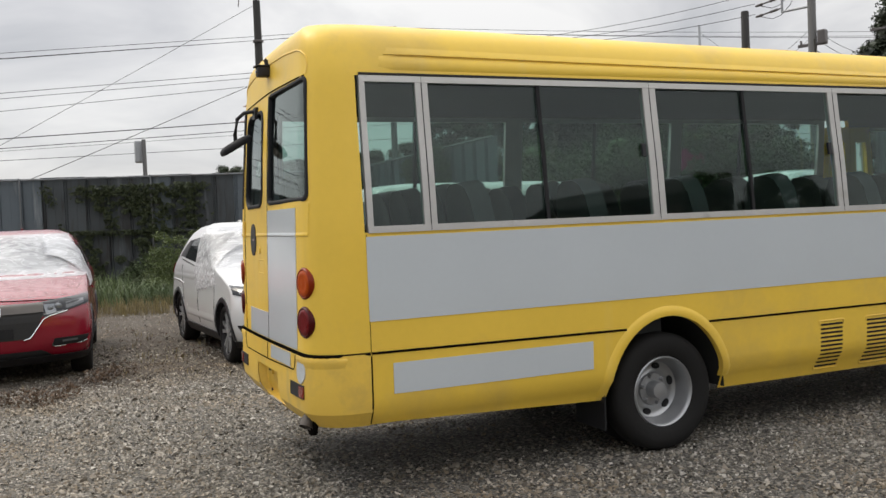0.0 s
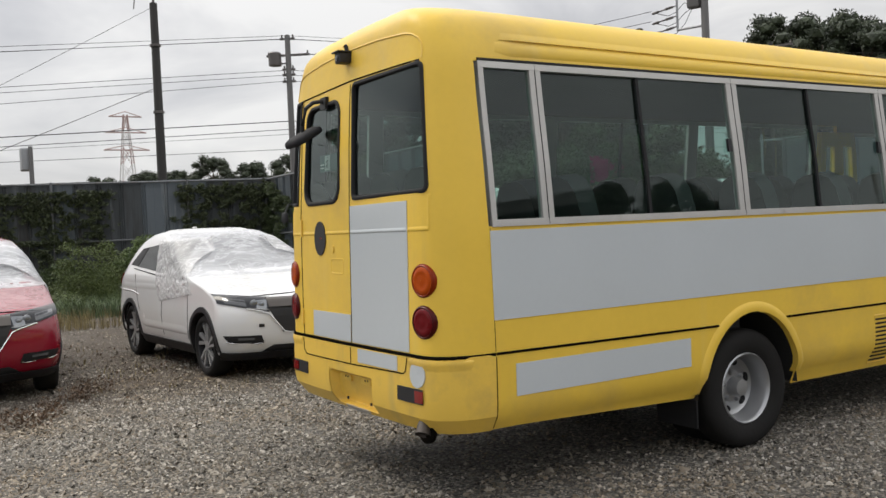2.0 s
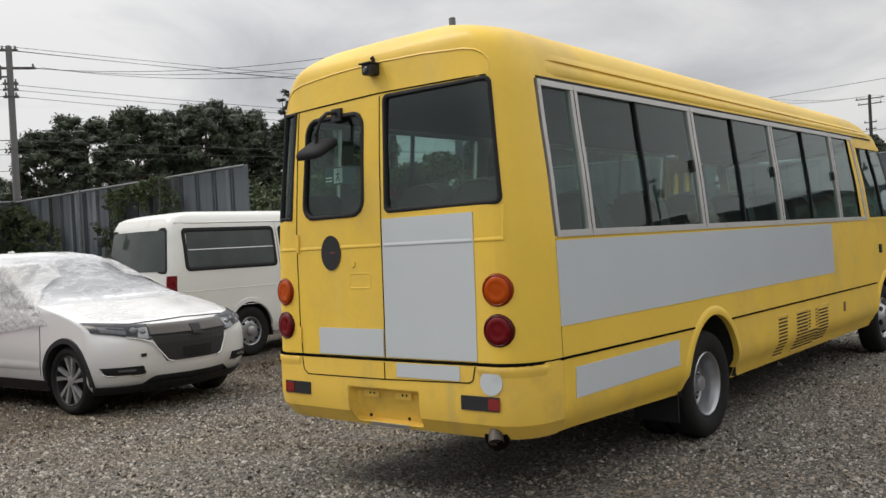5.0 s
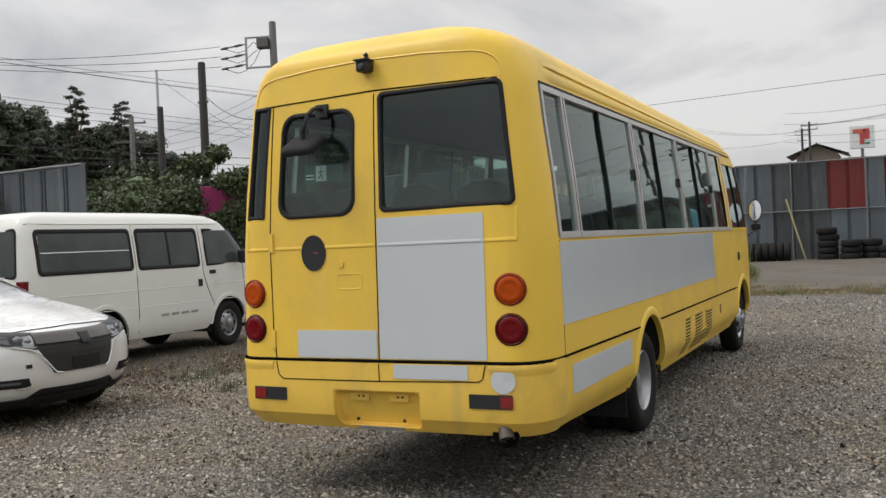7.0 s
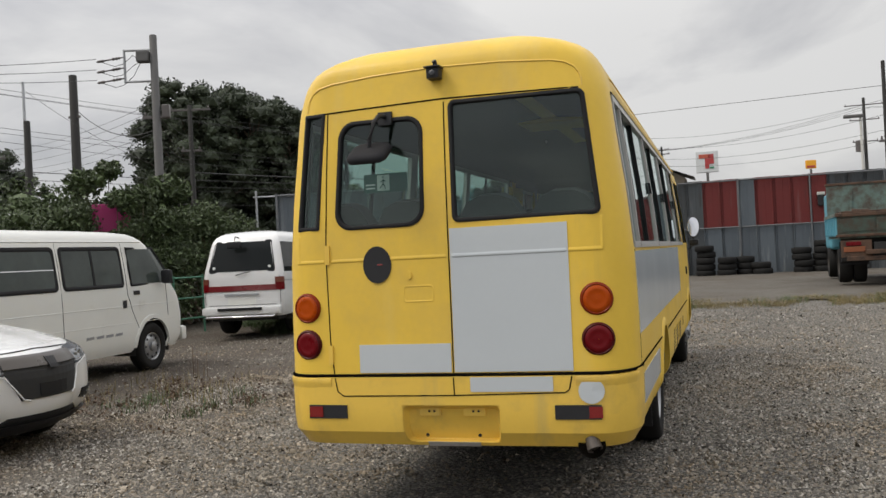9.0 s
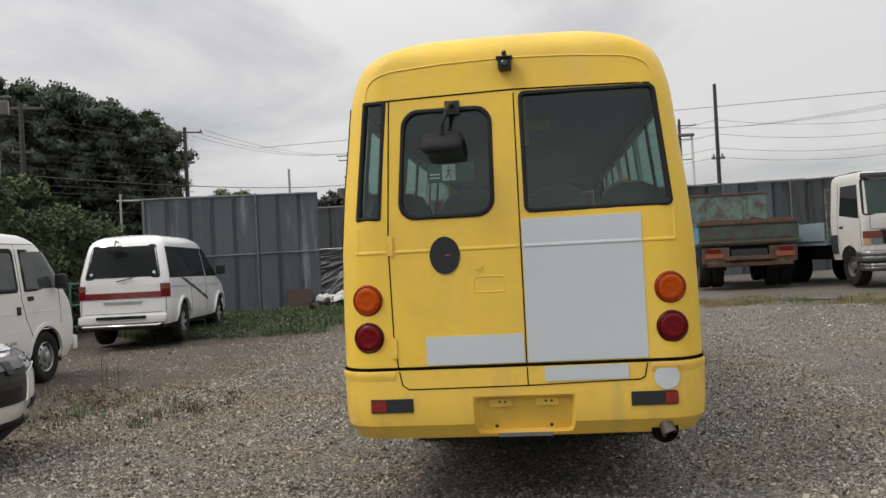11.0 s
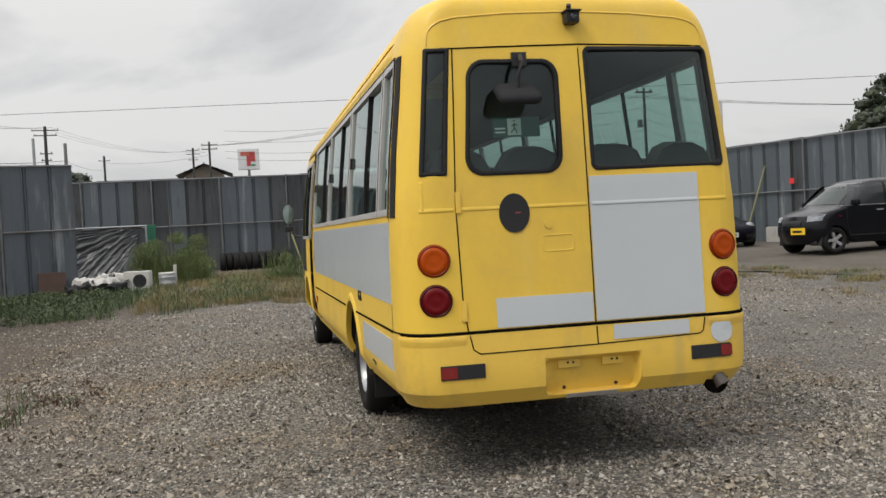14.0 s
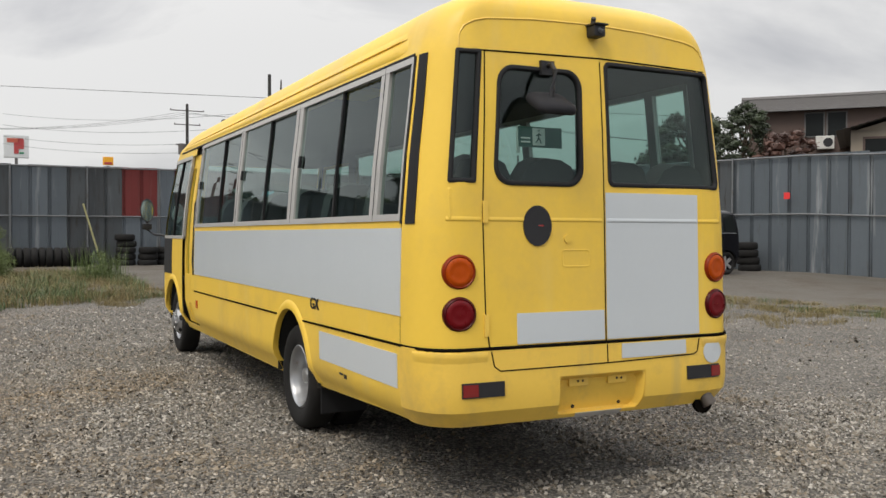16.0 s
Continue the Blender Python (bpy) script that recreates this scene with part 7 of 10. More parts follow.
def build_dump():
    tr = thing("dump_truck", pose(18.75, 0.45, gz(18.75, 0.4) + 0.08, 0, 0, -2) @ Matrix.Diagonal((1, 1.1, 1, 1)), "small old dump truck with a faded teal and light blue bed", "truck")
    bed = part("bed_floor", boxm(0.05, 3.3, -1.02, 1.02, 1.02, 1.10, 0.01), TEAL, tr)
    tg = part("tailgate", boxm(0.0, 0.05, -1.05, 1.05, 1.08, 1.56, 0.008), TEAL_DARK, tr, "dented teal tailgate")
    for y0, y1 in ((-0.98, -0.35), (-0.30, 0.30), (0.35, 0.98)):
        part("tailgate_panel", boxm(-0.012, 0.006, y0, y1, 1.18, 1.46, 0.006), TEAL_DARK, tg)
    part("tailgate_rail", boxm(-0.03, 0.05, -1.08, 1.08, 1.52, 1.60, 0.012), DARKRUST, tg)
    part("tailgate_rail", boxm(-0.03, 0.05, -1.08, 1.08, 1.06, 1.12, 0.012), DARKRUST, tg)
    for s in (1, -1):
        sd = part("bed_side", boxm(0.05, 3.3, min(s * 1.02, s * 1.07), max(s * 1.02, s * 1.07), 1.08, 1.58, 0.01), SKYBLUE, tr, "light blue bed side")
        part("side_rail", boxm(0.05, 3.3, min(s * 1.05, s * 1.10), max(s * 1.05, s * 1.10), 1.52, 1.60, 0.01), TEAL, sd)
        for k in range(7):
            x = 0.2 + k * 0.48
            part("side_rib", boxm(x, x + 0.07, min(s * 1.06, s * 1.10), max(s * 1.06, s * 1.10), 1.1, 1.54, 0.006), SKYBLUE, sd)
        for x in (0.95, 4.2):
            big_wheel(tr, x, s * 1.0, s, 0.40, 0.24)
        big_wheel(tr, 0.95, s * 0.72, s, 0.40, 0.24)
        part("mud_guard", boxm(0.35, 0.37, min(s * 0.45, s * 1.0), max(s * 0.45, s * 1.0), 0.42, 0.95), RUBBER, tr)
        part("tail_lamp_box", boxm(-0.04, 0.04, min(s * 0.55, s * 0.95), max(s * 0.55, s * 0.95), 0.72, 0.84, 0.01), mat("orange_rust_box", (0.20, 0.065, 0.026), 0.8, var=0.4, scale=5, fine=0.2) if s > 0 else bpy.data.materials["orange_rust_box"], tr, "rusty orange lamp box")
        part("tail_lamp", boxm(-0.05, -0.03, min(s * 0.62, s * 0.9), max(s * 0.62, s * 0.9), 0.86, 0.95, 0.006), REDLENS, tr)
    hb = part("headboard", boxm(3.28, 3.34, -1.02, 1.02, 1.1, 2.42, 0.01), TEAL, tr, "tall rusty headboard")
    part("headboard_rail", boxm(3.26, 3.36, -1.04, 1.04, 2.40, 2.46, 0.01), DARKRUST, hb)
    for y in (-0.5, 0.5):
        part("headboard_rib", boxm(3.25, 3.29, y - 0.03, y + 0.03, 1.1, 2.3), TEAL, hb)
    part("cab", boxm(3.5, 5.1, -0.98, 0.98, 0.75, 2.25, 0.10, 3), SKYBLUE, tr, "light blue cab", smooth=40)
    part("chassis", boxm(-0.02, 5.0, -0.38, 0.38, 0.62, 0.92, 0.01), UNDER, tr)
    part("rear_bar", boxm(-0.05, 0.03, -0.9, 0.9, 0.52, 0.62, 0.01), DARKRUST, tr)
    for k in range(9):
        rng = random.Random(k)
        part("load_board", boxm(0.2 + 0.2 * k, 0.32 + 0.2 * k, -0.95, 0.95, 1.55 + rng.uniform(0, 0.06), 1.60 + rng.uniform(0, 0.06), 0.006), DARKRUST, bed)
    # Added dark rust plates that stand in for the shade under the bed.
    for s in (1, -1):
        part("rear_bracket", boxm(-0.02, 0.05, min(s * 0.42, s * 1.0), max(s * 0.42, s * 1.0), 0.60, 0.98, 0.015), DARKRUST, tr, "dark rust plate added for the shade behind the lamps")
    # Added black panel, darkening the space below the bed further.
    part("under_plate", boxm(0.30, 0.36, -0.98, 0.98, 0.50, 1.02, 0.01), UNDER, tr)
    part("tow_bar", boxm(-0.10, -0.02, -0.55, 0.55, 0.66, 0.76, 0.015), DARKRUST, tr)
    rng = random.Random(77)
    for k in range(12):
        x, y, z = rng.uniform(0.15, 1.6), rng.uniform(-0.85, 0.7), 1.56 + rng.uniform(0.0, 0.12)
        a, ln = rng.uniform(-0.5, 0.5), rng.uniform(0.4, 1.0)
        part("scrap_bar", fix(tube(bmesh.new(), [(x, y, z), (x + ln * math.sin(a), y + ln * math.cos(a) * 0.6, z + rng.uniform(-0.06, 0.12))], rng.uniform(0.015, 0.04), 5)), DARKRUST if k % 3 else BLUEGREY, bed)


build_dump()


def build_truck():
    tr = thing("flatbed_truck", pose(17.2, -2.67, gz(17.2, -2.6) + 0.06, 0, 0, 187), "white flatbed truck with a worn cab and steel bumper", "truck")
    zs = [0.60, 0.66, 0.8, 1.0, 1.2, 1.4, 1.5, 1.56, 1.62, 1.8, 2.0, 2.2, 2.36, 2.43, 2.48, 2.53, 2.56]
    st = Stack(zs, [(0.60, 1.0), (0.75, 1.04), (1.5, 1.06), (2.36, 1.0), (2.46, 0.985), (2.53, 0.95), (2.56, 0.86)],
               [(0.60, 0.0), (1.5, 0.0), (1.6, -0.02), (2.36, -0.19), (2.5, -0.22), (2.56, -0.32)],
               [(0.60, -1.65), (2.45, -1.65), (2.56, -1.55)], fc=(0.13, 0.88), rc=(0.06, 0.94), arches=(-0.75,), ra=0.48, za=0.45)
    cab = part("cab", st.mesh(), TRUCKWHITE, tr, "white cab with dents and rust", smooth=38)
    F = st.front
    part("windscreen", quad(F, (-0.955, 1.61), (0.955, 1.61), (0.95, 2.37), (-0.95, 2.37), 0.006, 14, 6), TRUCKGLASS, cab, "green-tinted windscreen", smooth=60)
    part("gasket", gasket(F, -0.975, 0.975, 1.575, 2.40, 0.06, 0.035, 0.014, -0.01), RUBBER, cab, smooth=50)
    part("sun_visor", quad(F, (-0.95, 2.41), (0.95, 2.41), (0.95, 2.52), (-0.95, 2.52), 0.07, 14, 2, 0.06), DARK, cab, "dark visor over the windscreen")
    part("inspection_sticker", quad(F, (-0.45, 1.66), (-0.12, 1.66), (-0.12, 1.74), (-0.45, 1.74), 0.009, 3, 1, 0.002), PIPE, cab)
    for pts in ([(-0.45, 1.55), (-0.25, 1.70), (0.12, 1.71)], [(0.1, 1.55), (0.3, 1.67), (0.72, 1.68)]):
        part("wiper", fix(tube(bmesh.new(), [F(u, v, 0.035) for u, v in pts], 0.013, 6)), DARK, cab)
    for u in (-0.28, 0.5):
        part("panel_handle", quad(F, (u, 1.46), (u + 0.24, 1.46), (u + 0.24, 1.49), (u, 1.49), 0.016, 3, 1, 0.014), DARK, cab)
    part("panel_seam", seam(F, [(-0.84, 1.55), (-0.84, 1.27), (0.9, 1.27)], 0.006), RUBBER, cab)
    # grille of black slats between red-brown lamp bands
    back = part("grille", quad(F, (-0.60, 0.93), (0.60, 0.93), (0.66, 1.25), (-0.66, 1.25), 0.004, 8, 2, 0.02), RUBBER, cab, "black slatted grille")
    for k in range(3):
        z = 0.96 + 0.075 * k
        part("slat", quad(F, (-0.56, z), (0.56, z), (0.56, z + 0.022), (-0.56, z + 0.022), 0.028, 8, 1, 0.03), DARK, back)
    part("grille_cap", quad(F, (-0.40, 1.17), (0.58, 1.17), (0.58, 1.25), (-0.40, 1.25), 0.020, 8, 1, 0.02), mat("worn_grey_cap", (0.12, 0.12, 0.115), 0.6, var=0.3, scale=9, fine=0.1), back, "worn grey grille cap")
    for s in (1, -1):
        part("lamp_band", quad(F, (s * 0.60, 1.07), (s * 0.985, 1.07), (s * 0.985, 1.23), (s * 0.64, 1.23), 0.012, 5, 2, 0.02), REDBAND, cab, "faded red-brown lamp band")
        part("headlamp", quad(F, (s * 0.62, 0.93), (s * 0.84, 0.93), (s * 0.84, 1.065), (s * 0.62, 1.065), 0.020, 4, 3, 0.02), HEADLAMP, cab)
        part("turn_lamp", quad(F, (s * 0.86, 0.93), (s * 0.98, 0.93), (s * 0.98, 1.065), (s * 0.86, 1.065), 0.018, 3, 2, 0.02), PALEAMBER, cab, "faded amber turn lamp")
        fn = st.sidex(s)
        part("side_window", quad(fn, (-1.15, 1.62), (-0.20, 1.52), (-0.34, 2.28), (-1.12, 2.28), 0.005), DGLASS, cab)
        part("seam", seam(fn, [(-1.25, 2.36), (-1.25, 1.1), (-1.2, 0.98)], 0.006), RUBBER, cab)
        part("seam", seam(fn, [(-0.14, 1.55), (-0.16, 0.9)], 0.006), RUBBER, cab)
        part("door_handle", quad(fn, (-1.15, 1.32), (-0.98, 1.32), (-0.98, 1.37), (-1.15, 1.37), 0.014, 2, 1, 0.012), DARK, cab)
        part("step_guard", quad(fn, (-1.62, 0.74), (-1.28, 0.74), (-1.28, 1.18), (-1.62, 1.18), 0.010, 4, 4, 0.02), UNDER, cab)
        big_wheel(tr, -0.75, s * 1.0, s, 0.44)
        big_wheel(tr, -4.6, s * 1.0, s, 0.42)
        big_wheel(tr, -4.6, s * 0.7, s, 0.42)
        part("bed_side", boxm(-6.2, -1.95, min(s * 1.04, s * 1.08), max(s * 1.04, s * 1.08), 1.05, 1.5, 0.01), BLUEGREY, tr, "blue-grey drop side")
        if s < 0:
            continue
        part("mirror_arm", fix(tube(bmesh.new(), [(-0.22, s * 0.93, 2.47), (0.16, s * 1.18, 2.56), (0.22, s * 1.30, 2.50), (0.22, s * 1.32, 1.95), (0.12, s * 1.22, 1.78), (-0.02, s * 1.05, 1.72)], 0.016, 6)), DARK, cab)
        part("mirror_head", boxm(0.16, 0.26, min(s * 1.24, s * 1.43), max(s * 1.24, s * 1.43), 2.02, 2.36, 0.04, 3), DARK, cab, smooth=50)
    part("lower_lip", quad(F, (-0.99, 0.80), (0.99, 0.80), (0.99, 0.90), (-0.99, 0.90), 0.03, 12, 2, 0.03), TRUCKWHITE, cab)
    bp = part("bumper", fix(bumper_bar(0.56, 0.79, 1.07)), DULLCHROME, tr, "dull chromed two-tier bumper", smooth=50)
    part("bumper_lower", fix(bumper_bar(0.36, 0.52, 1.0)), DULLCHROME, bp, smooth=50)
    part("bumper_gap", boxm(-0.08, 0.06, -0.98, 0.98, 0.34, 0.80, 0.01), UNDER, bp)
    for s in (1, -1):
        part("fog_lamp", boxm(0.10, 0.135, min(s * 0.26, s * 0.42), max(s * 0.26, s * 0.42), 0.60, 0.75, 0.01), DARK, bp)
    pl = part("number_plate", boxm(0.14, 0.155, -0.24, 0.24, 0.56, 0.79, 0.004), PLATE, bp)
    part("plate_bar", boxm(0.155, 0.160, -0.15, 0.15, 0.62, 0.69), PLATEFADE, pl)
    part("bed_floor", boxm(-6.2, -1.95, -1.05, 1.05, 0.95, 1.06, 0.01), BLUEGREY, tr)
    part("cab_guard", boxm(-1.95, -1.87, -1.02, 1.02, 1.05, 2.3, 0.01), TEAL, tr, "headboard frame behind the cab")
    part("chassis", boxm(-6.1, -0.1, -0.42, 0.42, 0.58, 0.96, 0.01), UNDER, tr)


def bumper_bar(z0, z1, half):
    """A bar across the front with rounded ends that turn back."""
    bm = bmesh.new()
    path = [(-0.35, -half), (-0.05, -half), (0.06, -half + 0.04), (0.11, -half + 0.14), (0.12, -half + 0.4)]
    path += [(x, -y) for x, y in path[::-1]]
    prof = [(0.0, z0), (0.025, z0 + 0.02), (0.03, (z0 + z1) / 2 - 0.012), (0.018, (z0 + z1) / 2), (0.03, (z0 + z1) / 2 + 0.012), (0.025, z1 - 0.02), (0.0, z1)]
    rows = []
    for x, y in path:
        o = Vector((0.25, y, 0)).normalized() if abs(y) > half - 0.02 else Vector((1, 0, 0))
        rows.append([bm.verts.new((x + o.x * d, y + o.y * d, z)) for d, z in prof])
    for a, b in zip(rows, rows[1:]):
        for k in range(len(prof) - 1):
            bm.faces.new((a[k], a[k + 1], b[k + 1], b[k]))
        bm.faces.new((a[-1], a[0], b[0], b[-1]))
    bm.faces.new(rows[0])
    bm.faces.new(rows[-1])
    return bm


TRUCKWHITE = mat("dirty_white_truck_paint", (0.52, 0.51, 0.48), 0.45, var=0.08, scale=3, fine=0.04, dirt=(0.30, 0.26, 0.21), dirt_scale=4, dirt_cut=0.55)
TRUCKGLASS = mat("green_tinted_windscreen", (0.030, 0.048, 0.042), 0.08, var=0.6, scale=1.6, rvar=0.02, spec=0.4)
REDBAND = mat("brown_red_band", (0.13, 0.035, 0.022), 0.5, var=0.25, scale=8)
PALEAMBER = mat("faded_amber_lens", (0.40, 0.26, 0.12), 0.3, var=0.2, scale=10, coat=0.4)
DULLCHROME = mat("dull_chrome", (0.20, 0.20, 0.195), 0.28, 0.8, var=0.25, scale=4, fine=0.1, dirt=(0.10, 0.09, 0.08), dirt_scale=5, dirt_cut=0.58)
PLATEFADE = mat("faded_plate_bar", (0.45, 0.50, 0.46), 0.5)
build_truck()

# ---- tyres along the east fence ----
RNG = random.Random(11)


def tyre_mesh(R=0.31, wd=0.2):
    bm = bmesh.new()
    lathe(bm, [(0.19, 0.0), (0.24, -0.004), (R - 0.02, 0.01), (R, 0.04), (R, wd - 0.04), (R - 0.02, wd - 0.01), (0.24, wd + 0.004), (0.19, wd), (0.185, wd / 2), (0.19, 0.0)], 24)
    return fix(bm)


def tyre(x, y, z, lying=True, turn=0.0):
    global TYRE_ME
    ob = new("tyre", TYRE_ME)
    ob.matrix_world = pose(x, y, z, 0, 0, RNG.uniform(0, 360)) if lying else pose(x, y, z + 0.305, 90, 0, turn)
    return tagged(ob, "worn black car tyre piled against the fence", "tyre", "tyres along the fence")


first = part("tyre", tyre_mesh(), TYRE, None, smooth=50)
TYRE_ME = first.data
bpy.data.objects.remove(first)
for x, y, n in ((27.9, 4.67, 5), (27.8, 3.98, 3), (28.0, 3.42, 3), (27.7, 2.9, 2), (28.0, 1.65, 4), (28.0, 1.02, 5), (27.6, 10.3, 3), (27.5, 9.55, 3)):
    for k in range(n):
        tyre(x + RNG.uniform(-0.04, 0.04), y + RNG.uniform(-0.04, 0.04), gz(x, y) + k * 0.205)
for k in range(11):
    y = 8.1 - k * 0.215
    tyre(27.6 + RNG.uniform(-0.06, 0.06), y, gz(27.6, y), False, RNG.uniform(-4, 4) + 2)
for k in range(4):
    tyre(16.15 + RNG.uniform(-0.04, 0.04), -10.35 + RNG.uniform(-0.04, 0.04), gz(16.15, -10.35) + k * 0.205)

# ---- scrap beside the screen ----
def build_tarp():
    bm = bmesh.new()
    g = []
    for i in range(91):
        row = []
        for j in range(71):
            a, b = i / 90, j / 70
            # folds fan out from the tied corner
            th, rr = math.atan2(b + 0.05, 1.12 - a), math.hypot(b, 1.05 - a)
            x = 23.2 + 0.2 * a + rr * 0.13 * abs(noise.noise((th * 7, rr * 1.2, 2))) + 0.07 * (1 - abs(noise.noise((th * 16, rr * 3, 5)))) ** 3 + 0.025 * noise.noise((a * 22 + b * 14, b * 16, 9))
            y = 12.3 - 2.25 * a * (1 - 0.30 * b) - 0.05 * b + 0.03 * noise.noise((b * 5, a, 3))
            z = 1.93 - 0.05 * math.sin(a * math.pi) - b * (1.55 - 0.2 * a) + 0.03 * noise.noise((a * 9, b * 9, 8))
            row.append(bm.verts.new((x - 0.5 * b * b, y, z)))
        g.append(row)
    for i in range(90):
        for j in range(70):
            bm.faces.new((g[i][j], g[i + 1][j], g[i + 1][j + 1], g[i][j + 1]))
    m = mat("grey_tarpaulin", (0.075, 0.079, 0.083), 0.33, var=0.15, scale=3, fine=0.08, bump=0.004, bscale=16)
    ob = part("tarpaulin", fix(bm), m, None, smooth=180)
    tagged(ob, "creased grey tarpaulin hung from a pipe over scrap", "tarpaulin")
    fr = thing("tarpaulin_stand", pose(23.3, 11, gz(23.3, 11)), "galvanised pipe frame that carries a tarpaulin", "frame")
    part("top_pipe", fix(tube(bmesh.new(), [(-0.1, 1.3, 1.6), (0.1, -1.1, 1.6)], 0.025, 8)), PIPE, fr, smooth=60)
    for y in (1.2, -1.05):
        part("leg", fix(tube(bmesh.new(), [(-0.03, y, -0.05), (-0.03, y, 1.6)], 0.025, 8)), PIPE, fr, smooth=60)
    part("green_net", boxm(0.06, 0.10, -1.30, -1.05, 0.75, 1.62, 0.01), mat("green_net", (0.02, 0.12, 0.07), 0.8, var=0.2), fr, "strip of dark green net")


build_tarp()
SCRAP = mat("scrap_white_plastic", (0.50, 0.49, 0.46), 0.45, var=0.1, scale=4, dirt=(0.3, 0.27, 0.22), dirt_scale=5, dirt_cut=0.58)
def bumper_scrap(k):
    """A bent plastic bumper skin: a curved channel with torn ends."""
    rng = random.Random(40 + k)
    bm, rows, half = bmesh.new(), [], rng.uniform(0.22, 0.5)
    for i in range(15):
        u = i / 7 - 1
        bend = half * 0.35 * abs(u) ** 2.5 + 0.04 * noise.noise((u * 2, k, 0))
        row = []
        for j in range(8):
            a = radians(-50 + 200 * j / 7)
            row.append(bm.verts.new((half * u + 0.02 * noise.noise((u * 5, j, k)), -bend + (0.09 + 0.05 * noise.noise((u * 4, j * 0.9, k))) * math.cos(a), (0.11 + 0.06 * noise.noise((u * 5, j, k + 3))) * math.sin(a) + 0.08 * noise.noise((u * 3, j * 0.4, k + 9)))))
        rows.append(row)
    for p, q in zip(rows, rows[1:]):
        for j in range(7):
            bm.faces.new((p[j], p[j + 1], q[j + 1], q[j]))
    return bm


for k in range(12):
    rng = random.Random(60 + k)
    x, y = 19.45 + rng.uniform(-0.3, 0.35), 11.1 - 0.10 * k + rng.uniform(-0.12, 0.12)
    ob = part("bumper_scrap", fix(bumper_scrap(k)), SCRAP if k % 3 else DARK, None, smooth=25)
    ob.matrix_world = pose(x, y, gz(x, y) + 0.13 + (0.16 if k % 3 == 1 else 0.0), rng.uniform(-50, 50), rng.uniform(-16, 16), rng.uniform(50, 130))
    tagged(ob, "bent car bumper skin thrown on a scrap heap", "scrap", "car body scrap")
box_ob = thing("outdoor_unit", pose(19.3, 9.8, gz(19.3, 9.8), 0, 0, -12), "white scrapped air conditioner unit standing in the weeds", "appliance")
part("casing", boxm(-0.14, 0.14, -0.3, 0.3, 0.02, 0.48, 0.02), SCRAP, box_ob)
part("fan_grille", fix(lathe(bmesh.new(), [(0.16, 0.0), (0.16, 0.012), (0.14, 0.014), (0.001, 0.01)], 20, pose(-0.142, -0.08, 0.25, 0, -90, 0))), DARK, box_ob)
can = thing("metal_drum", pose(19.5, 9.15, gz(19.5, 9.15)), "dented small steel drum with a white lid", "drum")
part("shell", fix(lathe(bmesh.new(), [(0.001, 0), (0.2, 0.0), (0.2, 0.12), (0.207, 0.13), (0.2, 0.14), (0.2, 0.27), (0.207, 0.28), (0.2, 0.29), (0.2, 0.36)], 24)), PIPE, can, smooth=40)
part("lid", fix(lathe(bmesh.new(), [(0.205, 0.35), (0.205, 0.385), (0.19, 0.395), (0.001, 0.395)], 24)), SCRAP, can, smooth=40)
ob = part("marker_post", boxm(-0.04, 0.04, -0.04, 0.04, -0.05, 0.55, 0.012), SCRAP, None)
ob.matrix_world = pose(20.0, 9.0, gz(20, 9.0))
tagged(ob, "short white concrete marker post in the grass", "post")
ob = part("rusty_plate", boxm(-0.02, 0.02, -0.3, 0.3, 0, 0.6, 0.006), mat("dark_rust_plate", (0.070, 0.042, 0.032), 0.85, var=0.4, scale=5, fine=0.2), None)
ob.matrix_world = pose(19.55, 11.75, gz(19.5, 11.7) - 0.03, 0, 8, 16)
tagged(ob, "rusty steel plate leaning on the screen", "plate")
ob = part("leaning_pole", fix(tube(bmesh.new(), [(0, 0, 0), (0.15, 0.55, 2.0)], 0.03, 8)), mat("pale_bamboo", (0.35, 0.33, 0.16), 0.6), None, smooth=60)
ob.matrix_world = pose(28.2, 5.35, gz(28.2, 5.6))
tagged(ob, "pale bamboo pole leaning on the fence", "pole")
ob = part("leaning_pole", fix(tube(bmesh.new(), [(0, 0, 0), (-0.95, -0.06, 2.45)], 0.025, 8)), bpy.data.materials["pale_bamboo"], None, smooth=60)
ob.matrix_world = pose(23.75, -8.85, gz(23.75, -8.85), 0, 0, 16)
tagged(ob, "pale bamboo pole leaning on the fence", "pole")
ob = part("red_tag", boxm(-0.09, 0.09, -0.004, 0.004, -0.09, 0.09, 0.003), mat("red_tag_paint", (0.65, 0.03, 0.03), 0.5), None)
ob.matrix_world = pose(15.33, -10.93, 2.46, 0, 0, 14)
tagged(ob, "small red tag fixed to the steel fence", "sign", "red tags")
copy_thing(ob, pose(21.77, -9.38, 2.31, 0, 0, 14))
ob = thing("wall_meter", pose(28.62, 0.95, 2.75), "small white meter box on the red fence sheets", "meter")
part("meter_box", boxm(-0.10, 0.03, -0.11, 0.11, -0.25, 0.10, 0.02), DARK, ob)
part("meter_cap", boxm(-0.11, 0.03, -0.12, 0.12, 0.10, 0.20, 0.02), SCRAP, ob)
GREENBOX = mat("green_container_paint", (0.015, 0.17, 0.075), 0.5, var=0.1, scale=2)
gc = thing("green_container", pose(25.15, -7.72, gz(25.1, -7.7), 0, 0, 0), "dark green storage box behind parked cars", "container")
part("box_wall", boxm(-0.38, 0.38, -0.72, 0.82, 0, 1.92, 0.03), GREENBOX, gc)
part("box_lid", boxm(-0.41, 0.41, -0.75, 0.85, 1.92, 1.99, 0.02), GREENBOX, gc)
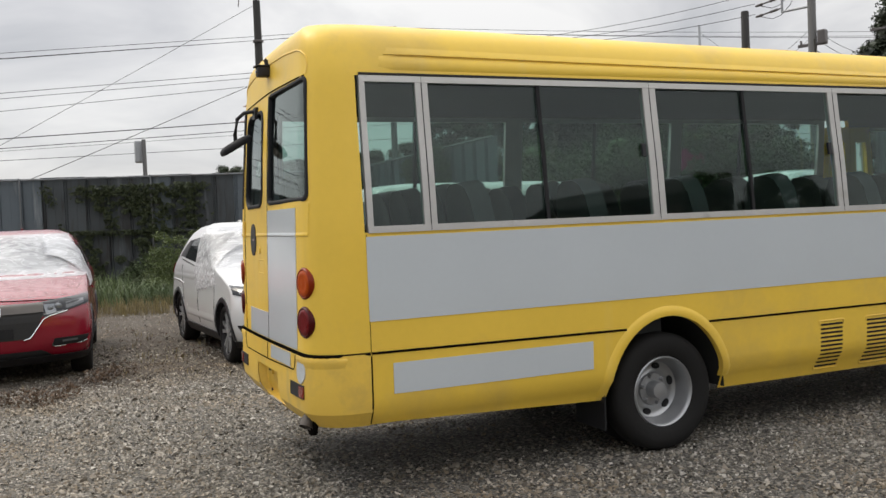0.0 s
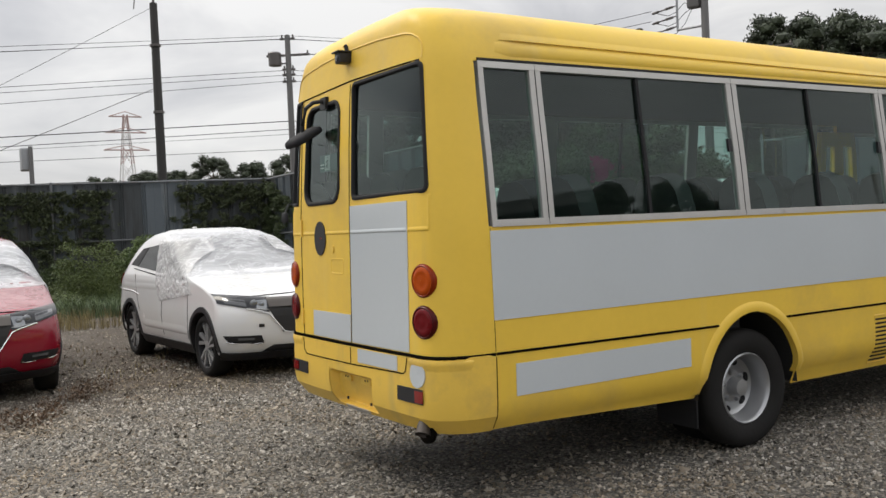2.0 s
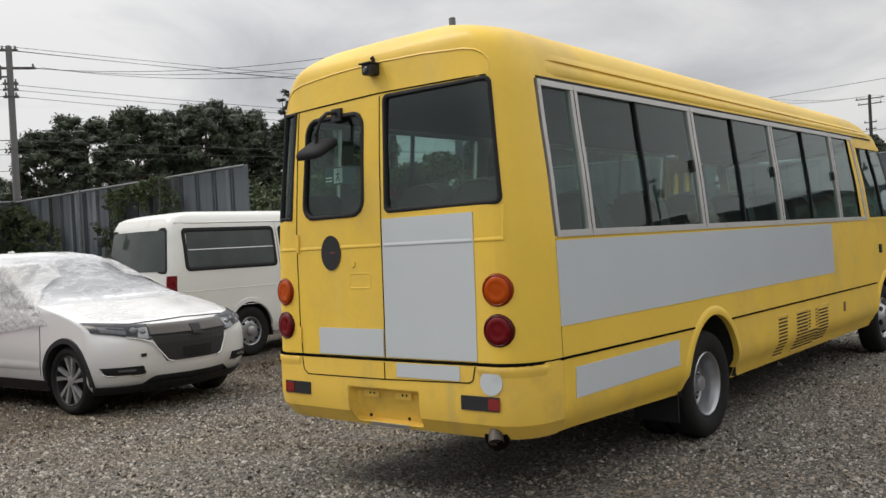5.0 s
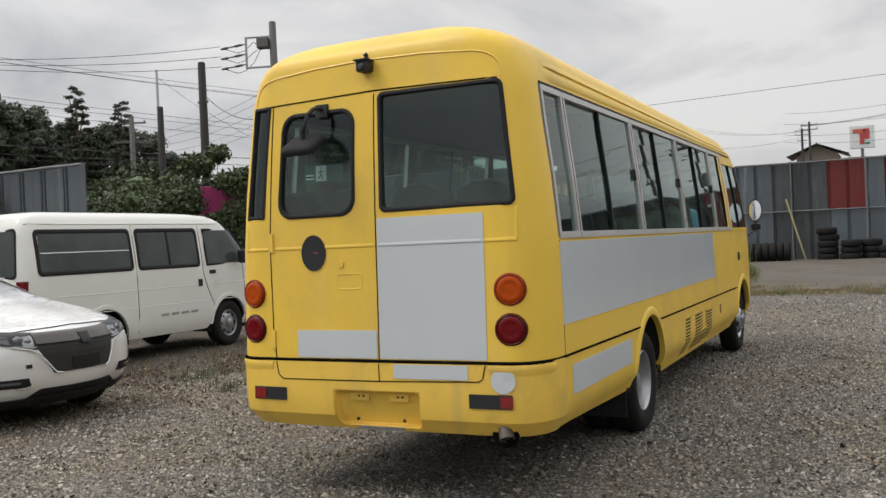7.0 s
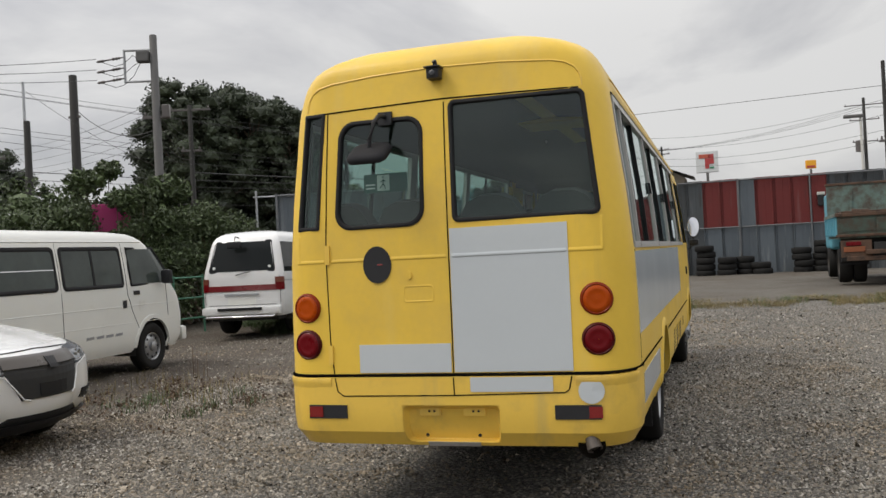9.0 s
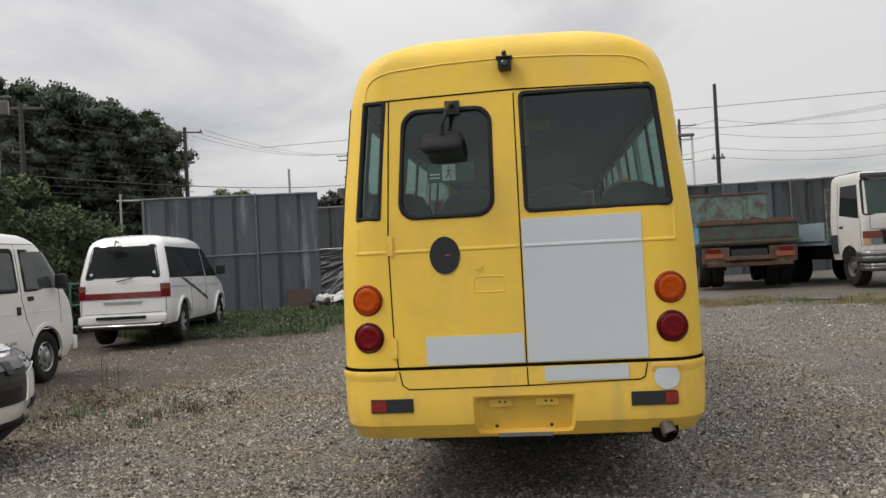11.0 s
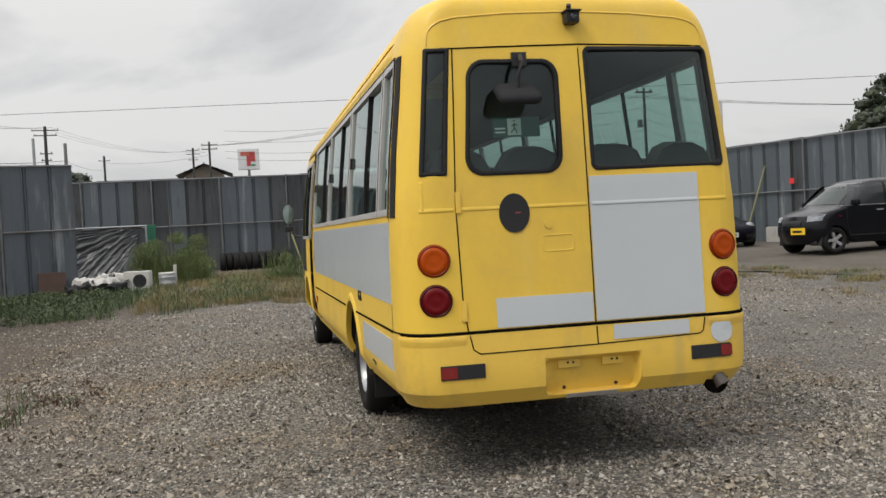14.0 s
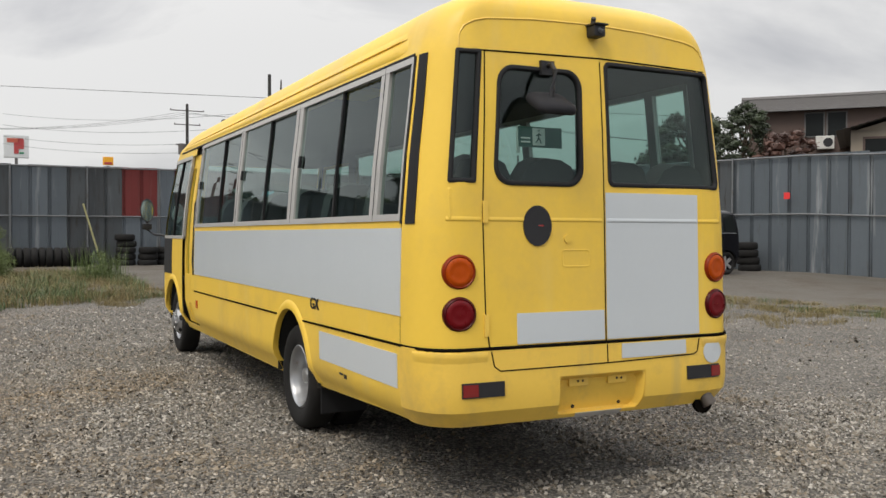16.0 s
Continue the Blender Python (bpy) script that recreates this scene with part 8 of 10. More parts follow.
for y in (-0.35, 0.05, 0.45):
    part("rib", boxm(-0.40, -0.38, y - 0.03, y + 0.03, 0.05, 1.88), GREENBOX, gc)
pb = thing("concrete_block", pose(21.6, -9.35, gz(21.6, -9.35), 0, 0, 14), "low pale concrete block at the foot of the fence", "block")
part("block", boxm(-1.2, 1.1, -0.13, 0.13, -0.03, 0.50, 0.02), mat("pale_concrete", (0.36, 0.35, 0.33), 0.85, var=0.15, scale=3, fine=0.08, dirt=(0.2, 0.18, 0.15), dirt_scale=3), pb)
for k in range(2):
    part("leaning_board", fix(tube(bmesh.new(), [(-0.3 + 0.14 * k, 0.34, 0.0), (-0.05 + 0.14 * k, 0.16, 0.48)], 0.035, 4)), RUST, pb)

# ---- posts and rails by the screen and the shrubs ----
ob = part("thin_post", fix(tube(bmesh.new(), [(0, 0, -0.05), (0, 0, 3.85)], 0.035, 8)), PIPE, None, smooth=60)
ob.matrix_world = pose(20.84, 12.25, gz(20.8, 12.2))
tagged(ob, "grey pipe post standing behind the steel screen", "post")
gf = thing("pipe_fence", pose(13.6, 14.6, gz(13.6, 14.6)), "low green mesh fence with pipe posts in front of the shrubs", "fence")
GPIPE = mat("green_pipe", (0.05, 0.16, 0.10), 0.5, var=0.15)
for k in range(6):
    part("post", fix(tube(bmesh.new(), [(-1.9 + 0.9 * k, 1.1 - 0.15 * k, -0.05), (-1.9 + 0.9 * k, 1.1 - 0.15 * k, 1.3)], 0.024, 8)), GPIPE, gf, smooth=60)
for z in (0.35, 0.8, 1.25):
    part("rail", fix(tube(bmesh.new(), [(-1.9, 1.1, z), (2.6, 0.35, z)], 0.02, 8)), GPIPE, gf, smooth=60)
sp = thing("pipe_stand", pose(18.1, 15.75, gz(18, 15.7)), "thin galvanised pipe post tied to the screen's top", "post")
part("upright", fix(tube(bmesh.new(), [(0, 0.1, -0.05), (0, 0.1, 3.25)], 0.03, 8)), PIPE, sp, smooth=60)
part("cross_pipe", fix(tube(bmesh.new(), [(0, 0.2, 3.08), (0.35, -0.9, 3.08)], 0.024, 8)), PIPE, sp, smooth=60)


# ---- trees and shrubs ----
def leaf_cloud(name, clumps, n, size, material, seed, parent=None, squash=0.7, sides=4, core=0.0):
    """Many small folded leaves scattered in clumps: each clump (x, y, z, radius)."""
    rng = np.random.default_rng(seed)
    clumps = np.array(clumps)
    vol = clumps[:, 3] ** 2
    idx = rng.choice(len(clumps), n, p=vol / vol.sum())
    d = rng.normal(size=(n, 3))
    d /= np.linalg.norm(d, axis=1)[:, None]
    r = rng.random(n) ** 0.45
    c = clumps[idx, :3] + d * (clumps[idx, 3] * r)[:, None] * np.array([1, 1, squash])
    a = rng.normal(size=(n, 3)) + d * 0.4
    a /= np.linalg.norm(a, axis=1)[:, None]
    b = np.cross(a, rng.normal(size=(n, 3)))
    b /= np.linalg.norm(b, axis=1)[:, None] + 1e-9
    s = size * (0.55 + 0.9 * rng.random(n))[:, None]
    nrm = np.cross(a, b) * 0.25
    if sides == 4:
        v = np.stack([c - a * s, c + b * s * 0.55 + nrm * s, c + a * s, c - b * s * 0.55 + nrm * s], 1).reshape(-1, 3)
    else:
        v = np.stack([c - a * s, c + b * s * 0.8 + nrm * s, c + a * s], 1).reshape(-1, 3)
    faces = [list(range(sides * k, sides * k + sides)) for k in range(n)]
    if core:
        # an added ball in each clump, well inside the leaves, blocks the sky
        verts = [v]
        for c in clumps:
            bm = bmesh.new()
            bmesh.ops.create_icosphere(bm, subdivisions=1, radius=1.0)
            base = sum(len(a) for a in verts)
            jit = 1 + 0.3 * (rng.random((len(bm.verts), 1)) - 0.5)
            verts.append(c[:3] + np.array([p.co[:] for p in bm.verts]) * jit * c[3] * core * np.array([1, 1, squash]))
            faces += [[base + p.index for p in f.verts] for f in bm.faces]
            bm.free()
        v = np.concatenate(verts)
    me = bpy.data.meshes.new(name)
    me.from_pydata([tuple(p) for p in v], [], faces)
    me.materials.append(material)
    ob = new(name, me)
    if parent is not None:
        ob.parent = parent
    return ob


def tree(name, x, y, z, h, r, label, material, n=5200, leaf=0.17, seed=0, bare=0.25, conifer=False):
    rng = random.Random(seed)
    t = thing(name, pose(x, y, z), label, "tree", "trees behind the fences")
    bm = bmesh.new()
    lean = (rng.uniform(-0.05, 0.05) * h, rng.uniform(-0.05, 0.05) * h)
    trunk = [(lean[0] * k * k, lean[1] * k * k, h * 0.92 * k) for k in (0, 0.25, 0.5, 0.75, 1.0)]
    tube(bm, trunk, 0.028 * h, 8, 0.006 * h)
    clumps = []
    m = 120 if not conifer else 60
    for k in range(m):
        f = bare + (1 - bare) * (k + 0.5) / m
        a = 2.4 * k + rng.uniform(-0.5, 0.5)
        if conifer:
            reach = r * (1.05 - f) * rng.uniform(0.7, 1.1) + 0.12 * r
            cr = r * (0.42 * (1.15 - f)) + 0.1 * r
        else:
            reach = r * math.sqrt(max(0.05, 1 - ((f - 0.55) / 0.52) ** 2)) * rng.uniform(0.55, 1.0)
            cr = r * rng.uniform(0.13, 0.29)
        cz = h * f
        p = Vector((math.cos(a) * reach + lean[0] * f * f, math.sin(a) * reach + lean[1] * f * f, cz))
        clumps.append((p.x, p.y, p.z, cr))
        if k % 4 == 0:
            q = Vector((lean[0] * f * f, lean[1] * f * f, cz * 0.8))
            tube(bm, [q, q.lerp(p, 0.5) + Vector((0, 0, -0.03 * h)), p], 0.010 * h, 5, 0.003 * h)
    if not conifer:
        clumps.append((lean[0], lean[1], h * 0.93, r * 0.3))
    top, wide = max(c[2] + 0.75 * c[3] for c in clumps), max(math.hypot(c[0], c[1]) + c[3] for c in clumps)
    fit_to = Matrix.Diagonal((r / wide, r / wide, h / top, 1))
    bmesh.ops.transform(bm, matrix=fit_to, verts=bm.verts)
    clumps = [(*(fit_to @ Vector(c[:3])), c[3] * r / wide * 1.1) for c in clumps]
    part("trunk", fix(bm), BARK, t, smooth=60)
    leaf_cloud("crown", clumps, int(2.25 * n), leaf * 0.54, material, seed + 1, t, 0.62 if not conifer else 0.4, 3, 0.72)
    return t


# the wood behind the north and side fences, protos copied with their own turn and size
HP = (11.5, 12.5, 10.3)
P1 = tree("tree", 55.4, 42.7, 0.2, 11.5, 4.0, "tall dark evergreen with an uneven crown", LEAF_DARK, 10000, 0.215, 3, 0.1)
P2 = tree("tree", 56.8, 40.5, 0.2, 12.5, 4.4, "broad dark broadleaf tree at the wood's edge", LEAF_DARK, 10000, 0.225, 8, 0.1)
P3 = tree("tree", 60.6, 37.8, 0.2, 10.3, 3.5, "dense dark green broadleaf tree", LEAF_DARK, 9500, 0.2, 15, 0.1)
P4 = tree("tree", 45.3, 56.5, 0.2, 14.2, 3.0, "dark conifer standing above the wood", LEAF_DARK, 8000, 0.22, 21, 0.12, True)


P5 = tree("tree", 93.0, 39.0, 0.2, 9.8, 3.5, "far dark broadleaf tree beyond the fences", LEAF_DARK, 2400, 0.34, 27, 0.1)


def plant(p, x, y, s, turn, sz=None):
    copy_thing(p, pose(x, y, 0.2, 0, 0, turn) @ Matrix.Diagonal((s, s, sz or s, 1)))


W = random.Random(5)
WOOD = [(32.8, 71.6, 12.2), (36.6, 71.9, 13.8), (36.4, 65.1, 13.4), (43.2, 70.2, 14.2), (41.8, 63.8, 14.3), (46.6, 65.3, 14.2), (44.6, 62.3, 12.6), (50.4, 65.4, 13.1), (52.0, 61.2, 12.8), (51.1, 56.5, 11.6), (54.0, 56.3, 9.8), (50.6, 40.6, 9.6), (48.0, 37.6, 13.0), (47.5, 36.5, 14.0), (52.1, 36.6, 14.4), (51.2, 34.1, 13.3), (55.7, 34.3, 13.2), (52.2, 31.9, 12.5), (54.6, 31.4, 11.9), (19.8, 103.9, 8.8), (25.1, 107.8, 9.7), (27.2, 101.1, 9.1), (29.8, 96.1, 10.4), (35.8, 100.4, 10.2), (37.3, 93.3, 10.4), (38.6, 88.4, 9.7)]
for k, (x, y, hgt) in enumerate(WOOD):
    q = hgt / HP[k % 3]
    plant((P1, P2, P3)[k % 3], x, y, min(1.15, q) * W.uniform(0.9, 1.0), W.uniform(0, 360), q)
copy_thing(P4, pose(46.0, 53.1, 0.2, 0, 0, 70) @ Matrix.Diagonal((0.9, 0.9, 0.9, 1)))
for k, (x, y, s) in enumerate([(101, 34, 0.95), (95, 29.6, 1.0), (95, 27.2, 1.06), (96, 24.6, 1.0), (113, 31, 1.05), (151, 22, 1.25), (145, 11.5, 1.1), (149, 4.5, 1.1), (141, 0, 1.1), (163, 30, 1.2), (156, 20.6, 1.25), (171, 12, 1.15)]):
    plant(P5, x, y, s, W.uniform(0, 360), s * 0.95)
tree("tree", 21.6, 14.2, 0.3, 3.55, 1.0, "low green shrub tree behind the steel screen", LEAF, 3200, 0.06, 47)
# garden trees behind the south fence
tree("tree", 19.6, -13.35, 0.3, 5.45, 1.2, "dark garden shrub tree over the fence", LEAF_DARK, 5200, 0.09, 31)
tree("tree", 17.9, -13.6, 0.3, 4.45, 1.35, "reddish garden maple over the fence", LEAF_RED, 4200, 0.07, 37)
tree("tree", 27.3, -17.9, 0.3, 6.6, 2.3, "dark clipped tree behind the fence", LEAF_DARK, 5200, 0.14, 41)
tree("tree", 25.0, -15.2, 0.3, 4.7, 1.6, "sparse dark garden tree behind the fence", LEAF_DARK, 2600, 0.12, 43)


def shrub(name, clumps, n, leaf, material, seed, label, cat="shrub"):
    t = thing(name, pose(clumps[0][0], clumps[0][1], gz(clumps[0][0], clumps[0][1])), label, cat)
    o = Vector((clumps[0][0], clumps[0][1], 0))
    loc = [(c[0] - o.x, c[1] - o.y, c[2], c[3]) for c in clumps]
    bm = bmesh.new()
    for c in loc:
        tube(bm, [(c[0] * 0.7, c[1] * 0.7, 0), (c[0], c[1], c[2])], 0.025, 5, 0.008)
    part("stem", fix(bm), BARK, t)
    leaf_cloud("foliage", loc, n, leaf * 0.8, material, seed, t, 0.7, 4, 0.40)
    return t


def clumps_along(pts, zlo, zhi, r, n, seed):
    rng = random.Random(seed)
    out = []
    for k in range(n):
        i = rng.randrange(len(pts) - 1)
        t = rng.random()
        out.append((pts[i][0] + (pts[i + 1][0] - pts[i][0]) * t + rng.uniform(-0.5, 0.5), pts[i][1] + (pts[i + 1][1] - pts[i][1]) * t + rng.uniform(-0.5, 0.5), rng.uniform(zlo, zhi), r * rng.uniform(0.7, 1.3)))
    return out


shrub("hedge", clumps_along([(9.5, 19.0), (12.5, 18.6), (15.5, 18.4), (18.2, 17.2)], 0.5, 3.0, 0.75, 60, 3), 34000, 0.065, LEAF, 3, "overgrown green hedge with creepers behind the wagon", "hedge")
shrub("hedge", clumps_along([(9.5, 20.0), (16.5, 19.6)], 0.4, 3.3, 0.8, 30, 6), 16000, 0.065, LEAF, 6, "tangled light green shrubs behind the van", "hedge")
shrub("hedge", clumps_along([(14.6, 17.0), (16.2, 16.4), (18.0, 15.8)], 0.4, 2.75, 0.62, 42, 9), 20000, 0.06, LEAF, 9, "dense dark hedge between the wagon and the steel screen", "hedge")
shrub("shrub", [(14.8, 18.6, 3.6, 0.5), (15.3, 18.3, 3.9, 0.35), (16.4, 17.4, 3.4, 0.6), (15.8, 18.0, 3.0, 0.8)], 3200, 0.10, LEAF, 8, "large-leaved shrub reaching above the hedge")
shrub("shrub", [(14.3, 17.35, 3.1, 0.32), (14.75, 16.95, 3.2, 0.38), (14.2, 17.5, 2.2, 0.3), (15.2, 16.9, 2.6, 0.5), (14.7, 17.1, 1.5, 0.5), (14.5, 17.2, 2.9, 0.25)], 2600, 0.075, LEAF, 51, "leafy shrub in front of a magenta signboard")
pk = thing("pink_sign", pose(14.6, 17.75, gz(14.6, 17.75), 0, 0, 40), "magenta signboard half hidden by shrubs", "sign")
part("board", boxm(-0.05, 0.05, -0.42, 0.42, 1.75, 3.02, 0.02), mat("magenta_board", (0.36, 0.02, 0.13), 0.5, var=0.08), pk)
part("ring_mark", fix(tube(bmesh.new(), [(-0.065, 0.12 * math.cos(a) - 0.22, 2.3 + 0.12 * math.sin(a)) for a in np.linspace(0.5, 5.6, 16)], 0.025, 6)), SCRAP, pk)
for y in (-0.34, 0.34):
    part("leg", boxm(-0.04, 0.04, y - 0.04, y + 0.04, 0, 2.0), PIPE, pk)


# ---- poles, cables, signs and houses in the distance ----
INSUL = mat("insulator", (0.10, 0.09, 0.085), 0.4)


def pole(name, x, y, top, r, material, label, arms=(), box_at=None, turn=0.0):
    p = thing(name, pose(x, y, gz(min(x, 30), max(-10, min(y, 30))) - 0.1, 0, 0, turn), label, "pole", "poles along the road")
    part("shaft", fix(lathe(bmesh.new(), [(r, 0), (r * 0.72, top), (r * 0.6, top + 0.03), (0.001, top + 0.03)], 14)), material, p, smooth=50)
    for z, half in arms:
        a = part("cross_arm", boxm(-0.05, 0.05, -half, half, z - 0.05, z + 0.05, 0.01), INSUL, p)
        for k in range(3):
            yy = -half + 0.1 + k * (2 * half - 0.2) / 2
            part("insulator", fix(lathe(bmesh.new(), [(0.03, z + 0.05), (0.05, z + 0.09), (0.03, z + 0.13), (0.045, z + 0.17), (0.001, z + 0.2)], 8, Matrix.Translation((0, yy, 0)))), INSUL, a)
    if box_at:
        yy, z, rr, hh = box_at
        tb = part("transformer", fix(lathe(bmesh.new(), [(0.001, z), (rr, z), (rr, z + hh), (rr * 0.8, z + hh + 0.06), (0.001, z + hh + 0.08)], 16, Matrix.Translation((0, yy, 0)))), INSUL, p, "dark grey pole transformer", smooth=40)
        part("bracket", boxm(-0.03, 0.03, min(0, yy), max(0, yy), z + 0.05, z + 0.12), INSUL, tb)
    return p


ant = pole("utility_pole", 7.8, 33.8, 10.1, 0.19, DARKPOLE, "dark old pole with a television aerial on top")
bm = bmesh.new()
along = Vector((0.84, -0.54, 0))
across = Vector((0.54, 0.84, 0))
tube(bm, [(0, 0, 10.0), (0, 0, 11.6)], 0.045, 6, 0.03)
tube(bm, [along * -1.05 + Vector((0, 0, 10.36)), along * 1.0 + Vector((0, 0, 10.3))], 0.026, 6)
for k in range(9):
    q = along * (-1.0 + 0.245 * k) + Vector((0, 0, 10.36 - 0.007 * k))
    tube(bm, [q - across * 0.32 - Vector((0, 0, 0.06)), q + across * 0.32 + Vector((0, 0, 0.06))], 0.013, 5)
tube(bm, [along * -0.72 + Vector((0, 0, 9.95)), along * -0.62 + Vector((0, 0, 10.75))], 0.02, 5)
part("aerial", fix(bm), INSUL, ant)
for z in (6.2, 8.6):
    part("pole_band", fix(lathe(bmesh.new(), [(0.15, z - 0.05), (0.20, z - 0.04), (0.20, z + 0.04), (0.15, z + 0.05)], 14)), INSUL, ant)
pole("utility_pole", 15.3, 39.6, 10.6, 0.17, CONC, "concrete power pole with a transformer and cross arms", ((10.45, 0.35), (9.7, 1.0), (9.05, 0.3), (8.8, 0.3), (8.5, 0.3)), (-0.62, 9.25, 0.30, 0.55), -125)
lp = pole("signal_post", 3.6, 34.8, 5.0, 0.10, CONC, "short post with a grey box on top")
part("post_box", boxm(-0.3, 0.0, 0.10, 0.55, 4.2, 5.0, 0.06), PIPE, lp)
pe = pole("utility_pole", 24.67, 23.34, 9.75, 0.18, CONC, "concrete power pole with a steel bracket and switch", ((6.8, 0.5),), None, 20)
bm = bmesh.new()
for z in (9.25, 8.12):
    tube(bm, [(0, 0, z), (0, 1.05, z)], 0.045, 6)
tube(bm, [(0, 1.05, 8.08), (0, 1.05, 9.29)], 0.045, 6)
part("bracket", fix(bm), PIPE, pe)
part("switch_box", boxm(-0.2, 0.2, 0.15, 0.6, 8.8, 9.2, 0.05), CONC, pe)
for k in range(3):
    z = 9.02 - 0.38 * k
    part("strain_insulator", fix(lathe(bmesh.new(), [(0.02, 0.0), (0.025, 0.15), (0.055, 0.18), (0.035, 0.24), (0.06, 0.28), (0.035, 0.34), (0.06, 0.40), (0.03, 0.46), (0.025, 0.7), (0.05, 0.74), (0.045, 0.95), (0.012, 1.01)], 10, Matrix.Translation((0, 1.05, z)) @ Vector((0, 1.0, -0.14)).to_track_quat("Z", "Y").to_matrix().to_4x4())), INSUL, pe, smooth=40)
    part("drop_lead", fix(tube(bmesh.new(), [(0, 1.95, z - 0.12), (0, 1.4, z - 0.32), (0, 1.1, z - 0.25), (0, 0.75, z + 0.05), (0, 0.45, 8.85)], 0.012, 5)), WIRE, pe)
part("meter_box", boxm(-0.12, 0.15, -0.48, -0.2, 6.75, 7.25, 0.05), INSUL, pe)
pole("utility_pole", 25.9, 27.9, 9.0, 0.21, DARKPOLE, "dark steel pole beside the shrubs", ((7.4, 0.25),))
pole("utility_pole", 24.8, 29.2, 7.2, 0.17, DARKPOLE, "brown weathered wooden power pole", ())
pole("thin_mast", 24.75, 29.25, 8.7, 0.07, PIPE, "thin mast tied to a pole")
pole("utility_pole", 39.5, 45.6, 10.0, 0.2, CONC, "far power pole with cross arm", ((9.6, 0.9), (8.4, 1.2)), None, 30)
pole("utility_pole", 35.0, 28.6, 9.2, 0.14, DARKPOLE, "power pole before the dark wood", ((9.0, 1.0), (7.0, 0.5)), None, 20)
pole("utility_pole", 52.3, 27.9, 10.5, 0.16, DARKPOLE, "far grey power pole with cross arms", ((10.2, 1.1),), None, 20)
pole("utility_pole", 96.3, -10.1, 15.0, 0.2, DARKPOLE, "far power pole with switch gear", ((14.3, 1.8), (12.8, 1.4), (10.6, 1.2)), (0.5, 9.6, 0.45, 1.1))
lm = pole("street_lamp", 41.1, -2.1, 6.6, 0.08, SCRAP, "white street lamp with a flat head")
part("lamp_head", boxm(-0.14, 0.14, -0.12, 0.72, 6.52, 6.66, 0.05), CONC, lm)
pole("utility_pole", 36.0, -2.3, 8.05, 0.10, DARKPOLE, "grey power pole behind the fence", ((4.9, 0.28),))
pole("utility_pole", 93.5, 26.0, 13.47, 0.2, DARKPOLE, "far power pole with several cross arms", ((13.11, 1.3), (12.6, 1.1), (10.77, 0.6), (10.1, 0.5)), (0.9, 8.43, 0.54, 1.08))
pole("utility_pole", 102.7, 25.8, 12.75, 0.24, CONC, "plain grey far concrete pole")
pole("utility_pole", 139.1, 26.8, 14.73, 0.22, DARKPOLE, "far grey power pole with cross arms", ((14.01, 0.8),))
pole("utility_pole", 140.3, 14.0, 15.63, 0.22, DARKPOLE, "far grey power pole with cross arms", ((15.3, 1.0), (14.7, 1.0), (13.83, 0.7)))
pole("utility_pole", 105.2, 10.5, 12.75, 0.16, DARKPOLE, "far grey power pole with cross arms", ((12.4, 0.9), (11.9, 0.9)))
pole("utility_pole", 42.1, -14.3, 8.1, 0.10, DARKPOLE, "power pole with a switch box", ((7.9, 0.5),), (0.3, 6.0, 0.15, 0.35))
cp = pole("antenna_mast", 49.0, -22.8, 6.3, 0.09, CONC, "phone mast with a white antenna")
part("mast_box", boxm(-0.12, 0.12, -0.16, 0.16, 5.1, 5.6, 0.03), CONC, cp)
part("antenna", boxm(-0.11, 0.11, -0.12, 0.12, 6.5, 8.3, 0.08), SCRAP, cp)

# lattice pylon, red and white, far off
py = thing("pylon", pose(65, 294, 0), "red and white lattice power pylon far away", "pylon")
PRED, PWHITE = mat("pylon_red", (0.42, 0.32, 0.30), 0.6), mat("pylon_white", (0.56, 0.55, 0.54), 0.6)
for k in range(8):
    z0, z1 = k * 5.2, (k + 1) * 5.2
    w0, w1 = 3.6 - 0.38 * k, 3.6 - 0.38 * (k + 1)
    bm = bmesh.new()
    for sx, sy in ((1, 1), (1, -1), (-1, 1), (-1, -1)):
        tube(bm, [(sx * w0, sy * w0, z0), (sx * w1, sy * w1, z1)], 0.16, 4)
    for s in (1, -1):
        tube(bm, [(s * w0, -w0, z0), (s * w1, w1, z1)], 0.1, 4)
        tube(bm, [(-w0, s * w0, z0), (w1, s * w1, z1)], 0.1, 4)
        tube(bm, [(w0, s * w0, z0), (-w1, s * w1, z1)], 0.1, 4)
    part("lattice", fix(bm), PRED if k % 2 else PWHITE, py)
for z, half in ((41.0, 5.0), (36, 6.2), (30.5, 7.0)):
    bm = bmesh.new()
    tube(bm, [(-half, 0, z), (half, 0, z)], 0.22, 4)
    tube(bm, [(-half, 0, z), (0, 0, z + 1.6), (half, 0, z)], 0.14, 4)
    part("cross_arm", fix(bm), PRED, py)


def cable(a, b, sag, r=0.022):
    a, b = Vector(a), Vector(b)
    r = r * 0.38
    pts = [a.lerp(b, t) + Vector((0, 0, -sag * 4 * t * (1 - t))) for t in np.linspace(0, 1, 17)]
    ob = part("cable", fix(tube(bmesh.new(), pts, r, 5)), WIRE, None, smooth=60)
    tagged(ob, "black overhead power cable between poles", "cable", "overhead cables")


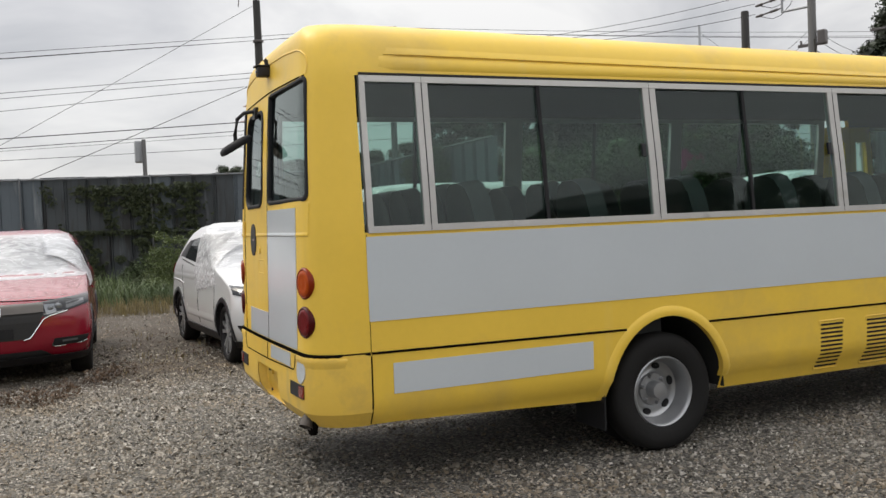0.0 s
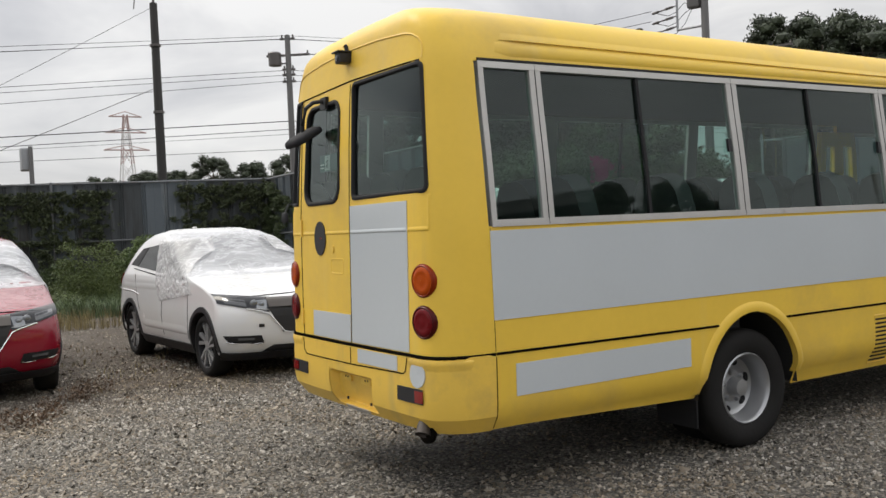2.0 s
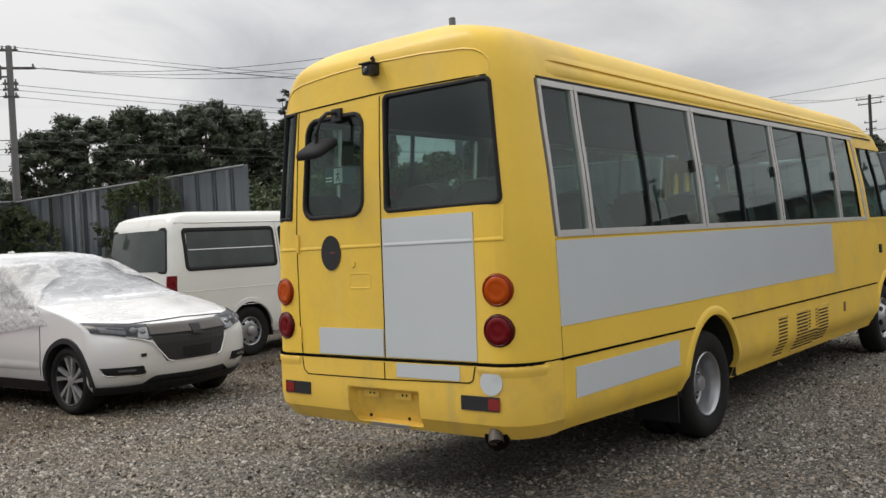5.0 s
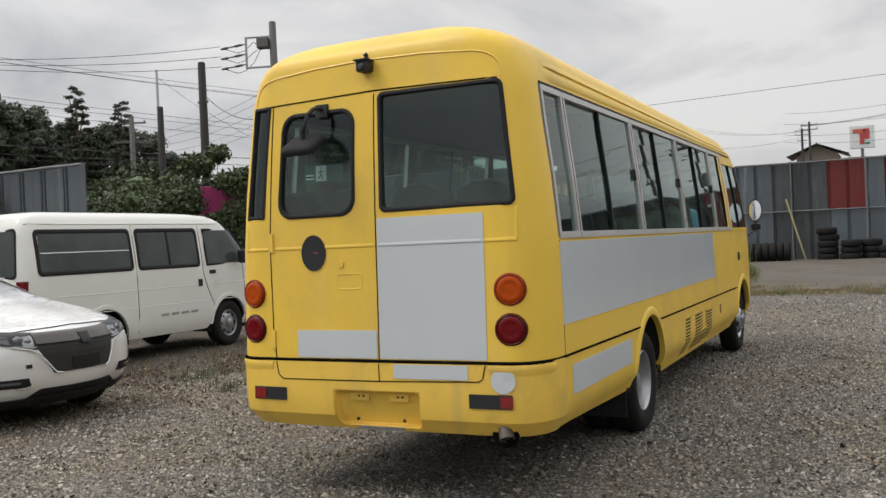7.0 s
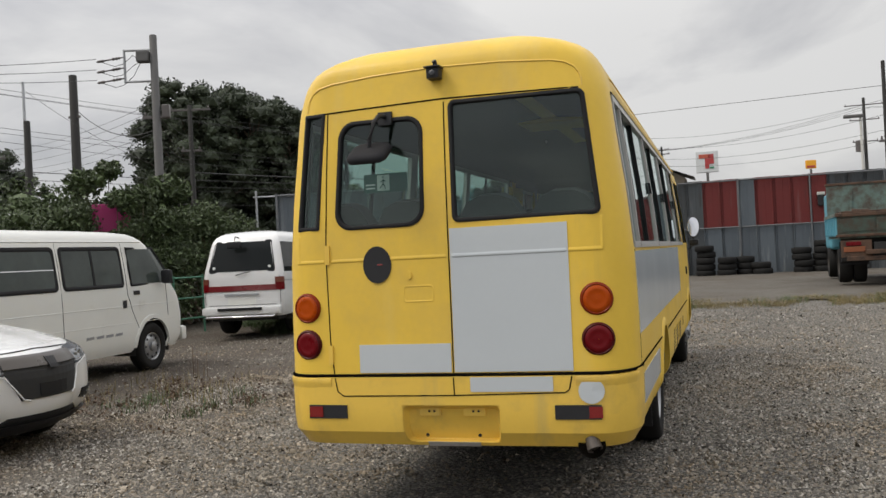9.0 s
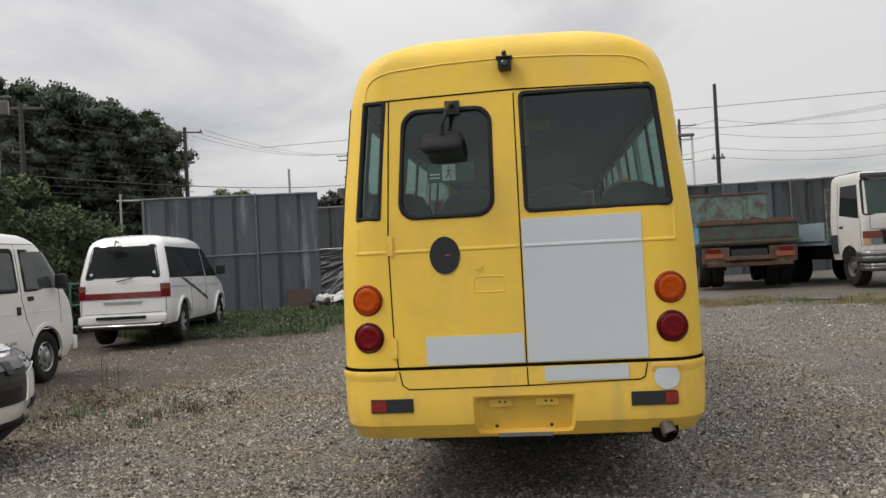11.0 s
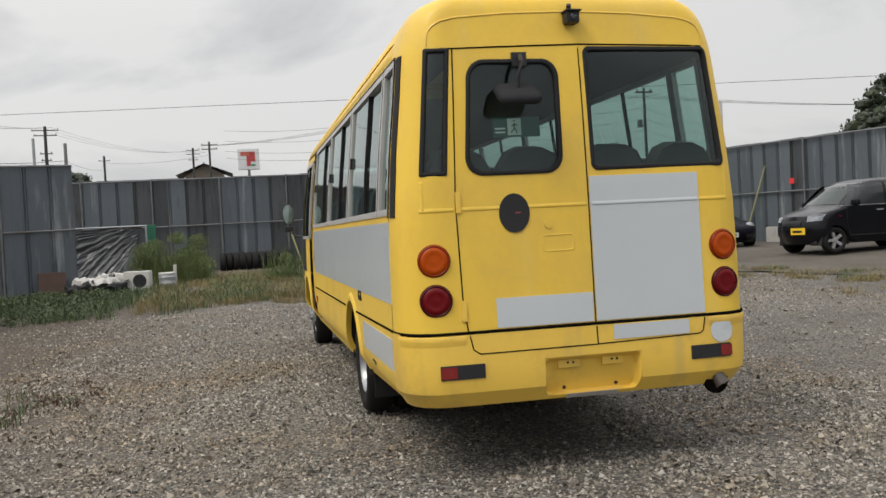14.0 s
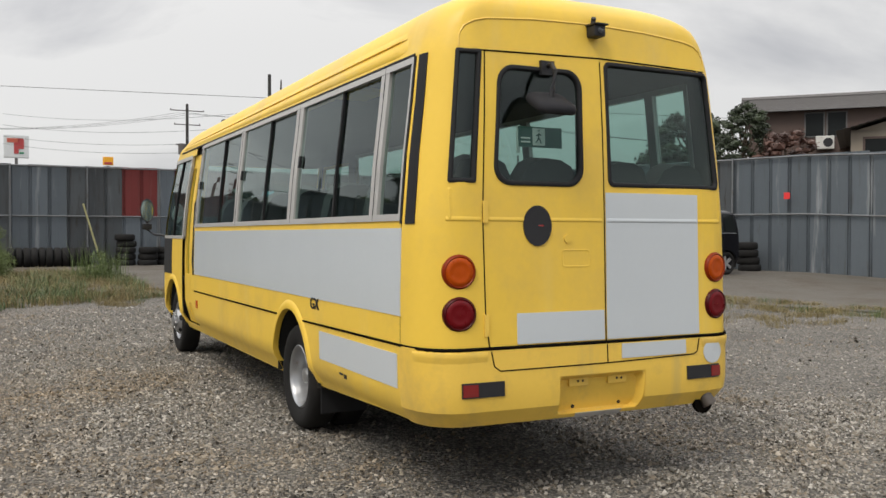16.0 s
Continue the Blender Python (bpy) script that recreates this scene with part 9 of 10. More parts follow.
# the line along the north road: height at the pole, at the west end and at the east end
for z, west, east, dy, r in ((10.6, 5.56, 9.9, 0.0, 0.030), (10.5, 5.25, 9.7, 0.25, 0.030), (10.4, 5.02, 9.45, -0.25, 0.030), (9.05, 3.88, 7.9, 0.15, 0.032), (8.8, 3.62, 7.6, 0.0, 0.030),
                             (8.5, 2.54, 7.0, -0.15, 0.030), (6.7, 3.14, 6.6, 0.1, 0.055), (6.3, 2.70, 6.2, -0.1, 0.040), (6.1, 2.88, 6.0, 0.1, 0.022), (5.4, 3.19, 5.2, 0.0, 0.030)):
    cable((15.3 + 0.5 * dy, 39.6 + dy, z), (-40, 43.5 + dy, west), 0.08, r)
    cable((15.3 + 0.5 * dy, 39.6 + dy, z), (52.3 + dy, 27.4 + dy, east), 0.30, 0.9 * r)
cable((7.8, 33.8, 9.9), (-8.4, 30.9, 0.1), 0.05, 0.022)
cable((7.8, 33.8, 7.0), (-7.8, 31.1, 0.1), 0.05, 0.03)
# from the bracket pole across to the long arm
for k in range(3):
    cable((23.97, 25.27, 9.20 - 0.38 * k), (15.75 + 0.3 * k, 39.3 - 0.2 * k, 9.72), 0.5, 0.028)
for z in (7.6, 7.3, 6.9, 6.5, 6.2):
    cable((39.5, 45.6, z + 1.5), (24.67, 23.34, z), 0.5, 0.02)
    cable((24.67, 23.34, z), (35.0, 28.6, z + 0.4), 0.4, 0.025)
cable((25.9, 27.9, 8.0), (24.67, 23.34, 6.6), 0.6, 0.04)
cable((24.8, 29.2, 8.6), (24.67, 23.34, 5.2), 0.2, 0.02)
for dy in (-0.9, 0, 0.9):
    cable((52.3, 27.4 + dy, 10.5), (93.5, 26.3 + dy, 13.65), 0.7, 0.03)
    cable((93.5, 26.3 + dy, 13.65), (140.3, 14.3 + dy, 15.45), 1.0, 0.03)
    cable((140.3, 14.3 + dy, 15.45), (105.2, 10.5 + dy, 12.57), 0.5, 0.03)
    cable((105.2, 10.5 + dy, 12.57), (96.3, -10.1 + dy, 14.4), 0.6, 0.04)
    cable((96.3, -10.1 + dy, 14.4), (42.1, -14.3 + dy, 8.1), 0.5, 0.025)
    cable((42.1, -14.3 + dy, 8.0), (40, -60 + dy, 9.5), 1.5, 0.025)
cable((35.0, 28.6, 6.2), (102.7, 25.8, 11.13), 0.6, 0.07)
cable((102.7, 25.8, 11.13), (139.1, 27.2, 12.93), 0.4, 0.05)
cable((139.1, 27.2, 14.01), (105.2, 10.5, 11.49), 0.5, 0.04)
cable((92.1, 35.4, 14.67), (59, -63, 12.28), 0.05, 0.06)
for z in (5.2, 5.6, 6.2, 6.8):
    cable((36.0, -2.3, z), (51, 8, z + 1), 0.4, 0.02)
    cable((36.0, -2.3, z), (42.1, -14.3, z + 0.6), 0.4, 0.02)
    cable((42.1, -14.3, z + 0.6), (49, -22.8, z + 0.4), 0.3, 0.02)

# shop signs over the east fence, drawn as plain shapes
sg = thing("shop_sign", pose(131.7, 5.8, -0.9) @ Matrix.Scale(1.88, 4), "white shop sign with orange, red and green shapes on a pole", "sign")
part("board", boxm(-0.12, 0.12, -0.82, 0.82, 6.65, 8.3, 0.06), mat("sign_face_white", (0.60, 0.62, 0.62), 0.4), sg)
ORANGE, SRED, SGREEN = mat("sign_orange", (0.46, 0.10, 0.06), 0.4), mat("sign_red", (0.40, 0.05, 0.05), 0.4), mat("sign_green", (0.02, 0.22, 0.10), 0.4)
part("orange_shape", boxm(-0.15, -0.12, -0.2, 0.6, 7.75, 8.05, 0.01), ORANGE, sg)
part("red_shape", boxm(-0.15, -0.12, -0.5, -0.1, 7.3, 8.05, 0.01), SRED, sg)
part("orange_shape", boxm(-0.16, -0.12, -0.15, 0.15, 6.95, 7.75, 0.01), SRED, sg)
part("green_shape", boxm(-0.155, -0.12, -0.5, -0.2, 6.95, 7.08, 0.01), SGREEN, sg)
part("sign_pole", boxm(-0.1, 0.1, -0.1, 0.1, 0, 6.65), CONC, sg)
s2 = thing("shop_sign", pose(260, -19.5, -2.8) @ Matrix.Scale(3.3, 4), "small yellow-orange roadside sign", "sign")
part("board", boxm(-0.1, 0.1, -0.42, 0.42, 7.0, 7.7, 0.06), mat("sign_amber", (0.75, 0.36, 0.02), 0.4), s2)
part("red_shape", boxm(-0.13, -0.1, -0.3, 0.3, 7.08, 7.25, 0.01), SRED, s2)
part("sign_pole", boxm(-0.08, 0.08, -0.08, 0.08, 0, 6.95), CONC, s2)

# houses
ROOF = mat("dark_roof_tile", (0.125, 0.12, 0.118), 0.7, var=0.2, scale=3, fine=0.1)
BROWN = mat("brown_wall_cladding", (0.085, 0.058, 0.048), 0.75, var=0.12, scale=2, fine=0.06)
TAN = mat("tan_wall_render", (0.25, 0.215, 0.17), 0.8, var=0.08, scale=2)
BEIGE = mat("beige_panel_wall", (0.50, 0.45, 0.36), 0.7, var=0.05, scale=1)


def gable(name, m, lx, ly, eave, ridge, wall, label, rows=0, over=0.5):
    h = thing(name, m, label, "house")
    part("wall", boxm(-lx / 2, lx / 2, -ly / 2, ly / 2, 0, eave, 0.01), wall, h)
    n = max(2, rows)
    for s in (1, -1):
        # one stepped sheet to a slope, a step for each course of tiles
        vs, fs = [], []
        for k in range(n):
            for q, lift in ((k / n, 0.06), ((k + 1) / n, 0.02)):
                y, z = s * (ly / 2 + over) * (1 - q), eave - 0.1 + (ridge - eave + 0.1) * q
                vs += [(-lx / 2 - over, y, z + lift), (lx / 2 + over, y, z + lift)]
        for k in range(2 * n - 1):
            fs.append((2 * k, 2 * k + 1, 2 * k + 3, 2 * k + 2))
        raw("roof_slope", vs, fs, ROOF, h, "dark tiled roof slope")
        raw("gable_end", [(s * lx / 2, y, z) for y, z in ((-ly / 2, eave - 0.05), (ly / 2, eave - 0.05), (0, ridge - 0.08))], [(0, 1, 2)], wall, h)
    part("ridge", fix(tube(bmesh.new(), [(-lx / 2 - over, 0, ridge + 0.06), (lx / 2 + over, 0, ridge + 0.06)], 0.13, 8)), ROOF, h)
    return h


hs = gable("house", pose(26.8, -27.0, 0.0, 0, 0, 41.4), 8.0, 6.0, 6.9, 7.85, BROWN, "brown two-storey house with a dark tiled roof", 14)
for x, y0, y1, mm in ((1.25, 0, 0, DGLASS), (0.35, 0, 0, DGLASS)):
    wn = part("window", boxm(x - 0.42, x + 0.42, 3.0, 3.05, 5.7, 6.8, 0.01), CONC, hs, "upper window")
    part("pane", boxm(x - 0.36, x + 0.36, 3.05, 3.06, 5.75, 6.75), mm, wn)
ac = part("balcony_unit", boxm(0.45, 1.2, 3.05, 3.35, 5.15, 5.72, 0.03), SCRAP, hs, "white air conditioner unit")
part("fan", fix(lathe(bmesh.new(), [(0.2, 0.0), (0.2, 0.012), (0.001, 0.012)], 16, pose(0.7, 3.35, 5.43, -90, 0, 0))), DARK, ac)
h2 = gable("house", pose(20.5, -23.8, 0.0, 0, 0, 128.5), 7.0, 5.0, 5.2, 5.95, TAN, "tan house with a low dark tiled roof", 12)
for y in (-1.6, -0.5):
    wn = part("window", boxm(3.5, 3.55, y - 0.5, y + 0.5, 4.0, 4.95, 0.01), BROWN, h2)
    part("pane", boxm(3.55, 3.56, y - 0.42, y + 0.42, 4.08, 4.87), DGLASS, wn)
gable("house", pose(160, 13.0, 0.0, 0, 0, 0), 8.0, 6.4, 12.9, 14.7, TAN, "far house with a hipped grey roof", 4, 1.5)
bb = thing("shop_building", pose(36.5, -13.6, 0.3, 0, 0, 0), "plain beige flat-roofed building behind the fence", "building")
part("wall", boxm(-2.5, 4, -5.6, 6.4, 0, 3.70, 0.02), BEIGE, bb)
part("roof", boxm(-2.62, 4.1, -5.7, 6.5, 3.70, 3.78, 0.02), DARKPOLE, bb)
part("vent", boxm(-2.62, -2.5, 0.6, 1.0, 2.9, 3.2, 0.01), DARK, bb)
for y in (-3.0, -1.2, 0.6, 2.4, 4.2):
    part("panel_joint", boxm(-2.51, -2.495, y - 0.012, y + 0.012, 0.05, 3.68), CONC, bb)
for k in range(6):
    rng = random.Random(70 + k)
    gable("house", pose(90 + 12 * k, -70 + 24 * k, 0.3, 0, 0, rng.uniform(0, 180)), 9, 7, 4.6, 6.3, TAN, "far house with a dark roof", 3)


# ---- loose stones, grass and creepers ----
def ground_z(x, y):
    return gz(x, y) + 0.018 * noise.noise((x * 0.7, y * 0.7, 0)) + 0.008 * noise.noise((x * 2.1, y * 2.1, 3))


def mesh_from(name, v, sides, n, material):
    """A mesh of n separate faces with the same count of corners, corner by corner."""
    me = bpy.data.meshes.new(name)
    me.vertices.add(sides * n)
    me.vertices.foreach_set("co", np.ascontiguousarray(v, dtype=np.float32).ravel())
    me.loops.add(sides * n)
    me.loops.foreach_set("vertex_index", np.arange(sides * n))
    me.polygons.add(n)
    me.polygons.foreach_set("loop_start", np.arange(0, sides * n, sides))
    me.update(calc_edges=True)
    me.materials.append(material)
    return me


def inside(poly, x, y):
    hit = False
    for (xa, ya), (xb, yb) in zip(poly, poly[1:] + poly[:1]):
        if (ya > y) != (yb > y) and x < xa + (y - ya) / (yb - ya) * (xb - xa):
            hit = not hit
    return hit


def scatter(poly, n, seed, patch=0.0, scale=0.8):
    """n places in a polygon, thinned to patches."""
    rng = random.Random(seed)
    xs, ys = [p[0] for p in poly], [p[1] for p in poly]
    out = []
    for _ in range(n * 40):
        x, y = rng.uniform(min(xs), max(xs)), rng.uniform(min(ys), max(ys))
        if inside(poly, x, y) and noise.noise((x * scale, y * scale, seed)) > patch + rng.uniform(-0.25, 0.25):
            out.append((x, y))
            if len(out) >= n:
                break
    return out


def stone_material(name, tones):
    m = mat(name, (1, 1, 1), 0.9, var=0.1, scale=40, fine=0.06)
    nt = m.node_tree
    N, L = nt.nodes.new, nt.links.new
    b = nt.nodes["Principled BSDF"]
    val = b.inputs["Base Color"].links[0].from_socket
    g, r = N("ShaderNodeNewGeometry"), N("ShaderNodeValToRGB")
    e = r.color_ramp.elements
    e[0].position, e[0].color = 0.0, (*tones[0], 1)
    e[1].position, e[1].color = 1.0, (*tones[-1], 1)
    for k, c in enumerate(tones[1:-1]):
        e.new((k + 1) / (len(tones) - 1)).color = (*c, 1)
    L(g.outputs["Random Per Island"], r.inputs[0])
    mul = N("ShaderNodeVectorMath")
    mul.operation = "MULTIPLY"
    L(r.outputs[0], mul.inputs[0])
    L(val, mul.inputs[1])
    # earth rubbed into the stones in broad patches
    co, nz, rp, mx = N("ShaderNodeTexCoord"), N("ShaderNodeTexNoise"), N("ShaderNodeMapRange"), N("ShaderNodeMix")
    nz.inputs["Scale"].default_value, nz.inputs["Detail"].default_value, nz.inputs["Roughness"].default_value = 0.55, 5, 0.6
    L(co.outputs["Object"], nz.inputs["Vector"])
    rp.inputs[1].default_value, rp.inputs[2].default_value, rp.inputs[4].default_value = 0.46, 0.66, 0.75
    L(nz.outputs[0], rp.inputs[0])
    mx.data_type, mx.blend_type = "RGBA", "MULTIPLY"
    L(rp.outputs[0], mx.inputs[0])
    L(mul.outputs[0], mx.inputs[6])
    mx.inputs[7].default_value = (0.86, 0.70, 0.50, 1)
    L(mx.outputs[2], b.inputs["Base Color"])
    return m


STONE = stone_material("crushed_stone", [(0.055, 0.050, 0.043), (0.125, 0.114, 0.097), (0.205, 0.187, 0.156), (0.18, 0.149, 0.110), (0.25, 0.23, 0.195), (0.32, 0.297, 0.255), (0.42, 0.395, 0.35)])
OCT = np.array([(1, 0, -0.2), (0, 1, -0.2), (-1, 0, -0.2), (0, -1, -0.2), (0, 0, 0.75)], float)
OCT_F = np.array([(0, 1, 4), (1, 2, 4), (2, 3, 4), (3, 0, 4)])


def gravel(name, rects, size, seed, label, material=STONE):
    """Angular stones lying on the yard: rects of (x0, x1, y0, y1, stones to a square metre)."""
    rng = np.random.default_rng(seed)
    xy = []
    for x0, x1, y0, y1, per in rects:
        k = int((x1 - x0) * (y1 - y0) * per)
        xy.append(np.column_stack([rng.uniform(x0, x1, k), rng.uniform(y0, y1, k)]))
    xy = np.concatenate(xy)
    xy += rng.normal(0, 0.45, xy.shape) * (rng.random((len(xy), 1)) < 0.6)
    n = len(xy)
    z = np.array([ground_z(x, y) for x, y in xy.tolist()])
    s = size * np.exp(rng.normal(0, 0.32, n))
    ax = np.stack([rng.uniform(0.75, 1.35, n), rng.uniform(0.6, 1.05, n), rng.uniform(0.7, 1.2, n)], 1) * s[:, None] * 0.5
    v = (OCT[None] + rng.normal(0, 0.22, (n, 5, 3))) * ax[:, None, :]
    q = rng.normal(size=(n, 4)) * np.array([1, 0.28, 0.28, 1])
    q /= np.linalg.norm(q, axis=1)[:, None]
    u, w = q[:, None, 1:], q[:, None, :1]
    v = v + 2 * np.cross(u, np.cross(u, v) + w * v)
    v += np.column_stack([xy, z + 0.06 * s])[:, None, :]
    me = bpy.data.meshes.new(name)
    me.vertices.add(5 * n)
    me.vertices.foreach_set("co", v.astype(np.float32).ravel())
    f = (OCT_F[None] + 5 * np.arange(n)[:, None, None]).ravel()
    me.loops.add(12 * n)
    me.loops.foreach_set("vertex_index", f)
    me.polygons.add(4 * n)
    me.polygons.foreach_set("loop_start", np.arange(0, 12 * n, 3))
    me.update(calc_edges=True)
    me.materials.append(material)
    tagged(new(name, me), label, "gravel", kind="stuff")


gravel("gravel", [(-2.5, 3.0, 1.8, 5.0, 1900), (3.0, 9.0, 2.6, 5.0, 1700), (-1.0, 1.9, 5.0, 9.6, 1900), (1.9, 7.5, 6.3, 10.2, 1800)], 0.0208, 4, "small angular grey and beige stones of the yard")
# The yard stones' tones again, about a third darker and browner.
gravel("gravel", [(-2.6, 5.2, 9.5, 12.6, 800)], 0.0205, 6, "darker brown stones in front of the parked cars",
       stone_material("dark_brown_stone", [(0.040, 0.035, 0.029), (0.085, 0.075, 0.061), (0.135, 0.120, 0.098), (0.12, 0.096, 0.069), (0.165, 0.148, 0.122), (0.21, 0.192, 0.162), (0.30, 0.28, 0.245)]))
gravel("gravel", [(-4, 9, 9.6, 16, 90), (7.5, 13.8, 5.0, 10, 420), (9.0, 14.5, -2.5, 5.0, 400), (-4, 9, -4, 2, 120), (-3, 6, 16, 20, 120), (9, 13.5, 10, 14, 130)], 0.025, 5, "coarser pale stones scattered over the yard")


def grass(name, places, h, per, material, seed, label, width=0.012, lean=0.45, cat="grass"):
    """Tufts of thin bent blades."""
    rng = np.random.default_rng(seed)
    p = np.array([(x, y, ground_z(x, y)) for x, y in places])
    p = np.repeat(p, per, 0)
    n = len(p)
    p[:, :2] += rng.normal(0, 0.05 + 0.05 * h, (n, 2))
    hh = h * rng.uniform(0.35, 1.15, n)
    a = rng.uniform(0, 2 * np.pi, n)
    bend = hh * lean * rng.uniform(0.1, 1.2, n)
    d = np.column_stack([np.cos(a), np.sin(a), np.zeros(n)])
    s = np.column_stack([-np.sin(a), np.cos(a), np.zeros(n)]) * (width * rng.uniform(0.6, 1.3, n))[:, None] * 0.5
    up = np.array([0, 0, 1.0])
    mid = p + d * (bend * 0.3)[:, None] + up * (hh * 0.58)[:, None]
    tip = p + d * bend[:, None] + up * hh[:, None]
    v = np.stack([p - s - up * 0.02, p + s - up * 0.02, mid + s * 0.8, mid - s * 0.8, mid - s * 0.8, mid + s * 0.8, tip + s * 0.1, tip - s * 0.1], 1)
    tagged(new(name, mesh_from(name, v.reshape(-1, 3), 4, 2 * n, material)), label, cat, kind="stuff")


def weeds(name, clumps, n, leaf, material, seed, label, cat="weeds"):
    tagged(leaf_cloud(name, [(x, y, gz(x, y) + z, r) for x, y, z, r in clumps], n, leaf, material, seed), label, cat, kind="stuff")


GRASS_DK = leafmat("dark_green_grass", (0.055, 0.085, 0.028))
WEED = leafmat("bright_weed_leaf", (0.080, 0.115, 0.032))
BUSHY = leafmat("yellow_green_leaf", (0.092, 0.120, 0.034))
DEAD = leafmat("dead_leaf", (0.10, 0.064, 0.038))

NORTH = [(-12, 20.3), (-5, 20.0), (1.0, 19.4), (5.0, 18.6), (7.5, 17.0), (7.6, 24.2), (0, 26.2), (-12, 29.0)]
grass("grass", scatter(NORTH, 5200, 2, -0.5), 0.36, 8, GRASS_DK, 11, "rough green grass along the foot of the fence", 0.012, 0.9)
grass("grass", scatter(NORTH, 1500, 3, 0.1, 0.5), 0.55, 7, GRASS_G, 12, "tall bright weeds and grass before the fence", 0.013, 0.8)
grass("dry_grass", scatter([(-8, 18.6), (5, 16.5), (7, 16), (7, 19), (-8, 21)], 900, 4, 0.0), 0.24, 7, GRASS_D, 13, "dry tufts at the edge of the gravel", 0.009)
SCREEN = [(13.4, 13.2), (13.9, 10.6), (13.8, 8.4), (15.2, 7.2), (17.5, 6.8), (20.5, 7.6), (21.5, 9.5), (19.7, 11.2), (18.2, 15.2), (15.5, 15.0)]
grass("grass", scatter(SCREEN, 1800, 5, -0.1), 0.17, 8, GRASS_DK, 14, "low green weeds before the steel screen", 0.010, 0.8)
weeds("weeds", [(x, y, 0.05, 0.2) for x, y in scatter([(13.6, 12.8), (14.3, 10.3), (17.6, 9.8), (19.4, 10.9), (18.0, 14.4)], 200, 6, -0.4)], 18000, 0.026, LEAF, 15, "creeping broad-leaved weeds before the steel screen")
grass("dry_grass", scatter([(14.0, 9.4), (14.6, 6.2), (16.5, 5.4), (21, 5.9), (24, 6.6), (23, 8.6), (18.5, 9.4)], 1500, 7, -0.05, 1.2), 0.2, 9, GRASS_D, 16, "dry yellow grass mixed with green beside the lane", 0.007, 0.8)
grass("grass", scatter([(14.4, 8.0), (15.2, 5.8), (18, 5.6), (22.5, 6.2), (21.5, 8.2)], 420, 8, 0.05, 1.3), 0.25, 9, GRASS_G, 17, "green weed stalks among the dry grass", 0.008, 0.8)
EDGE = [(13.6, 6.4), (14.9, 5.6), (15.0, 1.8), (14.7, -0.2), (12.8, -2.3), (10.5, -3.6), (7.5, -4.8), (3, -6.4), (2.6, -7.8), (8.3, -6.2), (11.4, -5.0), (14.2, -3.4), (16.4, -0.8), (16.5, 2.0), (16.4, 6.2), (15.5, 7.6)]
grass("dry_grass", scatter(EDGE, 2600, 9, 0.05, 1.4), 0.10, 10, GRASS_D, 18, "strip of dry grass along the asphalt edge", 0.006, 0.9)
grass("grass", scatter(EDGE, 420, 10, 0.22, 1.6), 0.13, 12, GRASS_G, 19, "green tufts along the asphalt edge", 0.006, 0.8)
grass("grass", scatter([(7.0, -2.0), (9.0, -1.6), (11.5, -3.4), (10.5, -4.6), (7.4, -4.2)], 260, 11, 0.15, 1.6), 0.10, 10, GRASS_D, 20, "thin dry tufts in the gravel", 0.006, 0.9)
# bushes and single weeds
weeds("bush", [(20.9 + 0.5 * math.sin(2.4 * k), 9.15 + 0.75 * math.cos(1.7 * k), 0.2 + 0.10 * k, 0.52 - 0.026 * k) for k in range(11)] + [(20.8, 9.9, 0.3, 0.3), (20.8, 8.5, 0.3, 0.3), (21.0, 8.4, 0.55, 0.28)], 32000, 0.016, BUSHY, 21, "feathery yellow-green bush among scrap and dry grass", "bush")
grass("grass", scatter([(20.2, 8.3), (22, 8.3), (22, 10), (20.2, 10)], 220, 12, -0.6), 0.95, 8, BUSHY, 22, "tall stalks in the bush", 0.009, 0.6)
grass("tall_grass", scatter([(18.6, 5.9), (19.5, 5.9), (19.5, 6.8), (18.6, 6.8)], 30, 23, -2), 0.85, 9, WEED, 23, "tall feathery green weeds beside the lane", 0.010, 0.5)
weeds("weeds", [(19.0, 6.3, 0.2, 0.3), (19.2, 6.1, 0.4, 0.25), (18.8, 6.5, 0.25, 0.3), (19.1, 6.3, 0.6, 0.2)], 1500, 0.022, BUSHY, 33, "small-leaved weeds among tall grass")
grass("tall_grass", scatter([(16.1, -3.1), (16.7, -3.3), (16.6, -3.8), (16.0, -3.6)], 34, 24, -2), 0.9, 14, BUSHY, 24, "tall thin green grass clump at the asphalt edge", 0.007, 0.8)
weeds("weeds", [(16.3 + 0.3 * math.sin(2.1 * k), -3.4 + 0.3 * math.cos(1.3 * k), 0.12 + 0.07 * k, 0.30 - 0.015 * k) for k in range(9)], 4200, 0.020, BUSHY, 49, "feathery weeds among tall grass at the asphalt edge")
grass("tall_grass", scatter([(15.9, -3.0), (16.9, -3.3), (16.7, -4.1), (15.8, -3.7)], 50, 25, -2), 0.4, 12, GRASS_G, 31, "low grass round a taller clump", 0.007, 0.9)
grass("weeds", [(7.38, 10.93), (7.4, 10.95), (7.35, 10.9), (7.9, 11.3)], 0.5, 3, DEAD, 25, "thin tall dry weed standing in the gravel", 0.010, 0.15, "weeds")
grass("weeds", scatter([(4.6, 9.4), (6.2, 9.2), (7.6, 10.6), (7.2, 11.6), (5.2, 11.4)], 55, 13, 0.0, 1.5), 0.2, 4, GRASS_D, 26, "thin dry weeds in a worn patch of gravel", 0.007, 0.6, "weeds")
grass("weeds", scatter([(4.2, 8.8), (5.8, 8.8), (6.5, 10.2), (5.0, 10.6)], 45, 14, 0.0, 1.5), 0.12, 7, GRASS_DK, 27, "small green weeds in a worn patch of gravel", 0.009, 0.8, "weeds")
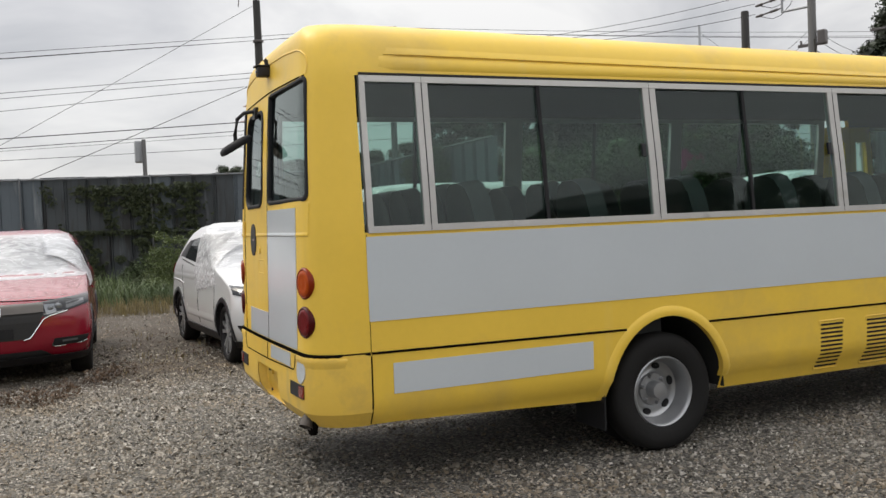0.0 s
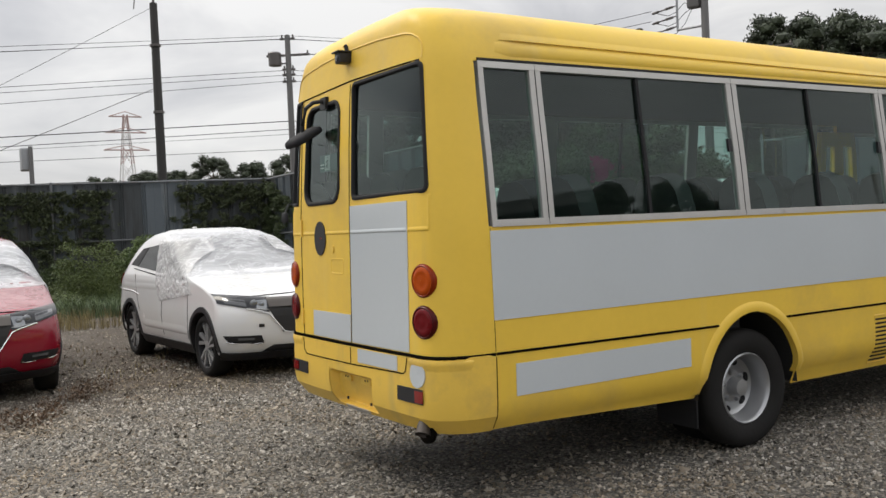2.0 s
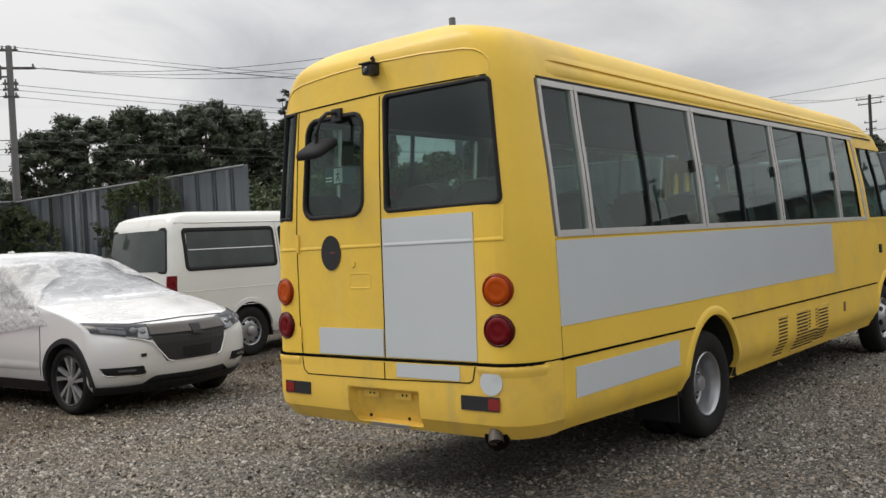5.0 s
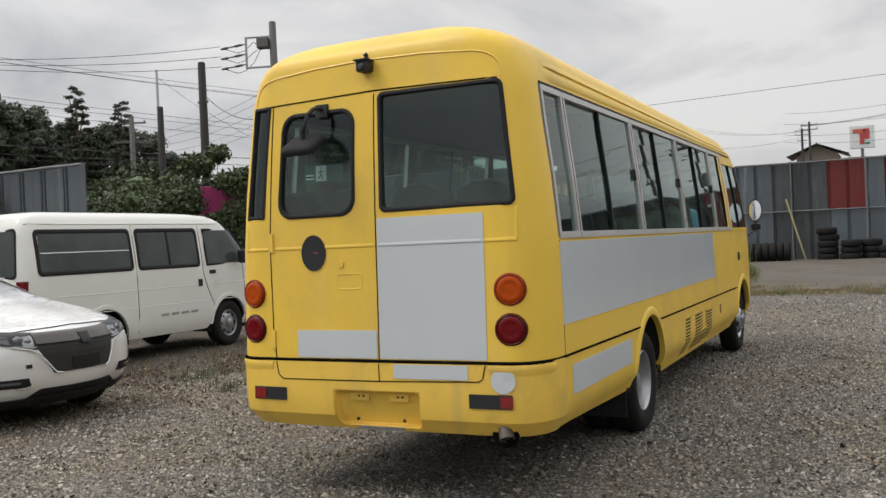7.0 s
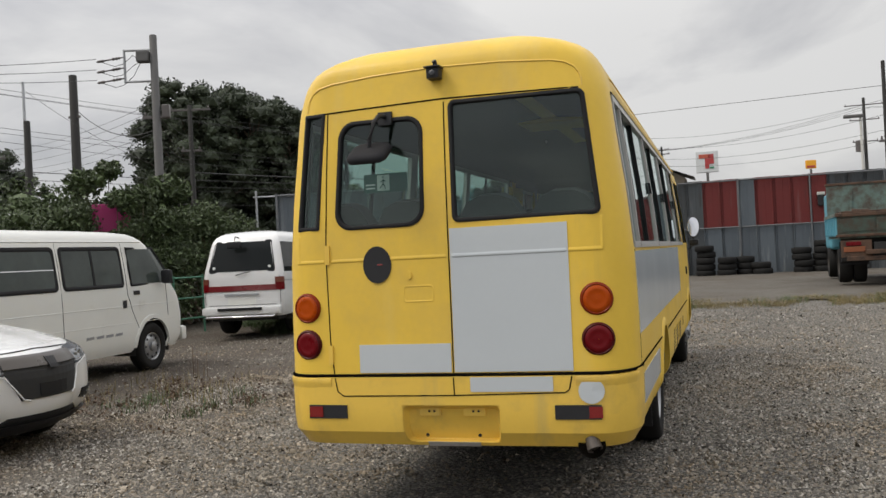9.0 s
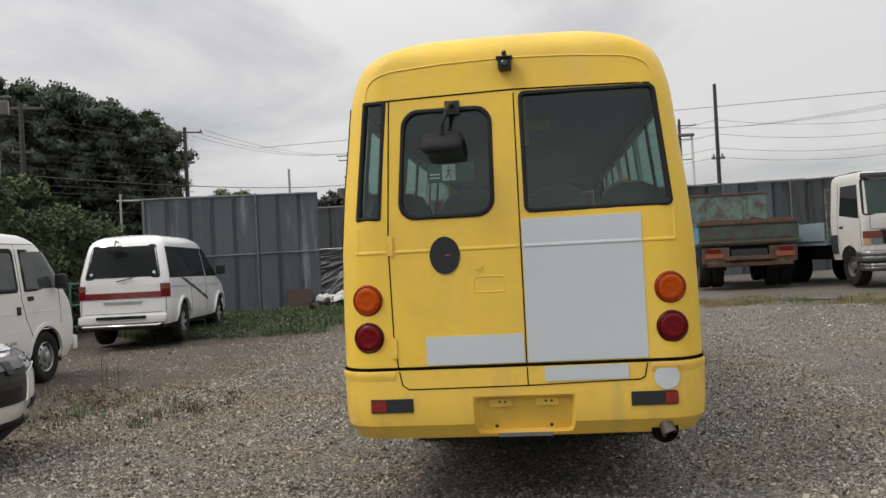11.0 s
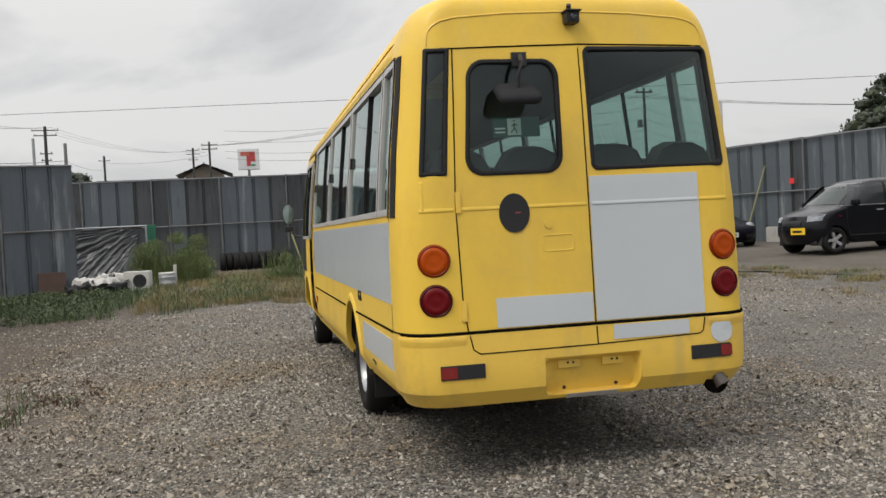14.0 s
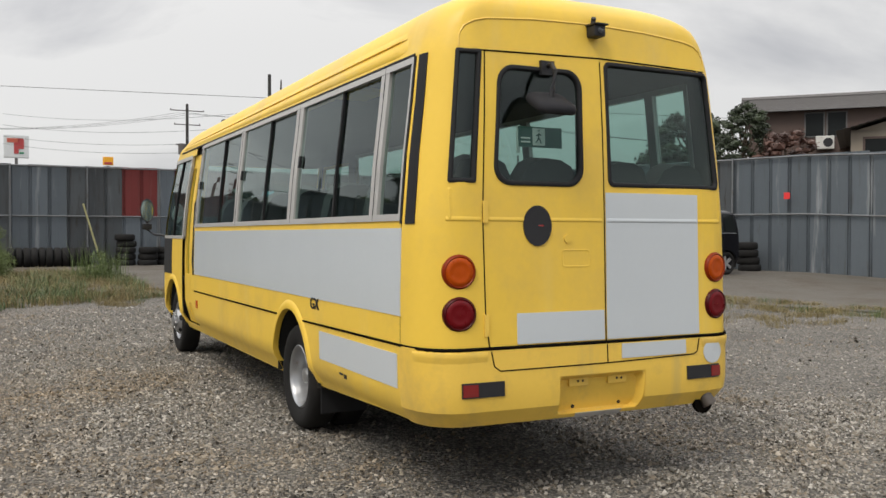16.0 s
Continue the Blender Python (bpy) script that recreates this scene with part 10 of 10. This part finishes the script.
weeds("dead_leaves", [(x, y, 0.012, 0.10) for x, y in scatter([(3.6, 8.6), (6.2, 8.6), (7.4, 10.4), (6.8, 11.6), (4.6, 11.2)], 130, 15, 0.0, 1.3)], 2600, 0.018, DEAD, 28, "brown dead leaves and twigs on the gravel", "leaves")
weeds("dead_leaves", [(x, y, 0.012, 0.16) for x, y in scatter([(-3, 8.4), (3.6, 8.8), (3.8, 11.5), (0.2, 16), (-4, 16)], 110, 16, 0.05, 0.9)], 1100, 0.018, DEAD, 29, "brown dead leaves blown under the parked cars", "leaves")
grass("weeds", scatter([(-3, 9.2), (3.2, 9.2), (3.4, 15), (-4, 17)], 90, 17, 0.1, 1.2), 0.08, 6, GRASS_D, 30, "dry weeds round the parked cars", 0.008, 0.7, "weeds")


def creeper(name, a, b, strokes, n, leaf, material, seed, label):
    """Leaves along strokes on a fence: each stroke (along, height) to (along, height) and a breadth."""
    a, b = Vector((*a, 0)), Vector((*b, 0))
    d = (b - a).normalized()
    out = Vector((d.y, -d.x, 0)) * 0.13
    rng = random.Random(seed)
    cl = []
    for u0, z0, u1, z1, r in strokes:
        m = max(12, int(math.hypot(u1 - u0, z1 - z0) / (0.05 * r)))
        for k in range(m):
            t = (k + rng.random()) / m
            p = a + d * (u0 + (u1 - u0) * t + rng.gauss(0, 0.75) * r) + out * rng.uniform(0.6, 1.6)
            cl.append((p.x, p.y, min(3.08, z0 + (z1 - z0) * t + 0.15 * r - abs(rng.gauss(0, 0.85)) * r), r * rng.uniform(0.12, 0.36)))
    ob = leaf_cloud(name, cl, n, leaf, material, seed)
    tagged(ob, label, "creeper", kind="stuff")


CREEP = leafmat("dark_creeper_leaf", (0.050, 0.062, 0.027))
NA, NB = (-20.0, 31.2), (8.25, 24.4)
creeper("creeper", NA, NB, [(21.6, 2.78, 24.9, 2.78, 0.24), (22.1, 2.75, 22.5, 1.7, 0.16), (23.0, 2.7, 23.5, 2.2, 0.38), (23.3, 2.8, 23.6, 1.4, 0.34), (23.5, 1.4, 23.3, 0.3, 0.5), (24.5, 2.8, 24.5, 2.0, 0.3),
                            (24.5, 2.0, 24.7, 1.1, 0.25), (21.1, 1.8, 21.3, 0.9, 0.36), (21.3, 0.9, 21.9, 0.2, 0.4), (21.8, 1.5, 22.0, 0.3, 0.22), (21.2, 1.6, 24.2, 1.56, 0.09), (20.8, 2.85, 20.9, 2.4, 0.12)],
        32000, 0.029, CREEP, 41, "dark green creeper hanging over the fence")
creeper("creeper", NA, NB, [(26.7, 2.85, 29.5, 2.85, 0.28), (27.1, 2.9, 27.2, 1.8, 0.42), (28.1, 2.9, 28.3, 1.5, 0.5), (29.1, 3.0, 29.1, 0.9, 0.5), (27.4, 1.8, 28.8, 0.5, 0.5)],
        32000, 0.029, CREEP, 42, "dark green creeper covering the fence corner")
SA, SB = (8.25, 24.4), (7.95, 14.9)
creeper("creeper", SA, SB, [(0.2, 2.9, 1.6, 2.3, 0.4), (0.3, 2.2, 1.2, 0.8, 0.45), (2.2, 2.3, 2.5, 1.4, 0.10), (4.6, 2.85, 6.9, 3.05, 0.20), (4.3, 2.3, 4.7, 1.8, 0.20), (5.0, 2.8, 5.3, 2.1, 0.20), (6.0, 2.95, 6.2, 2.5, 0.15), (6.9, 2.9, 7.0, 2.2, 0.16), (7.3, 2.8, 7.4, 2.3, 0.08)],
        17000, 0.026, leafmat("green_creeper_leaf", (0.060, 0.082, 0.030)), 43, "green creeper trailing along the fence top")
weeds("bush", [(3.6 + 0.35 * k, 23.6 - 0.1 * k + 0.4 * math.sin(3 * k), 0.5 + 0.28 * (k % 4), 0.42) for k in range(9)], 9000, 0.035, WEED, 44, "tall bright green weeds before the fence", "weeds")
weeds("bush", [(2.3 + 0.3 * k, 24.6, 0.4 + 0.2 * (k % 3), 0.45) for k in range(5)] + [(6.4 + 0.3 * k, 22.4 - 0.4 * k, 0.5 + 0.25 * (k % 3), 0.5) for k in range(5)], 8000, 0.04, LEAF, 45, "dark green shrubs at the foot of the fence", "bush")
weeds("bush", [(2.5 + 1.1 * ((k * 0.618) % 1), 21.7 + 1.2 * ((k * 0.377) % 1), 0.2 + 0.12 * (k % 11), 0.40 - 0.020 * (k % 11)) for k in range(26)], 13000, 0.022, BUSHY, 46, "tall feathery yellow-green weeds beside the white car", "weeds")
weeds("dry_weeds", [(x, y, 0.05, 0.16) for x, y in [(0.74, 9.95), (0.9, 10.1), (0.62, 9.8), (-0.03, 8.9), (-0.2, 9.0), (0.15, 8.8), (-0.4, 8.8), (0.3, 9.1)]], 1100, 0.018, DEAD, 47, "withered reddish-brown weeds flattened on the gravel", "weeds")
grass("dry_weeds", scatter([(-0.5, 8.6), (0.2, 8.6), (1.0, 9.9), (0.7, 10.2), (-0.3, 9.2)], 26, 48, -0.1, 1.3), 0.05, 6, DEAD, 48, "withered weed stalks in front of the red car", 0.006, 1.2, "weeds")
